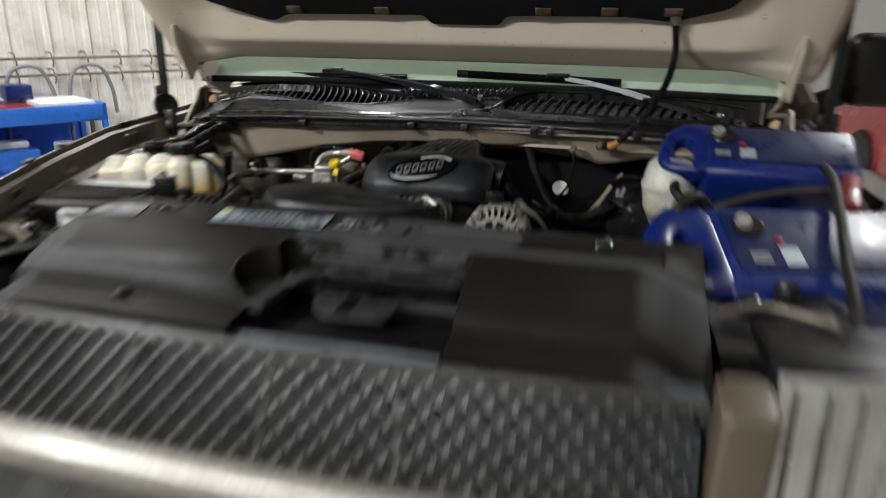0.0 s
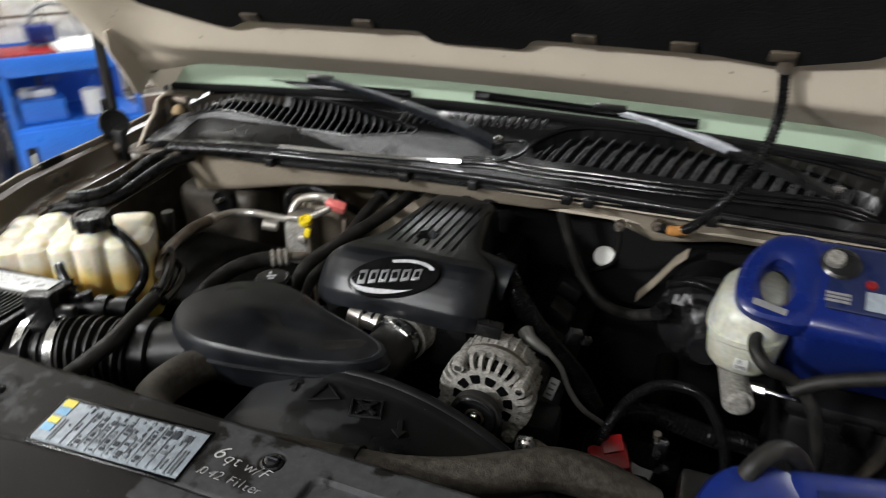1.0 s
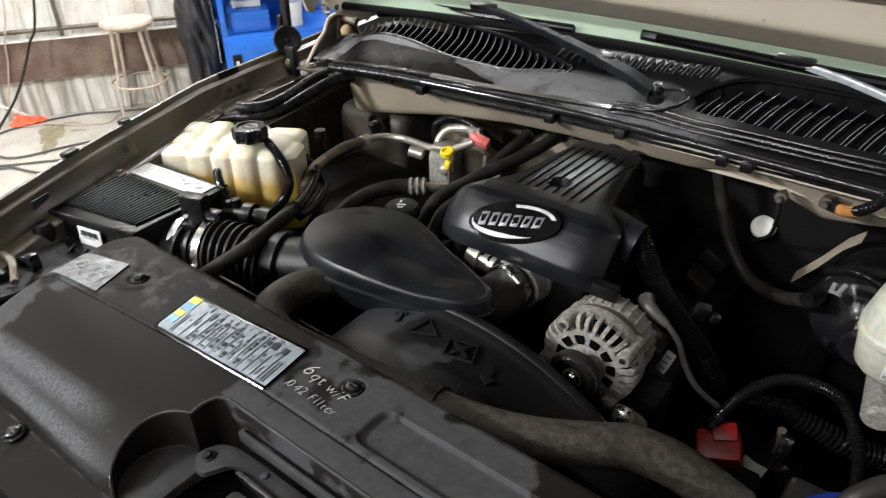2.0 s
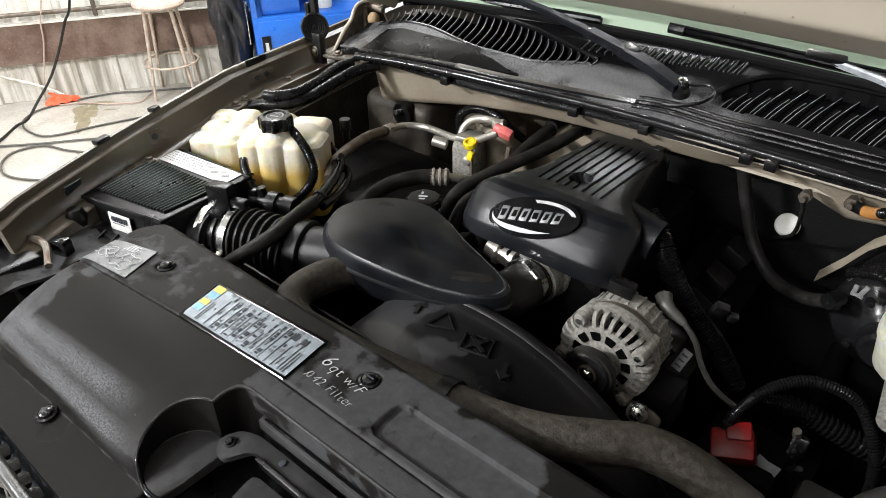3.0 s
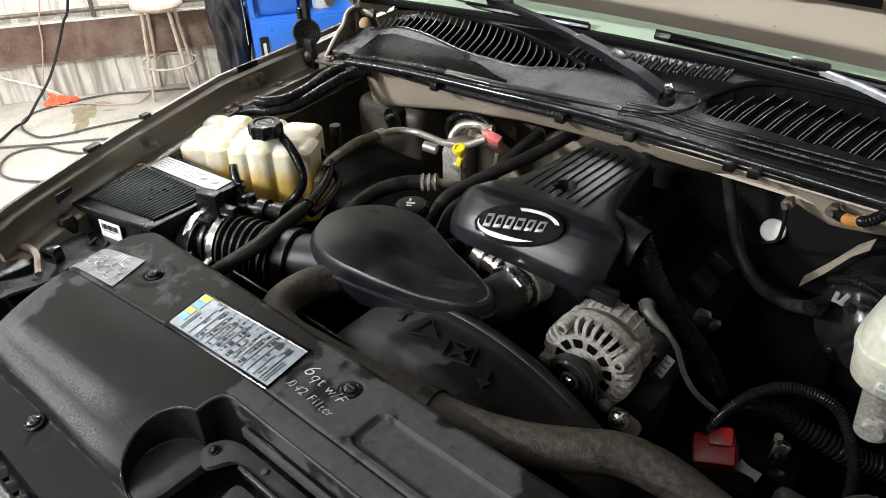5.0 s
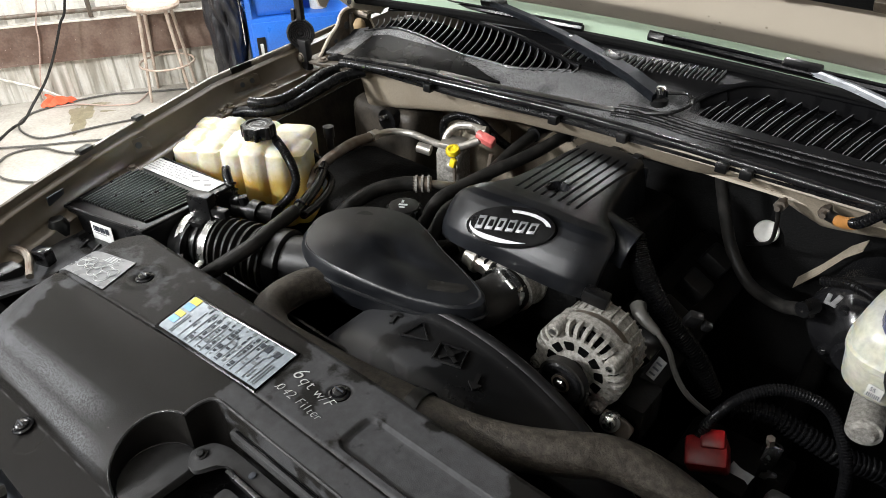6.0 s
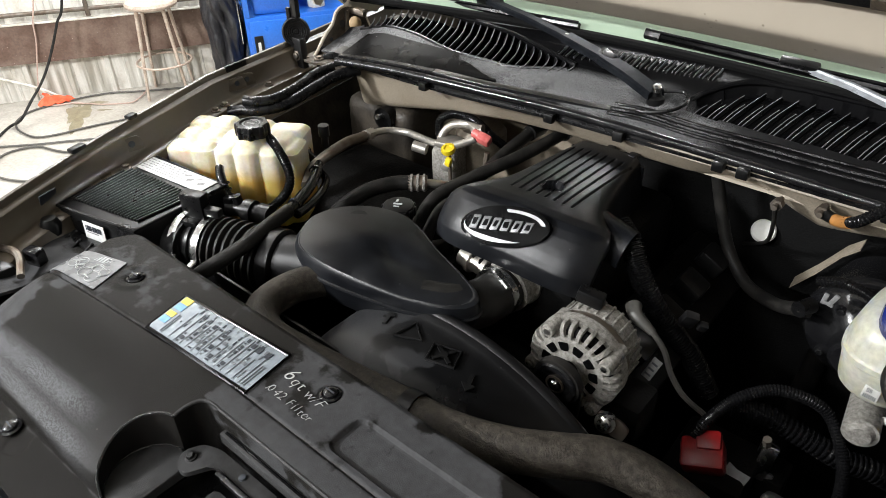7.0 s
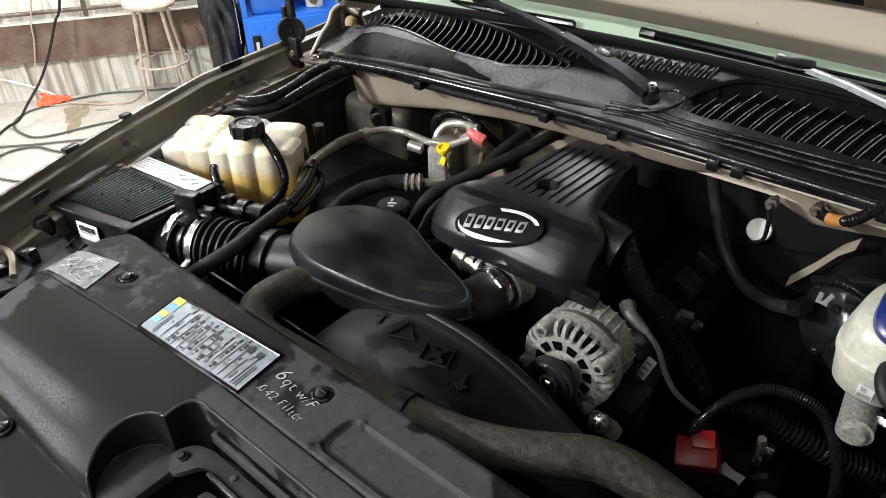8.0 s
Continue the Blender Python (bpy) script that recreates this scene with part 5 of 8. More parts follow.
hinge(-1)
hinge(1)

wiper("black wiper arm resting at the middle of the windshield", (0.042, 0.730, 1.140), (-0.095, 0.785, 1.172), (-0.43, 0.865, 1.208), (-0.60, 0.845, 1.190), (-0.20, 0.862, 1.196), WIPERGREY, WIPERGREY, 0.85)
wiper("black wiper arm with a shiny rod, resting on the glass", (0.645, 0.765, 1.115), (0.48, 0.815, 1.165), (0.232, 0.850, 1.212), (-0.048, 0.850, 1.213), (0.40, 0.846, 1.203), WIPERSILVER, BLACK, 0.50)

t = thing("washer_hose", (0.055, 0.725, 1.14), "thin black washer hose looped at the wiper pivot", "hose")
part("hose", tube([(0.052, 0.738, 1.157), (0.085, 0.748, 1.160), (0.100, 0.728, 1.152), (0.086, 0.705, 1.142), (0.055, 0.692, 1.134), (0.020, 0.690, 1.128)], 0.0035, 8, 0.006), BLACK, t)

# ---- radiator cover ----
rc = thing("radiator_cover", (0, -0.18, 0.95), "dusty black plastic cover over the radiator, with labels and push pins", "radiator cover")


def disc(x, y, cx, cy, r):
    return math.hypot(x - cx, y - cy) - r


def rbox(x, y, cx, cy, hx, hy, r, turn=0.0):
    dx, dy = x - cx, y - cy
    dx, dy = dx * math.cos(turn) + dy * math.sin(turn), -dx * math.sin(turn) + dy * math.cos(turn)
    qx, qy = abs(dx) - hx + r, abs(dy) - hy + r
    return math.hypot(max(qx, 0), max(qy, 0)) + min(max(qx, qy), 0) - r


def cover_z(x, y):
    z = 1.036
    z -= 0.006 * ease(-0.026, -0.012, y)
    out = max(0, -0.125 - y)
    z -= 1.8 * min(out, 0.165) ** 2 + 0.15 * max(0, out - 0.165)
    crease = -0.284 + 0.04 * min(0, x + 0.10)
    z -= 0.016 * ease(crease + 0.003, crease - 0.006, y)
    z -= 0.0030 * math.exp(-((y + 0.122 - 0.087 * min(0, x + 0.11)) / 0.0020) ** 2)
    z -= 0.05 * ease(0.44, 0.56, abs(x + 0.0)) * ease(-0.02, -0.16, y)
    z += 0.004 * math.exp(-((x + 0.30) / 0.16) ** 2) * ease(-0.12, -0.2, y)
    pocket = rbox(x, y, 0.290, -0.085, 0.197, 0.0255, 0.012)
    z -= 0.0060 * ease(0.002, -0.002, pocket)
    pocket2 = rbox(x, y, -0.245, -0.305, 0.016, 0.026, 0.012, 0.5)
    z -= 0.001 * ease(0.002, -0.002, pocket2)
    z += 0.0035 * math.exp(-(disc(x, y, -0.345, -0.083, 0.024) / 0.006) ** 2) * 0.6
    for px, py in ((-0.345, -0.083), (0.041, -0.058)):
        z -= 0.003 * ease(0.003, -0.001, disc(x, y, px, py, 0.013))
    z -= 0.020 * ease(-0.465, -0.515, x)
    z += 0.0005 * noise.noise(Vector((x * 9, y * 9, 0.3)))
    return z




def cover_back(x):
    return -0.018 - 0.085 * ease(-0.435, -0.51, x)


def cover_shape(u, v):
    left = lerp_at([(-0.352, -0.49), (-0.31, -0.462), (-0.247, -0.470), (-0.18, -0.508), (-0.10, -0.518)], -0.352 + 0.334 * v)
    x = left + (0.545 - left) * u
    y = -0.352 + (cover_back(x) + 0.352) * v
    return (x, y, cover_z(x, y))


def hole_depth(x, y):
    """Below zero inside the latch well and the slot that opens beside it."""
    return min(disc(x, y, -0.070, -0.240, 0.0505), rbox(x, y, 0.0725, -0.257, 0.150, 0.104, 0.020))


def cover_panel(nu=540, nv=180):
    """The cover with its well and slot cut out, their lips rounded over and their walls turned down."""
    bm = bmesh.new()
    grid = [[Vector(cover_shape(i / nu, j / nv)) for j in range(nv + 1)] for i in range(nu + 1)]
    deep = [[hole_depth(p.x, p.y) for p in row] for row in grid]
    e = 0.0005

    def slope(x, y):
        return Vector((hole_depth(x + e, y) - hole_depth(x - e, y), hole_depth(x, y + e) - hole_depth(x, y - e), 0)).normalized()

    verts = {}

    def vert(i, j):
        if (i, j) not in verts:
            p = grid[i][j].copy()
            if abs(deep[i][j]) < 0.0024:
                p -= slope(p.x, p.y) * deep[i][j]
            verts[i, j] = bm.verts.new((p.x, p.y, cover_z(p.x, p.y)))
        return verts[i, j]

    for i in range(nu):
        for j in range(nv):
            if (deep[i][j] + deep[i + 1][j] + deep[i + 1][j + 1] + deep[i][j + 1]) / 4 > 0:
                bm.faces.new((vert(i, j), vert(i + 1, j), vert(i + 1, j + 1), vert(i, j + 1)))
    rim = [k for k in bm.edges if k.is_boundary and abs(hole_depth(*((k.verts[0].co + k.verts[1].co) / 2).xy)) < 0.002]
    outer = [k for k in bm.edges if k.is_boundary and k not in set(rim)]
    for step, down in ((0.0012, 0.0004), (0.0010, 0.0010), (0.0004, 0.0014), (0.0, None)):
        made = bmesh.ops.extrude_edge_only(bm, edges=rim)["geom"]
        rim = [g for g in made if isinstance(g, bmesh.types.BMEdge)]
        for v in [g for g in made if isinstance(g, bmesh.types.BMVert)]:
            if down is None:
                v.co.z = 0.968 if disc(v.co.x, v.co.y, -0.070, -0.240, 0.0505) < 0.0005 else 0.925
            else:
                n = slope(v.co.x, v.co.y)
                v.co += Vector((-n.x * step, -n.y * step, -down))
    made = bmesh.ops.extrude_edge_only(bm, edges=outer)["geom"]
    bmesh.ops.translate(bm, vec=(0, 0, -0.010), verts=[g for g in made if isinstance(g, bmesh.types.BMVert)])
    return bm


part("panel", cover_panel(), DUSTY, rc)
well = [(-0.070 + 0.049 * math.cos(radians(a)), -0.240 + 0.049 * math.sin(radians(a))) for a in range(96, 292, 6)]
part("well_floor", prism(well + [(-0.052, -0.262), (-0.050, -0.200)], 0.962, 0.974, Matrix(), 0.003), FILMED, rc, "floor of the latch well")
lip = [(-0.070 + 0.0502 * math.cos(radians(a)), -0.240 + 0.0502 * math.sin(radians(a))) for a in range(98, 296, 6)]
part("well_lip", tube([(x, y, cover_z(x, y) - 0.0012) for x, y in lip], 0.0020, 10, curved=False), GLOSS, rc, "shiny worn lip of the latch well")
part("floor_lip", tube([(-0.070 + (x + 0.070) * 0.955, -0.240 + (y + 0.240) * 0.955, 0.9735) for x, y in lip], 0.0016, 8, curved=False), GLOSS, rc, "shiny edge of the well floor")
# lighter grey tube on the slot edge, its highlight put into the colour
lip = [(-0.0770, -0.190), (-0.0765, -0.176), (-0.070, -0.160), (-0.057, -0.1535)] + [(-0.04 + 0.02 * k, -0.1532) for k in range(13)]
part("slot_lip", tube([(x, y, cover_z(x, y) - 0.0012) for x, y in lip], 0.0022, 8), FILMED, rc, "grey lip of the latch slot with an edge highlight in its colour")
part("slot_floor", slab(-0.078, 0.222, -0.356, -0.154, 0.922, 0.926), BLACK, rc, "black floor of the latch slot", smooth=False)
part("rear_skirt", slab(-0.43, 0.545, -0.020, -0.0165, 0.99, 1.029), BLACK, rc, smooth=False)


def on_cover(x, y, up=0.0):
    e = 0.004
    n = Vector((-(cover_z(x + e, y) - cover_z(x - e, y)) / (2 * e), -(cover_z(x, y + e) - cover_z(x, y - e)) / (2 * e), 1)).normalized()
    return frame_on(Vector((x, y, cover_z(x, y))) + n * up, (1, 0, 0), n)


def push_pin(x, y, parent, r=0.0125):
    p = part("push_pin", lathe([(r * 1.05, -0.004), (r * 1.05, 0.002), (r * 0.85, 0.0035), (r * 0.72, 0.0025), (r * 0.66, 0.0055), (r * 0.4, 0.0075), (0, 0.0075)], 22, on_cover(x, y, 0.001)), GLOSS, parent, "glossy black push pin")
    part("slot", box((r * 1.1, 0.002, 0.001), on_cover(x, y, 0.0086)), INK, p)


for x, y in ((-0.345, -0.083), (0.041, -0.058), (-0.268, -0.308), (0.40, -0.06)):
    push_pin(x, y, rc)


def cover_label(name, corners, mat, label):
    """A flat sticker laid on the cover, from its four corners."""
    a, b, c, d = [Vector(p) for p in corners]

    def fn(u, v):
        q = (a * (1 - u) + b * u) * (1 - v) + (d * (1 - u) + c * u) * v
        return (q.x, q.y, cover_z(q.x, q.y) + 0.0022)

    return part(name, sheet(fn, 24, 10, 0.0012), mat, rc, label), fn


def label_bar(fn, parent, u0, u1, v0, v1, mat, name="print_bar"):
    part(name, sheet(lambda u, v: tuple(Vector(fn(u0 + (u1 - u0) * u, v0 + (v1 - v0) * v)) + Vector((0, 0, 0.0010))), max(2, int(24 * (u1 - u0))), 2, 0.0006), mat, parent, smooth=False)


lab, lf = cover_label("emission_label", [(-0.232, -0.131), (-0.036, -0.120), (-0.044, -0.048), (-0.247, -0.062)], LABEL, "silver-blue information label with dark print")
border = [lf(u, v) for u, v in ((0, 0), (1, 0), (1, 1), (0, 1), (0, 0))]
part("black_border", tube([Vector(p) for p in border], 0.0032, 6, curved=False, flat=0.5), BADGEBLACK, lab, "thin black border")
label_bar(lf, lab, 0.02, 0.10, 0.80, 0.97, INKYELLOW)
label_bar(lf, lab, 0.02, 0.10, 0.62, 0.79, INKBLUE)
label_bar(lf, lab, 0.02, 0.09, 0.42, 0.55, INKYELLOW)
label_bar(lf, lab, 0.02, 0.09, 0.24, 0.40, INKBLUE)
random.seed(11)
for line in range(13):
    u = 0.17 + 0.058 * line
    v = random.uniform(0.05, 0.20)
    while v < 0.93:
        w = random.uniform(0.03, 0.11)
        if random.random() < (0.45 if line < 2 or line > 10 else 0.78):
            label_bar(lf, lab, u, u + random.choice((0.012, 0.020, 0.030)), v, min(0.95, v + w), INK if random.random() < 0.6 else PRINTGREY)
        v += w + random.uniform(0.015, 0.05)
    label_bar(lf, lab, u + 0.040, u + 0.045, 0.05, random.uniform(0.5, 0.95), PRINTGREY)
for u in (0.115, 0.135, 0.93, 0.95):
    label_bar(lf, lab, u, u + 0.006, 0.06, 0.55, PRINTGREY)
for u in (0.80, 0.88):
    label_bar(lf, lab, u, u + 0.04, 0.70, 0.84, INK)
lab2, lf2 = cover_label("belt_label", [(-0.476, -0.150), (-0.362, -0.137), (-0.384, -0.074), (-0.482, -0.099)], FILM, "smoky grey belt routing label with pale line drawings")
for u, v, r in ((0.62, 0.30, 0.010), (0.80, 0.26, 0.011), (0.72, 0.55, 0.008), (0.88, 0.50, 0.008), (0.32, 0.40, 0.008), (0.40, 0.55, 0.009), (0.46, 0.38, 0.006)):
    c = Vector(lf2(u, v))
    part("drawn_ring", tube([(c.x + r * math.cos(2 * math.pi * k / 20), c.y + r * math.sin(2 * math.pi * k / 20), cover_z(c.x, c.y) + 0.0035) for k in range(21)], 0.00045, 5, curved=False), LIGHTINK, lab2)
for u0, v0, u1, v1 in ((0.58, 0.36, 0.70, 0.62), (0.66, 0.22, 0.78, 0.18), (0.72, 0.63, 0.88, 0.58), (0.86, 0.30, 0.93, 0.47), (0.30, 0.48, 0.40, 0.63), (0.38, 0.36, 0.46, 0.32)):
    p, q = Vector(lf2(u0, v0)), Vector(lf2(u1, v1))
    part("drawn_line", tube([p + Vector((0, 0, 0.0015)), q + Vector((0, 0, 0.0015))], 0.0007, 5, curved=False), LIGHTINK, lab2)
for k in range(5):
    label_bar(lf2, lab2, 0.50 + 0.02 * k, 0.72 + 0.03 * (k % 3), 0.74 + 0.045 * k, 0.755 + 0.045 * k, LIGHTINK)



def scrawl(text, x, y, size, turn, seed):
    """Uneven marker lettering: each letter with its own size, lean and height."""
    random.seed(seed)
    for ch in text:
        k = size * random.uniform(0.92, 1.06) * (1.3 if ch == "6" else 1.0)
        if ch != " ":
            writing(ch, k, on_cover(x, y + random.uniform(-0.0012, 0.0012), 0.0012) @ pose(0, 0, 0, 0, 0, turn + random.uniform(-5, 5)), CHALK, rc, shear=random.uniform(0.1, 0.3), thin=-0.0005)
        step = size * (0.75 if ch == "6" else 0.66 if ch in "wq" else 0.58 if ch in "042F" else 0.34 if ch in "ltir1/ " else 0.50)
        x, y = x + step * math.cos(radians(turn)), y + step * math.sin(radians(turn))


scrawl("6qt w/F", -0.026, -0.076, 0.0210, -6, 5)
scrawl("1042 Filter", -0.028, -0.101, 0.0168, -2, 9)

# hood latch in the well of the cover
latch = thing("hood_latch", (0.02, -0.23, 0.93), "black steel hood latch in the well of the radiator cover", "latch")
LT = pose(0.0, 0.0, 0.0)
part("base", slab(-0.070, 0.215, -0.300, -0.165, 0.930, 0.936, 0.002), BLACK, latch)
part("top_plate", prism(rounded([(-0.066, -0.199), (-0.054, -0.176), (-0.032, -0.168), (0.205, -0.166), (0.205, -0.186), (-0.020, -0.186), (-0.036, -0.215), (-0.050, -0.215)], 0.008), 0.978, 0.985, LT, 0.002), FILMED, latch, "dusty black latch plate")
part("rear_rail", box((0.245, 0.012, 0.016), pose(0.088, -0.1590, 1.000), 0.003), FILMED, latch, "upper latch rail")
part("rear_groove", box((0.235, 0.003, 0.003), pose(0.090, -0.1590, 1.0085), 0.001), BADGEBLACK, latch)
part("front_rail", box((0.210, 0.006, 0.020), pose(0.098, -0.1895, 0.980, 12, 0, 0), 0.002), BLACK, latch)
part("lock_plate", prism(rounded([(-0.012, -0.196), (0.120, -0.194), (0.120, -0.262), (0.030, -0.270), (-0.004, -0.236)], 0.010), 0.955, 0.961, LT, 0.002), FILMED, latch)
part("striker_slot", prism(rounded([(0.040, -0.205), (0.060, -0.205), (0.060, -0.262), (0.040, -0.262)], 0.006), 0.9605, 0.9625, LT), BADGEBLACK, latch)
bolt((-0.050, -0.196, 0.985), (0, -0.2, 1), 0.005, 0.004, mat=BLACK, parent=latch)
part("rivet", lathe([(0, 0), (0.005, 0), (0.004, 0.002), (0, 0.003)], 12, pose(0.020, -0.176, 0.985)), INK, latch)

# ---- grille, lamps and bumper ----
grille = thing("front_grille", (0, -0.42, 0.78), "dark grey honeycomb grille in a tan surround", "grille")


def grille_place(x, v):
    return Vector((x, -0.366 - 0.060 * v - 0.014 * (1 - (x / 0.52) ** 2), 0.952 - 0.115 * v))


def honeycomb():
    verts, faces = [], []
    sx, sv = 0.030, 0.17
    for row in range(7):
        for col in range(36):
            cx, cv = -0.52 + sx * (col + 0.5 * (row % 2)), 0.05 + sv * 0.9 * row
            if cx > 0.51 or cv > 0.97:
                continue
            ring = [grille_place(cx + k1 * sx * 0.5, cv + k2 * sv * 0.62) for k1, k2 in ((0, -1), (1, -0.5), (1, 0.5), (0, 1), (-1, 0.5), (-1, -0.5))]
            inner = [grille_place(cx + k1 * sx * 0.38, cv + k2 * sv * 0.48) for k1, k2 in ((0, -1), (1, -0.5), (1, 0.5), (0, 1), (-1, 0.5), (-1, -0.5))]
            o = len(verts)
            verts += [tuple(p) for p in ring] + [tuple(p) for p in inner] + [tuple(p + Vector((0, 0.018, -0.004))) for p in inner]
            for k in range(6):
                j = (k + 1) % 6
                faces.append((o + k, o + j, o + 6 + j, o + 6 + k))
                faces.append((o + 6 + k, o + 6 + j, o + 12 + j, o + 12 + k))
    me = bpy.data.meshes.new("honeycomb")
    me.from_pydata(verts, [], faces)
    me.materials.append(MESHGREY)
    return me


tagged(part("honeycomb", None, MESHGREY, grille, mesh=honeycomb()), kind="stuff")
part("backing", sheet(lambda u, v: tuple(grille_place(-0.53 + 1.06 * u, v) + Vector((0, 0.045, 0))), 20, 4, 0.004), INK, grille)
part("top_bar", tube([grille_place(-0.53 + 0.1 * k, -0.02) for k in range(11)] + [grille_place(0.53, -0.02)], 0.008, 10, 0.02), MESHGREY, grille)
for x in (-0.20, 0.0, 0.17):
    part("brace", tube([grille_place(x, 0.12) + Vector((0, 0.02, 0)), grille_place(x * 1.1, 1.0) + Vector((0, 0.02, 0))], 0.010, 8), MESHGREY, grille)
part("lower_bar", tube([grille_place(-0.54 + 0.108 * k, 1.30) + Vector((0, 0.005, 0)) for k in range(11)], 0.030, 16, 0.02, flat=1.0), material("brushed_trim", (0.38, 0.365, 0.33), 0.42, metal=0.6, second=(0.24, 0.225, 0.20), scale=12), grille, "silver trim bar below the honeycomb")
part("lower_honeycomb_back", sheet(lambda u, v: tuple(grille_place(-0.53 + 1.06 * u, 1.6 + 1.0 * v) + Vector((0, 0.03, 0))), 20, 4, 0.004), MESHGREY, grille, "dark lower grille panel")
for side in (-1, 1):
    part("post", prism(rounded([(-0.03, -0.03), (0.03, -0.03), (0.03, 0.05), (-0.03, 0.05)], 0.012), 0.62, 0.975, pose(side * 0.565, -0.385, 0, 6, 0, 0) @ Matrix.Translation((0, 0.09, 0)), 0.008), TAN, grille, "tan painted post beside the headlight")


def headlight(side):
    t = thing("headlight", (side * 0.72, -0.28, 0.75), "clear headlight with a silver reflector", "headlight", "headlights")

    def lens(u, v):
        x = 0.60 + 0.27 * u
        return (side * x, -0.375 + 0.13 * u * u + 0.02 * v, 0.76 + 0.235 * v)

    part("lens", sheet(lens, 20, 10, 0.006), LAMPLENS, t)
    for k in range(7):
        x = 0.62 + 0.035 * k
        part("flute", tube([(side * x, -0.381 + 0.13 * ((x - 0.6) / 0.27) ** 2, 0.775), (side * x, -0.361 + 0.13 * ((x - 0.6) / 0.27) ** 2, 0.98)], 0.004, 6), CHROME, t)
    part("housing", slab(min(side * 0.60, side * 0.86), max(side * 0.60, side * 0.86), -0.30, -0.16, 0.76, 0.985, 0.01), BLACK, t)


headlight(-1)
headlight(1)
bumper = thing("front_bumper", (0, -0.50, 0.45), "chromed steel front bumper below the grille", "bumper")
part("bar", sheet(lambda u, v: (-0.95 + 1.9 * u, -0.53 + 0.18 * (2 * u - 1) ** 4 - 0.03 * math.sin(math.pi * v), 0.44 + 0.26 * v), 40, 10, 0.006), CHROME, bumper)
part("valance", slab(-0.70, 0.70, -0.47, -0.42, 0.36, 0.72, 0.01), BLACK, bumper)
# black bracket panels beside the cover, over the lamps
for side in (-1, 1):
    t = thing("lamp_bracket", (side * 0.63, -0.15, 0.93), "dusty black bracket panel over the headlight", "bracket", "lamp brackets")
    part("plate", sheet(lambda u, v: (side * (0.55 + 0.20 * u), -0.26 + 0.22 * v, 0.972 - 0.012 * math.sin(6 * u) * v + 0.004 * math.sin(11 * v)), 16, 16, 0.005), DUSTY, t)
    part("knob", lathe([(0, 0), (0.016, 0), (0.018, 0.02), (0.012, 0.032), (0, 0.032)], 12, pose(side * 0.66, -0.075, 0.975)), BLACK, t)
    part("rod", tube([(side * 0.56, -0.17, 0.985), (side * 0.62, -0.15, 0.995), (side * 0.70, -0.18, 0.99)], 0.006, 8), RUSTY, t)
    part("clip", box((0.03, 0.02, 0.03), pose(side * 0.60, -0.13, 0.985, 0, 0, 20), 0.004), GLOSS, t)
mirror = thing("side_mirror", (1.0, 1.15, 1.12), "black truck side mirror on the door", "mirror")
part("shell", box((0.18, 0.10, 0.20), pose(1.09, 1.13, 1.24), 0.04, 4), BLACK, mirror)
part("mount", rod((0.95, 1.16, 1.14), (1.04, 1.14, 1.18), 0.03), BLACK, mirror)
part("mirror_glass", box((0.14, 0.004, 0.16), pose(1.09, 1.182, 1.24), 0.001), CHROME, mirror)
red_car = thing("red_car", (2.9, 3.2, 0), "dark red car parked on the far side of the shop", "car")
part("body", prism(rounded([(-2.0, 0.25), (2.0, 0.25), (2.1, 0.7), (1.9, 0.95), (1.0, 1.02), (0.5, 1.45), (-1.0, 1.48), (-1.6, 1.05), (-2.05, 0.9)], 0.15), -0.85, 0.85, pose(3.0, 3.3, 0.05, 90, 0, 90), 0.10), CARRED, red_car)
for y in (-1.25, 1.3):
    for x in (-0.80, 0.80):
        w = part("wheel", lathe([(0, -0.1), (0.2, -0.1), (0.3, -0.09), (0.32, -0.06), (0.32, 0.06), (0.3, 0.09), (0.2, 0.1), (0, 0.1)], 28, pose(3.0 + x, 3.3 + y, 0.32, 0, 90, 0)), RUBBER, red_car)
part("sill", slab(2.10, 2.16, 1.5, 5.1, 0.28, 0.40, 0.01), GREYTRIM, red_car)

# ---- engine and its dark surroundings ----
engine = thing("engine", (0, 0.5, 0.40), "near-black engine block below the covers", "engine")
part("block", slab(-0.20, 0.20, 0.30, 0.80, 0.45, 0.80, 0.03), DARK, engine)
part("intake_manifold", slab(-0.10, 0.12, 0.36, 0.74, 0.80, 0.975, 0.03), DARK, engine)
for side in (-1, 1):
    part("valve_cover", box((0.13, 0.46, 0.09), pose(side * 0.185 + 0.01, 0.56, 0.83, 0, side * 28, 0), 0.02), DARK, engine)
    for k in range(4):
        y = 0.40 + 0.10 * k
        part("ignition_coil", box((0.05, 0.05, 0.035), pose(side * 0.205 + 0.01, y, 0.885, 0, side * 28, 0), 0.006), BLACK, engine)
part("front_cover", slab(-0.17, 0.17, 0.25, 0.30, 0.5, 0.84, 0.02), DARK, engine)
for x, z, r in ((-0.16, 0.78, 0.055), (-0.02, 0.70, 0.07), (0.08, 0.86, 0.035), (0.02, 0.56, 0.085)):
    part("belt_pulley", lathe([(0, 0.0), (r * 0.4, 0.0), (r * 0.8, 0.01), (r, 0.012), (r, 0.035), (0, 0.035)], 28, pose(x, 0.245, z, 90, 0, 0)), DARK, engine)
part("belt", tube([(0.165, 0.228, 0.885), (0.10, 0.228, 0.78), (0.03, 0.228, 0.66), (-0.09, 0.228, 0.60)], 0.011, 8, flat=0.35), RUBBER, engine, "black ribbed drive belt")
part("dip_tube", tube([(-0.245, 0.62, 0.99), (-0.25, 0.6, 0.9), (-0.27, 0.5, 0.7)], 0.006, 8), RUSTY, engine)
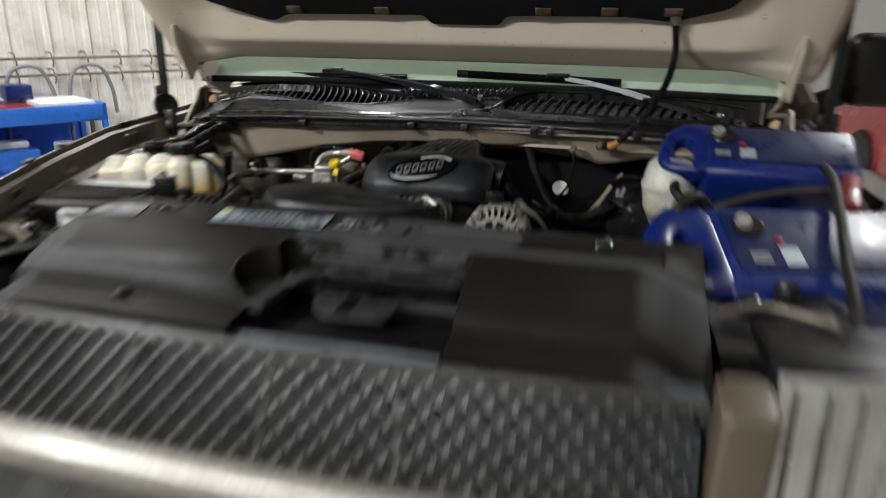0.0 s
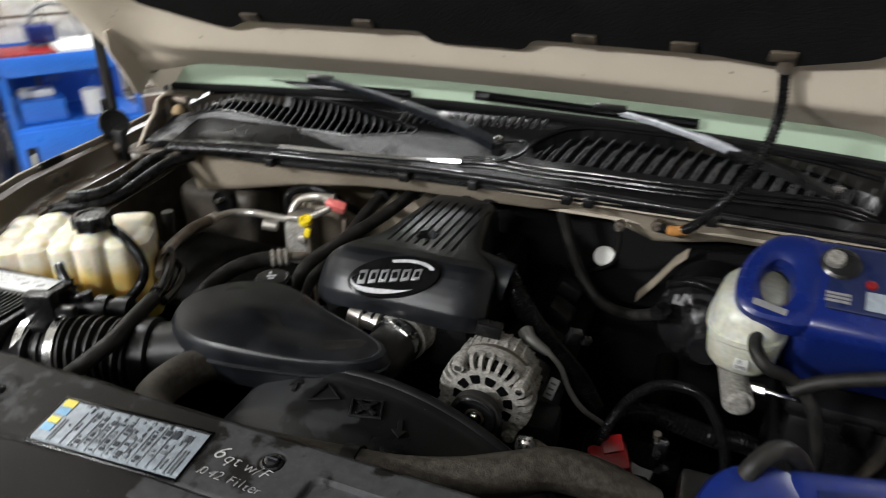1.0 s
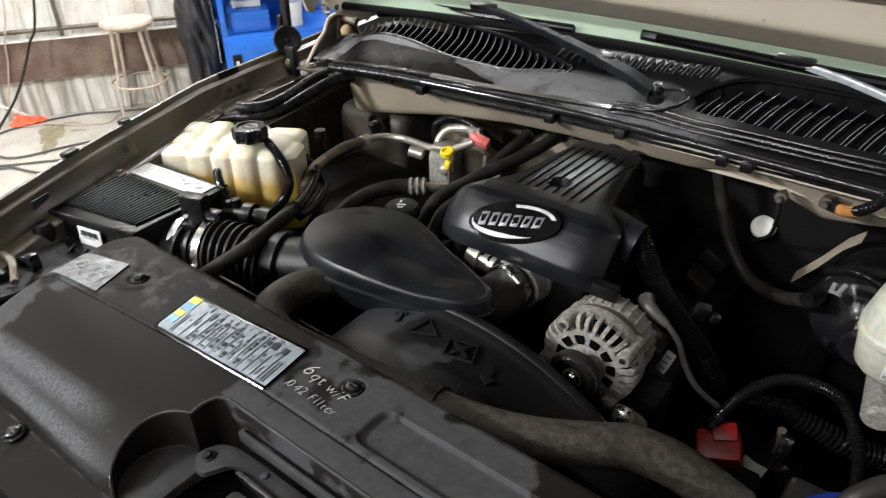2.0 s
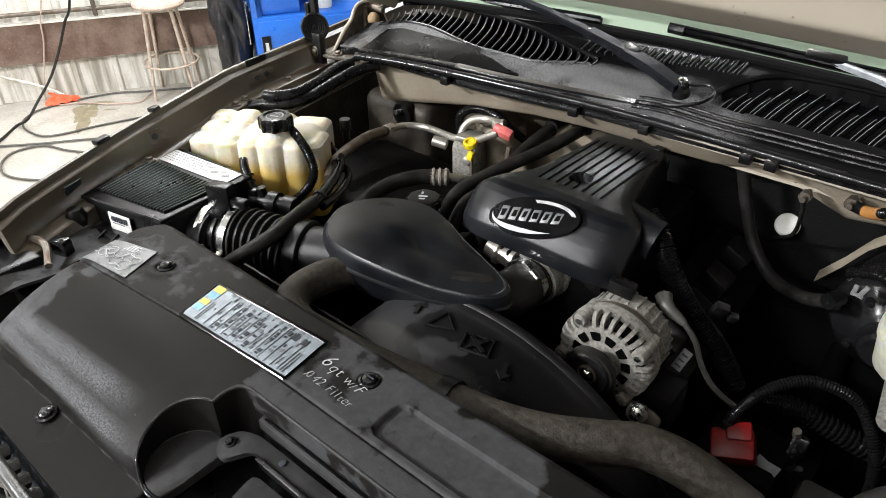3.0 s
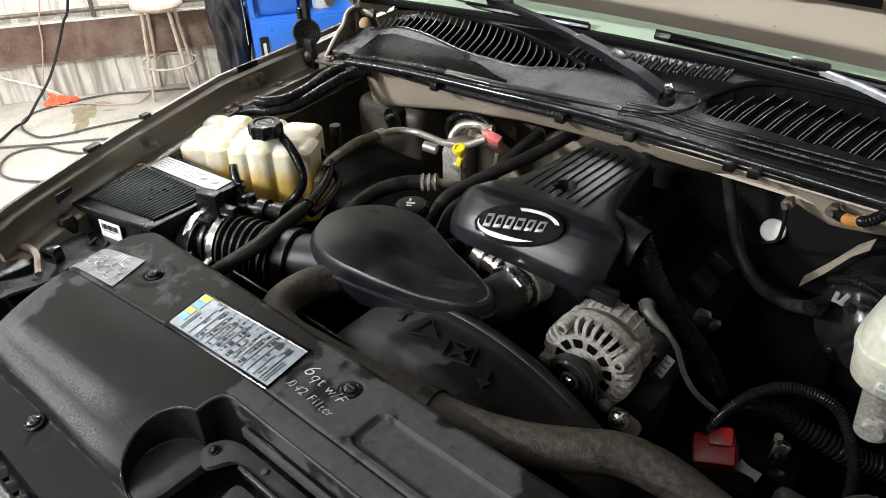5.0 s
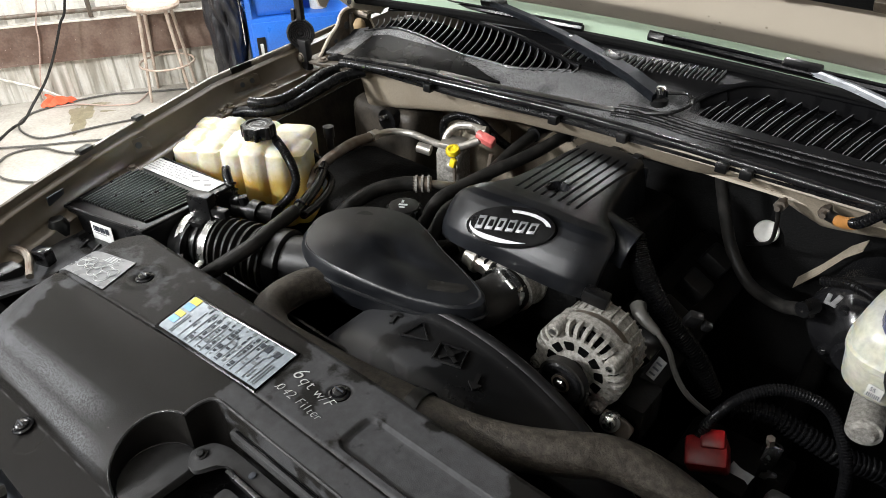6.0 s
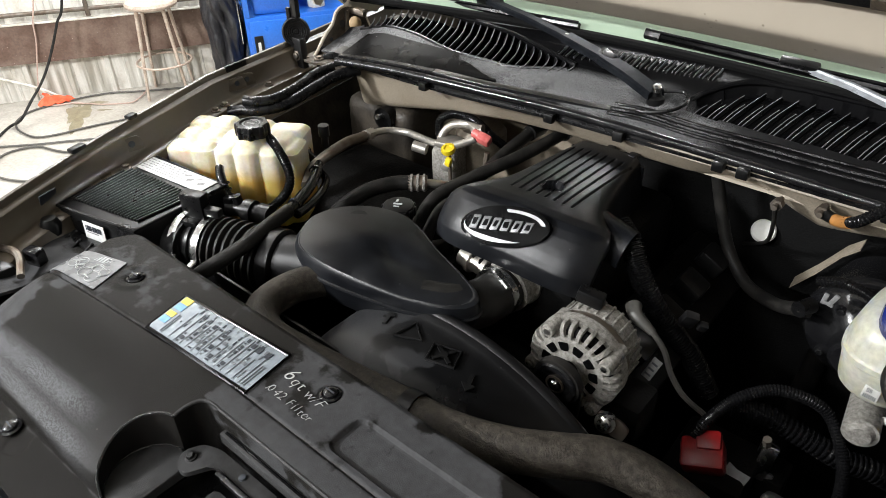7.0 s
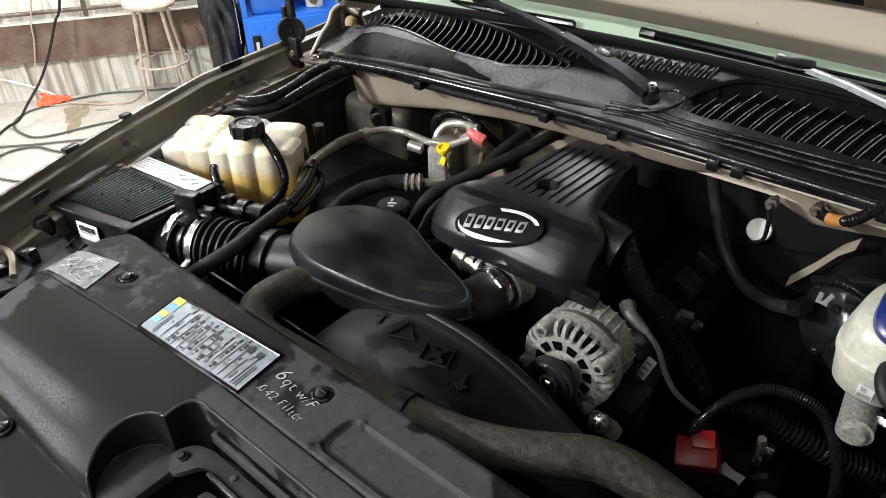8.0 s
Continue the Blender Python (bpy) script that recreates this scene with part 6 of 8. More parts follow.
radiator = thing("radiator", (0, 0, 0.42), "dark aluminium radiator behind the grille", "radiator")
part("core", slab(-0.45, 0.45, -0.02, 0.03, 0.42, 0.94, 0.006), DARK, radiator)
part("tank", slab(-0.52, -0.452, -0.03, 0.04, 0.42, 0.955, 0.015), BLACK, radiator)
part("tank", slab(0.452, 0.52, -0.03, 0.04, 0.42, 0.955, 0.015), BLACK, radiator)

# ---- fan shroud ----
shroud = thing("fan_shroud", (0.03, 0.1, 0.65), "black plastic fan shroud with moulded warning signs", "fan shroud")
SH_X, SH_Z, SH_R = 0.02, 0.60, 0.372


def shroud_place(a, y, lift=0.0):
    """a: degrees round the fan from the top."""
    r = SH_R + lift
    return Vector((SH_X + r * math.sin(radians(a)), y, SH_Z + r * math.cos(radians(a))))


def shroud_shape(u, v):
    a = -75 + 150 * u
    y = 0.010 + 0.175 * v
    lift = -0.035 * ease(0.45, 0.0, v) * 1.0 + 0.006 * ease(0.84, 0.92, v) - 0.055 * ease(-20, -45, a)
    return tuple(shroud_place(a, y, lift))


part("shell", sheet(shroud_shape, 70, 24, -0.004), SHROUD, shroud)
part("rear_rim", tube([shroud_place(-24 + 5 * k, 0.180, 0.003) for k in range(20)], 0.011, 10, 0.02), SHROUD, shroud)
part("front_panel", sheet(lambda u, v: (-0.44 + 0.88 * u, 0.034 + 0.02 * v, 0.45 + 0.50 * v), 20, 8, 0.004), BLACK, shroud)


def on_shroud(a, y):
    n = shroud_place(a, y) - shroud_place(a, y, -0.1)
    return frame_on(shroud_place(a, y, -0.035 * ease(0.45, 0.0, (y - 0.01) / 0.175) + 0.0060), (1, 0.35, 0), n)


def tri_sign(m, s):
    return tube([m @ Vector(p) for p in ((-s, -s * 0.6, 0), (s, -s * 0.6, 0), (0, s, 0), (-s, -s * 0.6, 0))], 0.0022, 6, curved=False)


part("warning_sign", tri_sign(on_shroud(-4, 0.128), 0.021), BLACK, shroud)
m = on_shroud(6, 0.122)
part("warning_sign", tube([m @ Vector(p) for p in ((-0.02, -0.016, 0), (0.02, -0.016, 0), (0.02, 0.016, 0), (-0.02, 0.016, 0), (-0.02, -0.016, 0))], 0.0022, 6, curved=False), BLACK, shroud)
part("fan_mark", lathe([(0, 0), (0.006, 0), (0.006, 0.003), (0, 0.003)], 10, m), BLACK, shroud)
for k in range(4):
    part("fan_mark", box((0.016, 0.005, 0.003), m @ pose(0, 0, 0.001, 0, 0, 45 + 90 * k) @ pose(0.009, 0, 0)), BLACK, shroud)
for a, y, turn in ((-12, 0.135, 0), (14, 0.112, 180)):
    m = on_shroud(a, y) @ pose(0, 0, 0, 0, 0, turn)
    part("arrow_mark", join(box((0.006, 0.018, 0.003), m @ pose(0, -0.004, 0)), prism([(-0.01, 0.004), (0.01, 0.004), (0, 0.016)], -0.0015, 0.0015, m)), BLACK, shroud)

# ---- engine cover ----
ec = thing("engine_cover", (0.02, 0.46, 0.97), "matt black plastic engine cover with grooves and a chrome-rimmed oval badge", "engine cover")


def ec_front(x):
    return 0.3235 + 0.030 * (abs(x + 0.003) / 0.150) ** 6


def ec_left(y):
    return lerp_at([(0.296, -0.156), (0.34, -0.148), (0.38, -0.126), (0.44, -0.102), (0.66, -0.078)], y)


def ec_right(y):
    return lerp_at([(0.296, 0.146), (0.36, 0.145), (0.40, 0.133), (0.44, 0.119), (0.50, 0.105), (0.60, 0.084), (0.66, 0.076)], y)


def ec_height(x, y, s, t):
    nose = lerp_at([(0, 0.986), (0.0015, 1.000), (0.004, 1.012), (0.010, 1.022), (0.018, 1.033), (0.026, 1.042), (0.038, 1.054), (0.050, 1.0625), (0.062, 1.0670), (0.08, 1.0690), (0.14, 1.068), (0.38, 1.060)], t)
    z = nose - 0.006 * s * s - (0.014 + 0.076 * ease(0.08, 0.18, t)) * abs(s) ** 12
    if 0.425 < y < 0.628 and abs(x - 0.006) < 0.065:
        k = ((x - 0.006 + 0.065) / 0.01625) % 1
        z -= 0.0035 * ease(0.14, 0.07, abs(k - 0.5)) * ease(0.425, 0.430, y) * ease(0.628, 0.622, y)
    z -= 0.014 * ease(0.0195, 0.0175, math.hypot(x - 0.004, y - 0.466))
    return z


def ec_shape(u, v):
    s = max(-1.0, min(1.0, (2 * u - 1) * 1.02))
    v = v ** 1.35
    y0 = 0.296 + 0.366 * v
    x = (ec_left(y0) + ec_right(y0)) / 2 + s * (ec_right(y0) - ec_left(y0)) / 2
    f = ec_front(x)
    y = f + (0.662 - f) * v
    z = ec_height(x, y, s, y - f)
    if abs((2 * u - 1) * 1.02) > 1:
        z -= 0.010 + 0.02 * ease(0.10, 0.20, y - f)
    return (x, y, z)


part("shell", sheet(ec_shape, 250, 170, 0.003), COVER, ec)
part("hole_bolt", lathe([(0, 0), (0.006, 0), (0.006, 0.003), (0, 0.004)], 6, pose(0.004, 0.466, 1.050)), RUSTY, ec)
part("rear_skirt", slab(-0.075, 0.072, 0.657, 0.661, 0.96, 1.045), COVER, ec)
BADGE = frame_on((-0.006, 0.347, 1.0445), (1, 0.26, 0.16), (0.0, -0.74, 0.67))


def oval(a, b, z0, z1, m, inner=0.0, seg=48):
    bm = bmesh.new()
    ring = [(math.cos(2 * math.pi * k / seg), math.sin(2 * math.pi * k / seg)) for k in range(seg)]
    if not inner:
        return prism([(a * x, b * y) for x, y in ring], z0, z1, m, 0.0008)
    loops = [[bm.verts.new((x * a * s, y * b * (1 - (1 - s) * a / b), z)) for x, y in ring] for s, z in ((1, z0), (1, z1), (inner, z1), (inner, z0))]
    for p, q in zip(loops, loops[1:] + loops[:1]):
        for k in range(seg):
            j = (k + 1) % seg
            bm.faces.new((p[k], p[j], q[j], q[k]))
    return grow(bm, m)


badge = part("badge", oval(0.077, 0.033, -0.016, 0.003, BADGE), BADGEBLACK, ec, "glossy black oval badge with a silver rim")
upper = [(0.070 * math.cos(a), 0.0272 * math.sin(a)) for a in [math.pi * (0.04 + 0.46 * k / 20) for k in range(21)]]
upper += [(0.064 * math.cos(a) - 0.001, 0.0225 * math.sin(a)) for a in [math.pi * (0.48 - 0.42 * k / 20) for k in range(21)]]
part("crescent", prism(upper, 0.002, 0.0044, BADGE), SILVER, badge, "thin silver crescent")
lower = []
for k in range(25):
    a = math.pi * (0.93 + 0.72 * k / 24)
    lower.append((0.0705 * math.cos(a), 0.0272 * math.sin(a)))
for k in range(25):
    a, f = math.pi * (1.65 - 0.72 * k / 24), math.sin(math.pi * k / 24)
    lower.append((0.0705 * math.cos(a) * (1 - 0.10 * f), 0.0272 * math.sin(a) * (1 - 0.32 * f)))
part("crescent", prism(lower, 0.002, 0.0046, BADGE), SILVER, badge, "bright silver crescent")
for k in range(6):
    h = 0.0112 - 0.0005 * k
    x, y = -0.050 + 0.0182 * k, 0.004 - 0.0010 * k
    block = part("badge_bar", prism([(x - 0.0105, y - h), (x + 0.0035, y - h), (x + 0.0105, y + h), (x - 0.0035, y + h)], 0.0025, 0.0056, BADGE, 0.0006), PEWTER, badge, "raised grey block of the badge")
    part("badge_core", prism([(x - 0.0052, y - h * 0.45), (x + 0.0006 + 0.003 * (k % 2), y - h * 0.45), (x + 0.0052, y + h * 0.55), (x - 0.0004 - 0.003 * (k % 3 == 0), y + h * 0.55)], 0.003, 0.0060, BADGE), BADGEBLACK, block)
part("spout", sheet(lambda u, v: tuple(Vector((0.098 + 0.056 * v, 0.458 - 0.010 * v, 1.020 - 0.008 * v)) + Vector((0.010 * math.sin(math.pi * u) * v, (0.036 - 0.002 * v) * math.cos(math.pi * (1.25 * u - 0.125)), (0.038 - 0.002 * v) * math.sin(math.pi * (1.25 * u - 0.125))))), 20, 8, 0.004), COVER, ec, "half-round cable outlet")
for x in (0.0, 0.045):
    part("tab", box((0.016, 0.02, 0.012), pose(x, 0.665, 1.055), 0.003), COVER, ec)

# ---- air resonator ----
resonator = thing("air_resonator", (-0.13, 0.2, 0.93), "smooth dusty black plastic air resonator box", "resonator")
RES_OUT = [(-0.304, 0.172), (-0.322, 0.215), (-0.312, 0.262), (-0.270, 0.308), (-0.205, 0.328), (-0.145, 0.312), (-0.085, 0.285), (-0.022, 0.262), (0.030, 0.238), (0.042, 0.214), (0.022, 0.186), (-0.040, 0.160), (-0.115, 0.143), (-0.200, 0.132), (-0.268, 0.140)]


def res_line():
    p = smooth_line([(x, y, 0) for x, y in RES_OUT + RES_OUT[:1]], 0.012)[:-1]
    return [(v.x, v.y) for v in p]


def dome(outline, levels, mat, parent, name, label=""):
    """Rings of one outline, shrunk and lifted level by level: (scale, z)."""
    bm = bmesh.new()
    cx, cy = sum(p[0] for p in outline) / len(outline), sum(p[1] for p in outline) / len(outline)
    rings = [[bm.verts.new((cx + (x - cx) * s, cy + (y - cy) * s, z + 0.05 * (tilt if tilt else 0) * (x - cx))) for x, y in outline] for s, z, tilt in levels]
    for a, b in zip(rings, rings[1:]):
        for k in range(len(a)):
            j = (k + 1) % len(a)
            bm.faces.new((a[k], a[j], b[j], b[k]))
    bm.faces.new(rings[0][::-1])
    bm.faces.new(rings[-1])
    return part(name, bm, mat, parent, label)


dome(res_line(), [(0.93, 0.935, 0), (0.975, 0.950, 0), (0.992, 0.960, 0), (1.005, 0.972, 0), (1.002, 0.986, 0), (0.990, 0.9955, -0.1), (0.960, 1.000, -0.3), (0.945, 1.0015, -0.5), (0.935, 1.0010, -0.6), (0.925, 1.0020, -0.7), (0.6, 1.0065, -1.0), (0.3, 1.008, -1.1), (0.12, 1.008, -1.1)], COVER, resonator, "shell")
part("rim_bead", tube([(x, y, 0.974) for x, y in res_line() + res_line()[:1]], 0.004, 8, curved=False), COVER, resonator)
part("oval_mark", lathe([(0.016, 0.0), (0.016, 0.0012), (0.0, 0.0016)], 24, pose(-0.248, 0.262, 1.0105)), COVER, resonator)
tab = part("mount_tab", prism(rounded([Vector(q) for q in ((-0.275, 0.185), (-0.300, 0.186), (-0.334, 0.150), (-0.330, 0.136), (-0.312, 0.138), (-0.278, 0.160))], 0.006, 3), 0.972, 0.985, Matrix(), 0.003), COVER, resonator)
part("eyelet", lathe([(0.005, 0), (0.009, 0), (0.009, 0.002), (0.005, 0.002)], 20, pose(-0.316, 0.150, 0.985)), BLACK, tab)
bolt((-0.316, 0.150, 0.9855), (0, 0, 1), 0.0045, 0.004, parent=resonator)
part("throttle_duct", tube([(-0.05, 0.20, 0.962), (-0.01, 0.225, 0.960), (0.012, 0.265, 0.953), (0.014, 0.34, 0.945)], 0.038, 18, 0.01), RUBBER, resonator)
part("inlet", tube([(-0.35, 0.135, 0.945), (-0.30, 0.155, 0.95), (-0.24, 0.18, 0.955)], 0.046, 20, 0.01), BLACK, resonator)

throttle = thing("throttle_body", (0.0, 0.33, 0.90), "silver throttle body with clamp and connector under the engine cover", "throttle body")
part("body", lathe([(0.03, 0), (0.048, 0), (0.048, 0.03), (0.044, 0.035), (0.044, 0.06), (0, 0.06)], 28, pose(0.014, 0.385, 0.948, 90, 0, 0)), CAST, throttle)
part("clamp", lathe([(0.038, 0), (0.0415, 0), (0.0415, 0.012), (0.038, 0.012)], 28, pose(0.013, 0.312, 0.949, 86, 0, -3)), STEEL, throttle, "bright steel hose clamp")
part("clamp_screw", join(rod((0.012, 0.300, 0.993), (0.044, 0.292, 0.980), 0.006, 10), box((0.018, 0.012, 0.012), pose(0.022, 0.298, 0.990, 0, 20, -10), 0.002)), STEEL, throttle)
part("sensor", box((0.075, 0.03, 0.02), pose(-0.030, 0.335, 0.968, 0, 10, -14), 0.006), CAST, throttle)
part("neck", lathe([(0, 0), (0.017, 0), (0.017, 0.016), (0.021, 0.017), (0.021, 0.024), (0.016, 0.026), (0.016, 0.046), (0.020, 0.048), (0.020, 0.056), (0, 0.056)], 24, frame_on((-0.078, 0.334, 0.966), (0, 0, 1), (0.068, -0.004, -0.004))), ALU, throttle, "bright ribbed metal neck")
part("plate", box((0.030, 0.006, 0.016), pose(0.030, 0.322, 0.966, 0, 18, -8), 0.002), CAST, throttle)
for k in range(3):
    part("sensor_rib", box((0.004, 0.032, 0.033), pose(-0.048 + 0.016 * k, 0.340 - 0.004 * k, 0.969 - 0.002 * k, 0, 10, -14), 0.001), BLACK, throttle)

# ---- alternator ----
alt = thing("alternator", (0.187, 0.30, 0.84), "cast aluminium alternator with cooling slots and a black pulley", "alternator")
AX, AZ, SC = 0.176, 0.917, 0.94


def alt_m(y):
    """Local z runs back along the shaft."""
    return Matrix(((SC, 0, 0, AX), (0, 0, 0.72, y), (0, SC, 0, AZ), (0, 0, 0, 1)))


part("rear_shell", lathe([(0, 0.075), (0.062, 0.075), (0.069, 0.080), (0.070, 0.10), (0.068, 0.128), (0.056, 0.140), (0, 0.142)], 40, alt_m(0.262)), CAST, alt)
part("stator", lathe([(0.066, 0.052), (0.0705, 0.052), (0.0705, 0.076), (0.066, 0.076)], 40, alt_m(0.262)), RUSTY, alt)
part("rotor", lathe([(0, 0.02), (0.055, 0.02), (0.064, 0.03), (0.064, 0.07), (0, 0.07)], 30, alt_m(0.262)), DARK, alt)
part("front_ring", lathe([(0.068, 0.030), (0.0765, 0.030), (0.0775, 0.034), (0.0775, 0.054), (0.068, 0.054), (0.068, 0.030)], 44, alt_m(0.262)), CAST, alt)
part("front_hub", lathe([(0.016, 0.0), (0.030, 0.0), (0.034, 0.004), (0.036, 0.012), (0.016, 0.012), (0.016, 0.0)], 32, alt_m(0.262)), CAST, alt)


def alt_rib(k, n=30):
    a = 2 * math.pi * k / n
    outer = [(0.068, 0.0015), (0.0760, 0.010), (0.0775, 0.016), (0.0775, 0.034), (0.071, 0.034), (0.066, 0.012), (0.050, 0.006), (0.050, 0.0005)]
    bm = bmesh.new()
    w = 0.0031
    lo = [bm.verts.new((r, -w, z)) for r, z in outer]
    hi = [bm.verts.new((r, w, z)) for r, z in outer]
    bm.faces.new(lo[::-1])
    bm.faces.new(hi)
    for i in range(len(lo)):
        j = (i + 1) % len(lo)
        bm.faces.new((lo[i], lo[j], hi[j], hi[i]))
    return part("cooling_rib", grow(bm, alt_m(0.262) @ pose(0, 0, 0, 0, 0, math.degrees(a))), CAST, alt)


for k in range(30):
    alt_rib(k)
part("front_plate", lathe([(0.026, 0.003), (0.034, 0.0005), (0.052, -0.0005), (0.0575, 0.002), (0.0575, 0.010), (0.026, 0.010), (0.026, 0.003)], 44, alt_m(0.262)), CAST, alt)
for k in range(11):
    a = 2 * math.pi * (k + 0.3) / 11
    part("inner_window", prism(rounded([Vector(p) for p in ((-0.0075, -0.0065), (0.0075, -0.0092), (0.0075, 0.0092), (-0.0075, 0.0065))], 0.003, 3), -0.001, 0.001, alt_m(0.262) @ pose(0.0415 * math.cos(a), 0.0415 * math.sin(a), -0.0006, 0, 0, math.degrees(a))), BADGEBLACK, alt)
for k in range(28):
    a = 2 * math.pi * k / 28
    m = alt_m(0.262) @ pose(0.068 * math.cos(a), 0.068 * math.sin(a), 0.105, 0, 0, math.degrees(a))
    part("rear_fin", box((0.008, 0.0046, 0.046), m, 0.0015), CAST, alt)
for a in (35, 125, 200, 310):
    x, z = 0.071 * math.cos(radians(a)), 0.071 * math.sin(radians(a))
    lug = part("lug", lathe([(0, 0.0), (0.0095, 0.0), (0.011, 0.004), (0.011, 0.07), (0, 0.07)], 16, alt_m(0.256) @ pose(x, z, 0)), CAST, alt)
    part("lug_bolt", lathe([(0, 0), (0.0055, 0), (0.0055, -0.003), (0, -0.003)], 6, alt_m(0.256) @ pose(x, z, 0)), STEEL, lug)
part("belt_wrap", lathe([(0.0275, 0.006), (0.0325, 0.006), (0.0325, 0.024), (0.0275, 0.024), (0.0275, 0.006)], 40, alt_m(0.222) @ Matrix.Diagonal((1.22, 1.22, 1, 1))), RUBBER, alt, "black ribbed drive belt")
for x0, x1, z1 in ((-0.0345, -0.11, 0.72), (0.0355, 0.018, 0.70)):
    part("belt_run", tube([(AX + x0, 0.2365, AZ), (AX + x1, 0.2365, z1)], 0.0085, 8, curved=False, flat=0.3), RUBBER, alt, "black ribbed drive belt")
part("pulley", lathe([(0, 0.0), (0.008, 0.0), (0.010, 0.003), (0.018, 0.004), (0.022, 0.001), (0.027, 0.0), (0.029, 0.004), (0.027, 0.007), (0.029, 0.010), (0.027, 0.013), (0.029, 0.016), (0.027, 0.019), (0.029, 0.022), (0.029, 0.030), (0, 0.030)], 36, alt_m(0.222) @ Matrix.Diagonal((1.22, 1.22, 1, 1))), GLOSS, alt, "black ribbed belt pulley")
part("shaft_nut", lathe([(0, -0.004), (0.006, -0.004), (0.0085, -0.001), (0.0085, 0.006), (0, 0.006)], 6, alt_m(0.222)), STEEL, alt)
part("shaft_ring", lathe([(0.012, 0.0022), (0.0155, 0.0022), (0.0155, 0.005), (0.012, 0.005)], 24, alt_m(0.221)), RUSTY, alt)
part("bracket", prism(rounded([(-0.012, -0.014), (0.034, -0.015), (0.037, 0.004), (0.022, 0.011), (-0.012, 0.011)], 0.005), -0.004, 0.003, frame_on((0.244, 0.255, 0.864), (1, 0.1, -0.1), (0.1, -0.85, 0.5)), 0.001), RUSTY, alt, "dull steel mounting bracket")
bolt((0.248, 0.248, 0.868), (0.1, -0.85, 0.5), 0.010, 0.010, mat=STEEL, parent=alt)
part("lower_ear", slab(0.17, 0.28, 0.29, 0.36, 0.80, 0.87, 0.01), DARK, alt)
part("plug", box((0.04, 0.022, 0.022), pose(0.160, 0.335, 0.996, 0, 8, 10), 0.004), BLACK, alt)
part("wire_boot", tube([(0.205, 0.385, 0.972), (0.217, 0.372, 0.967), (0.247, 0.370, 0.952)], lambda s: 0.013 - 0.13 * s, 10), FLOORHOSE, alt)
cable = thing("battery_cable", (0.26, 0.38, 0.9), "thin grey cable from the alternator with a paper tag", "cable")
part("cable", tube([(0.235, 0.370, 0.962), (0.247, 0.370, 0.952), (0.267, 0.375, 0.925), (0.282, 0.380, 0.885), (0.305, 0.390, 0.845), (0.342, 0.411, 0.806)], 0.0044, 8), FLOORHOSE, cable)
part("tag", box((0.016, 0.034, 0.002), frame_on((0.256, 0.372, 0.884), (1, 0, -0.3), (-0.1, -0.8, 0.6)), 0.0005), GREYTRIM, cable, "small barcode tag")
for k in range(3):
    part("tag_bar", box((0.010, 0.003, 0.001), frame_on((0.256, 0.372, 0.884), (1, 0, -0.3), (-0.1, -0.8, 0.6)) @ pose(0, -0.010 + 0.009 * k, 0.0018)), INK, cable)

# ---- coolant reservoir ----
tank = thing("coolant_reservoir", (-0.60, 0.28, 0.90), "cream plastic coolant reservoir with amber coolant in its lower part", "coolant tank")


TF = pose(-0.683, 0.190, 0, 0, 0, 31)
CELLS = [(-0.004 + 0.050 * i, 0.034 + 0.050 * j, 0.0275, 0.0275, 0.017, 1.029 + 0.003 * j + 0.003 * i) for i in range(2) for j in range(3)]
CELLS += [(0.100, 0.028, 0.026, 0.036, 0.022, 1.037), (0.146, 0.026, 0.030, 0.040, 0.026, 1.043), (0.190, 0.030, 0.026, 0.036, 0.020, 1.038), (0.222, 0.052, 0.020, 0.040, 0.018, 1.030),
          (0.112, 0.118, 0.040, 0.042, 0.018, 1.035), (0.186, 0.112, 0.042, 0.046, 0.020, 1.031), (0.146, 0.068, 0.078, 0.046, 0.028, 1.035)]


def cell_depth(u, v, c):
    """How far inside one moulded cell the place lies."""
    qx, qy = abs(u - c[0]) - c[2] + c[4], abs(v - c[1]) - c[3] + c[4]
    return c[4] - math.hypot(max(qx, 0), max(qy, 0)) - min(max(qx, qy), 0)


def tank_top(u, v):
    z = 0.0
    for c in CELLS:
        r = 0.021
        d = max(0.0, min(r, cell_depth(u, v, c) + 0.0015))
        z = max(z, c[5] - r + math.sqrt(max(0.0, r * r - (r - d) ** 2)))
    return z + 0.010 * ease(0.036, 0.022, math.hypot(u - 0.149, v - 0.038))


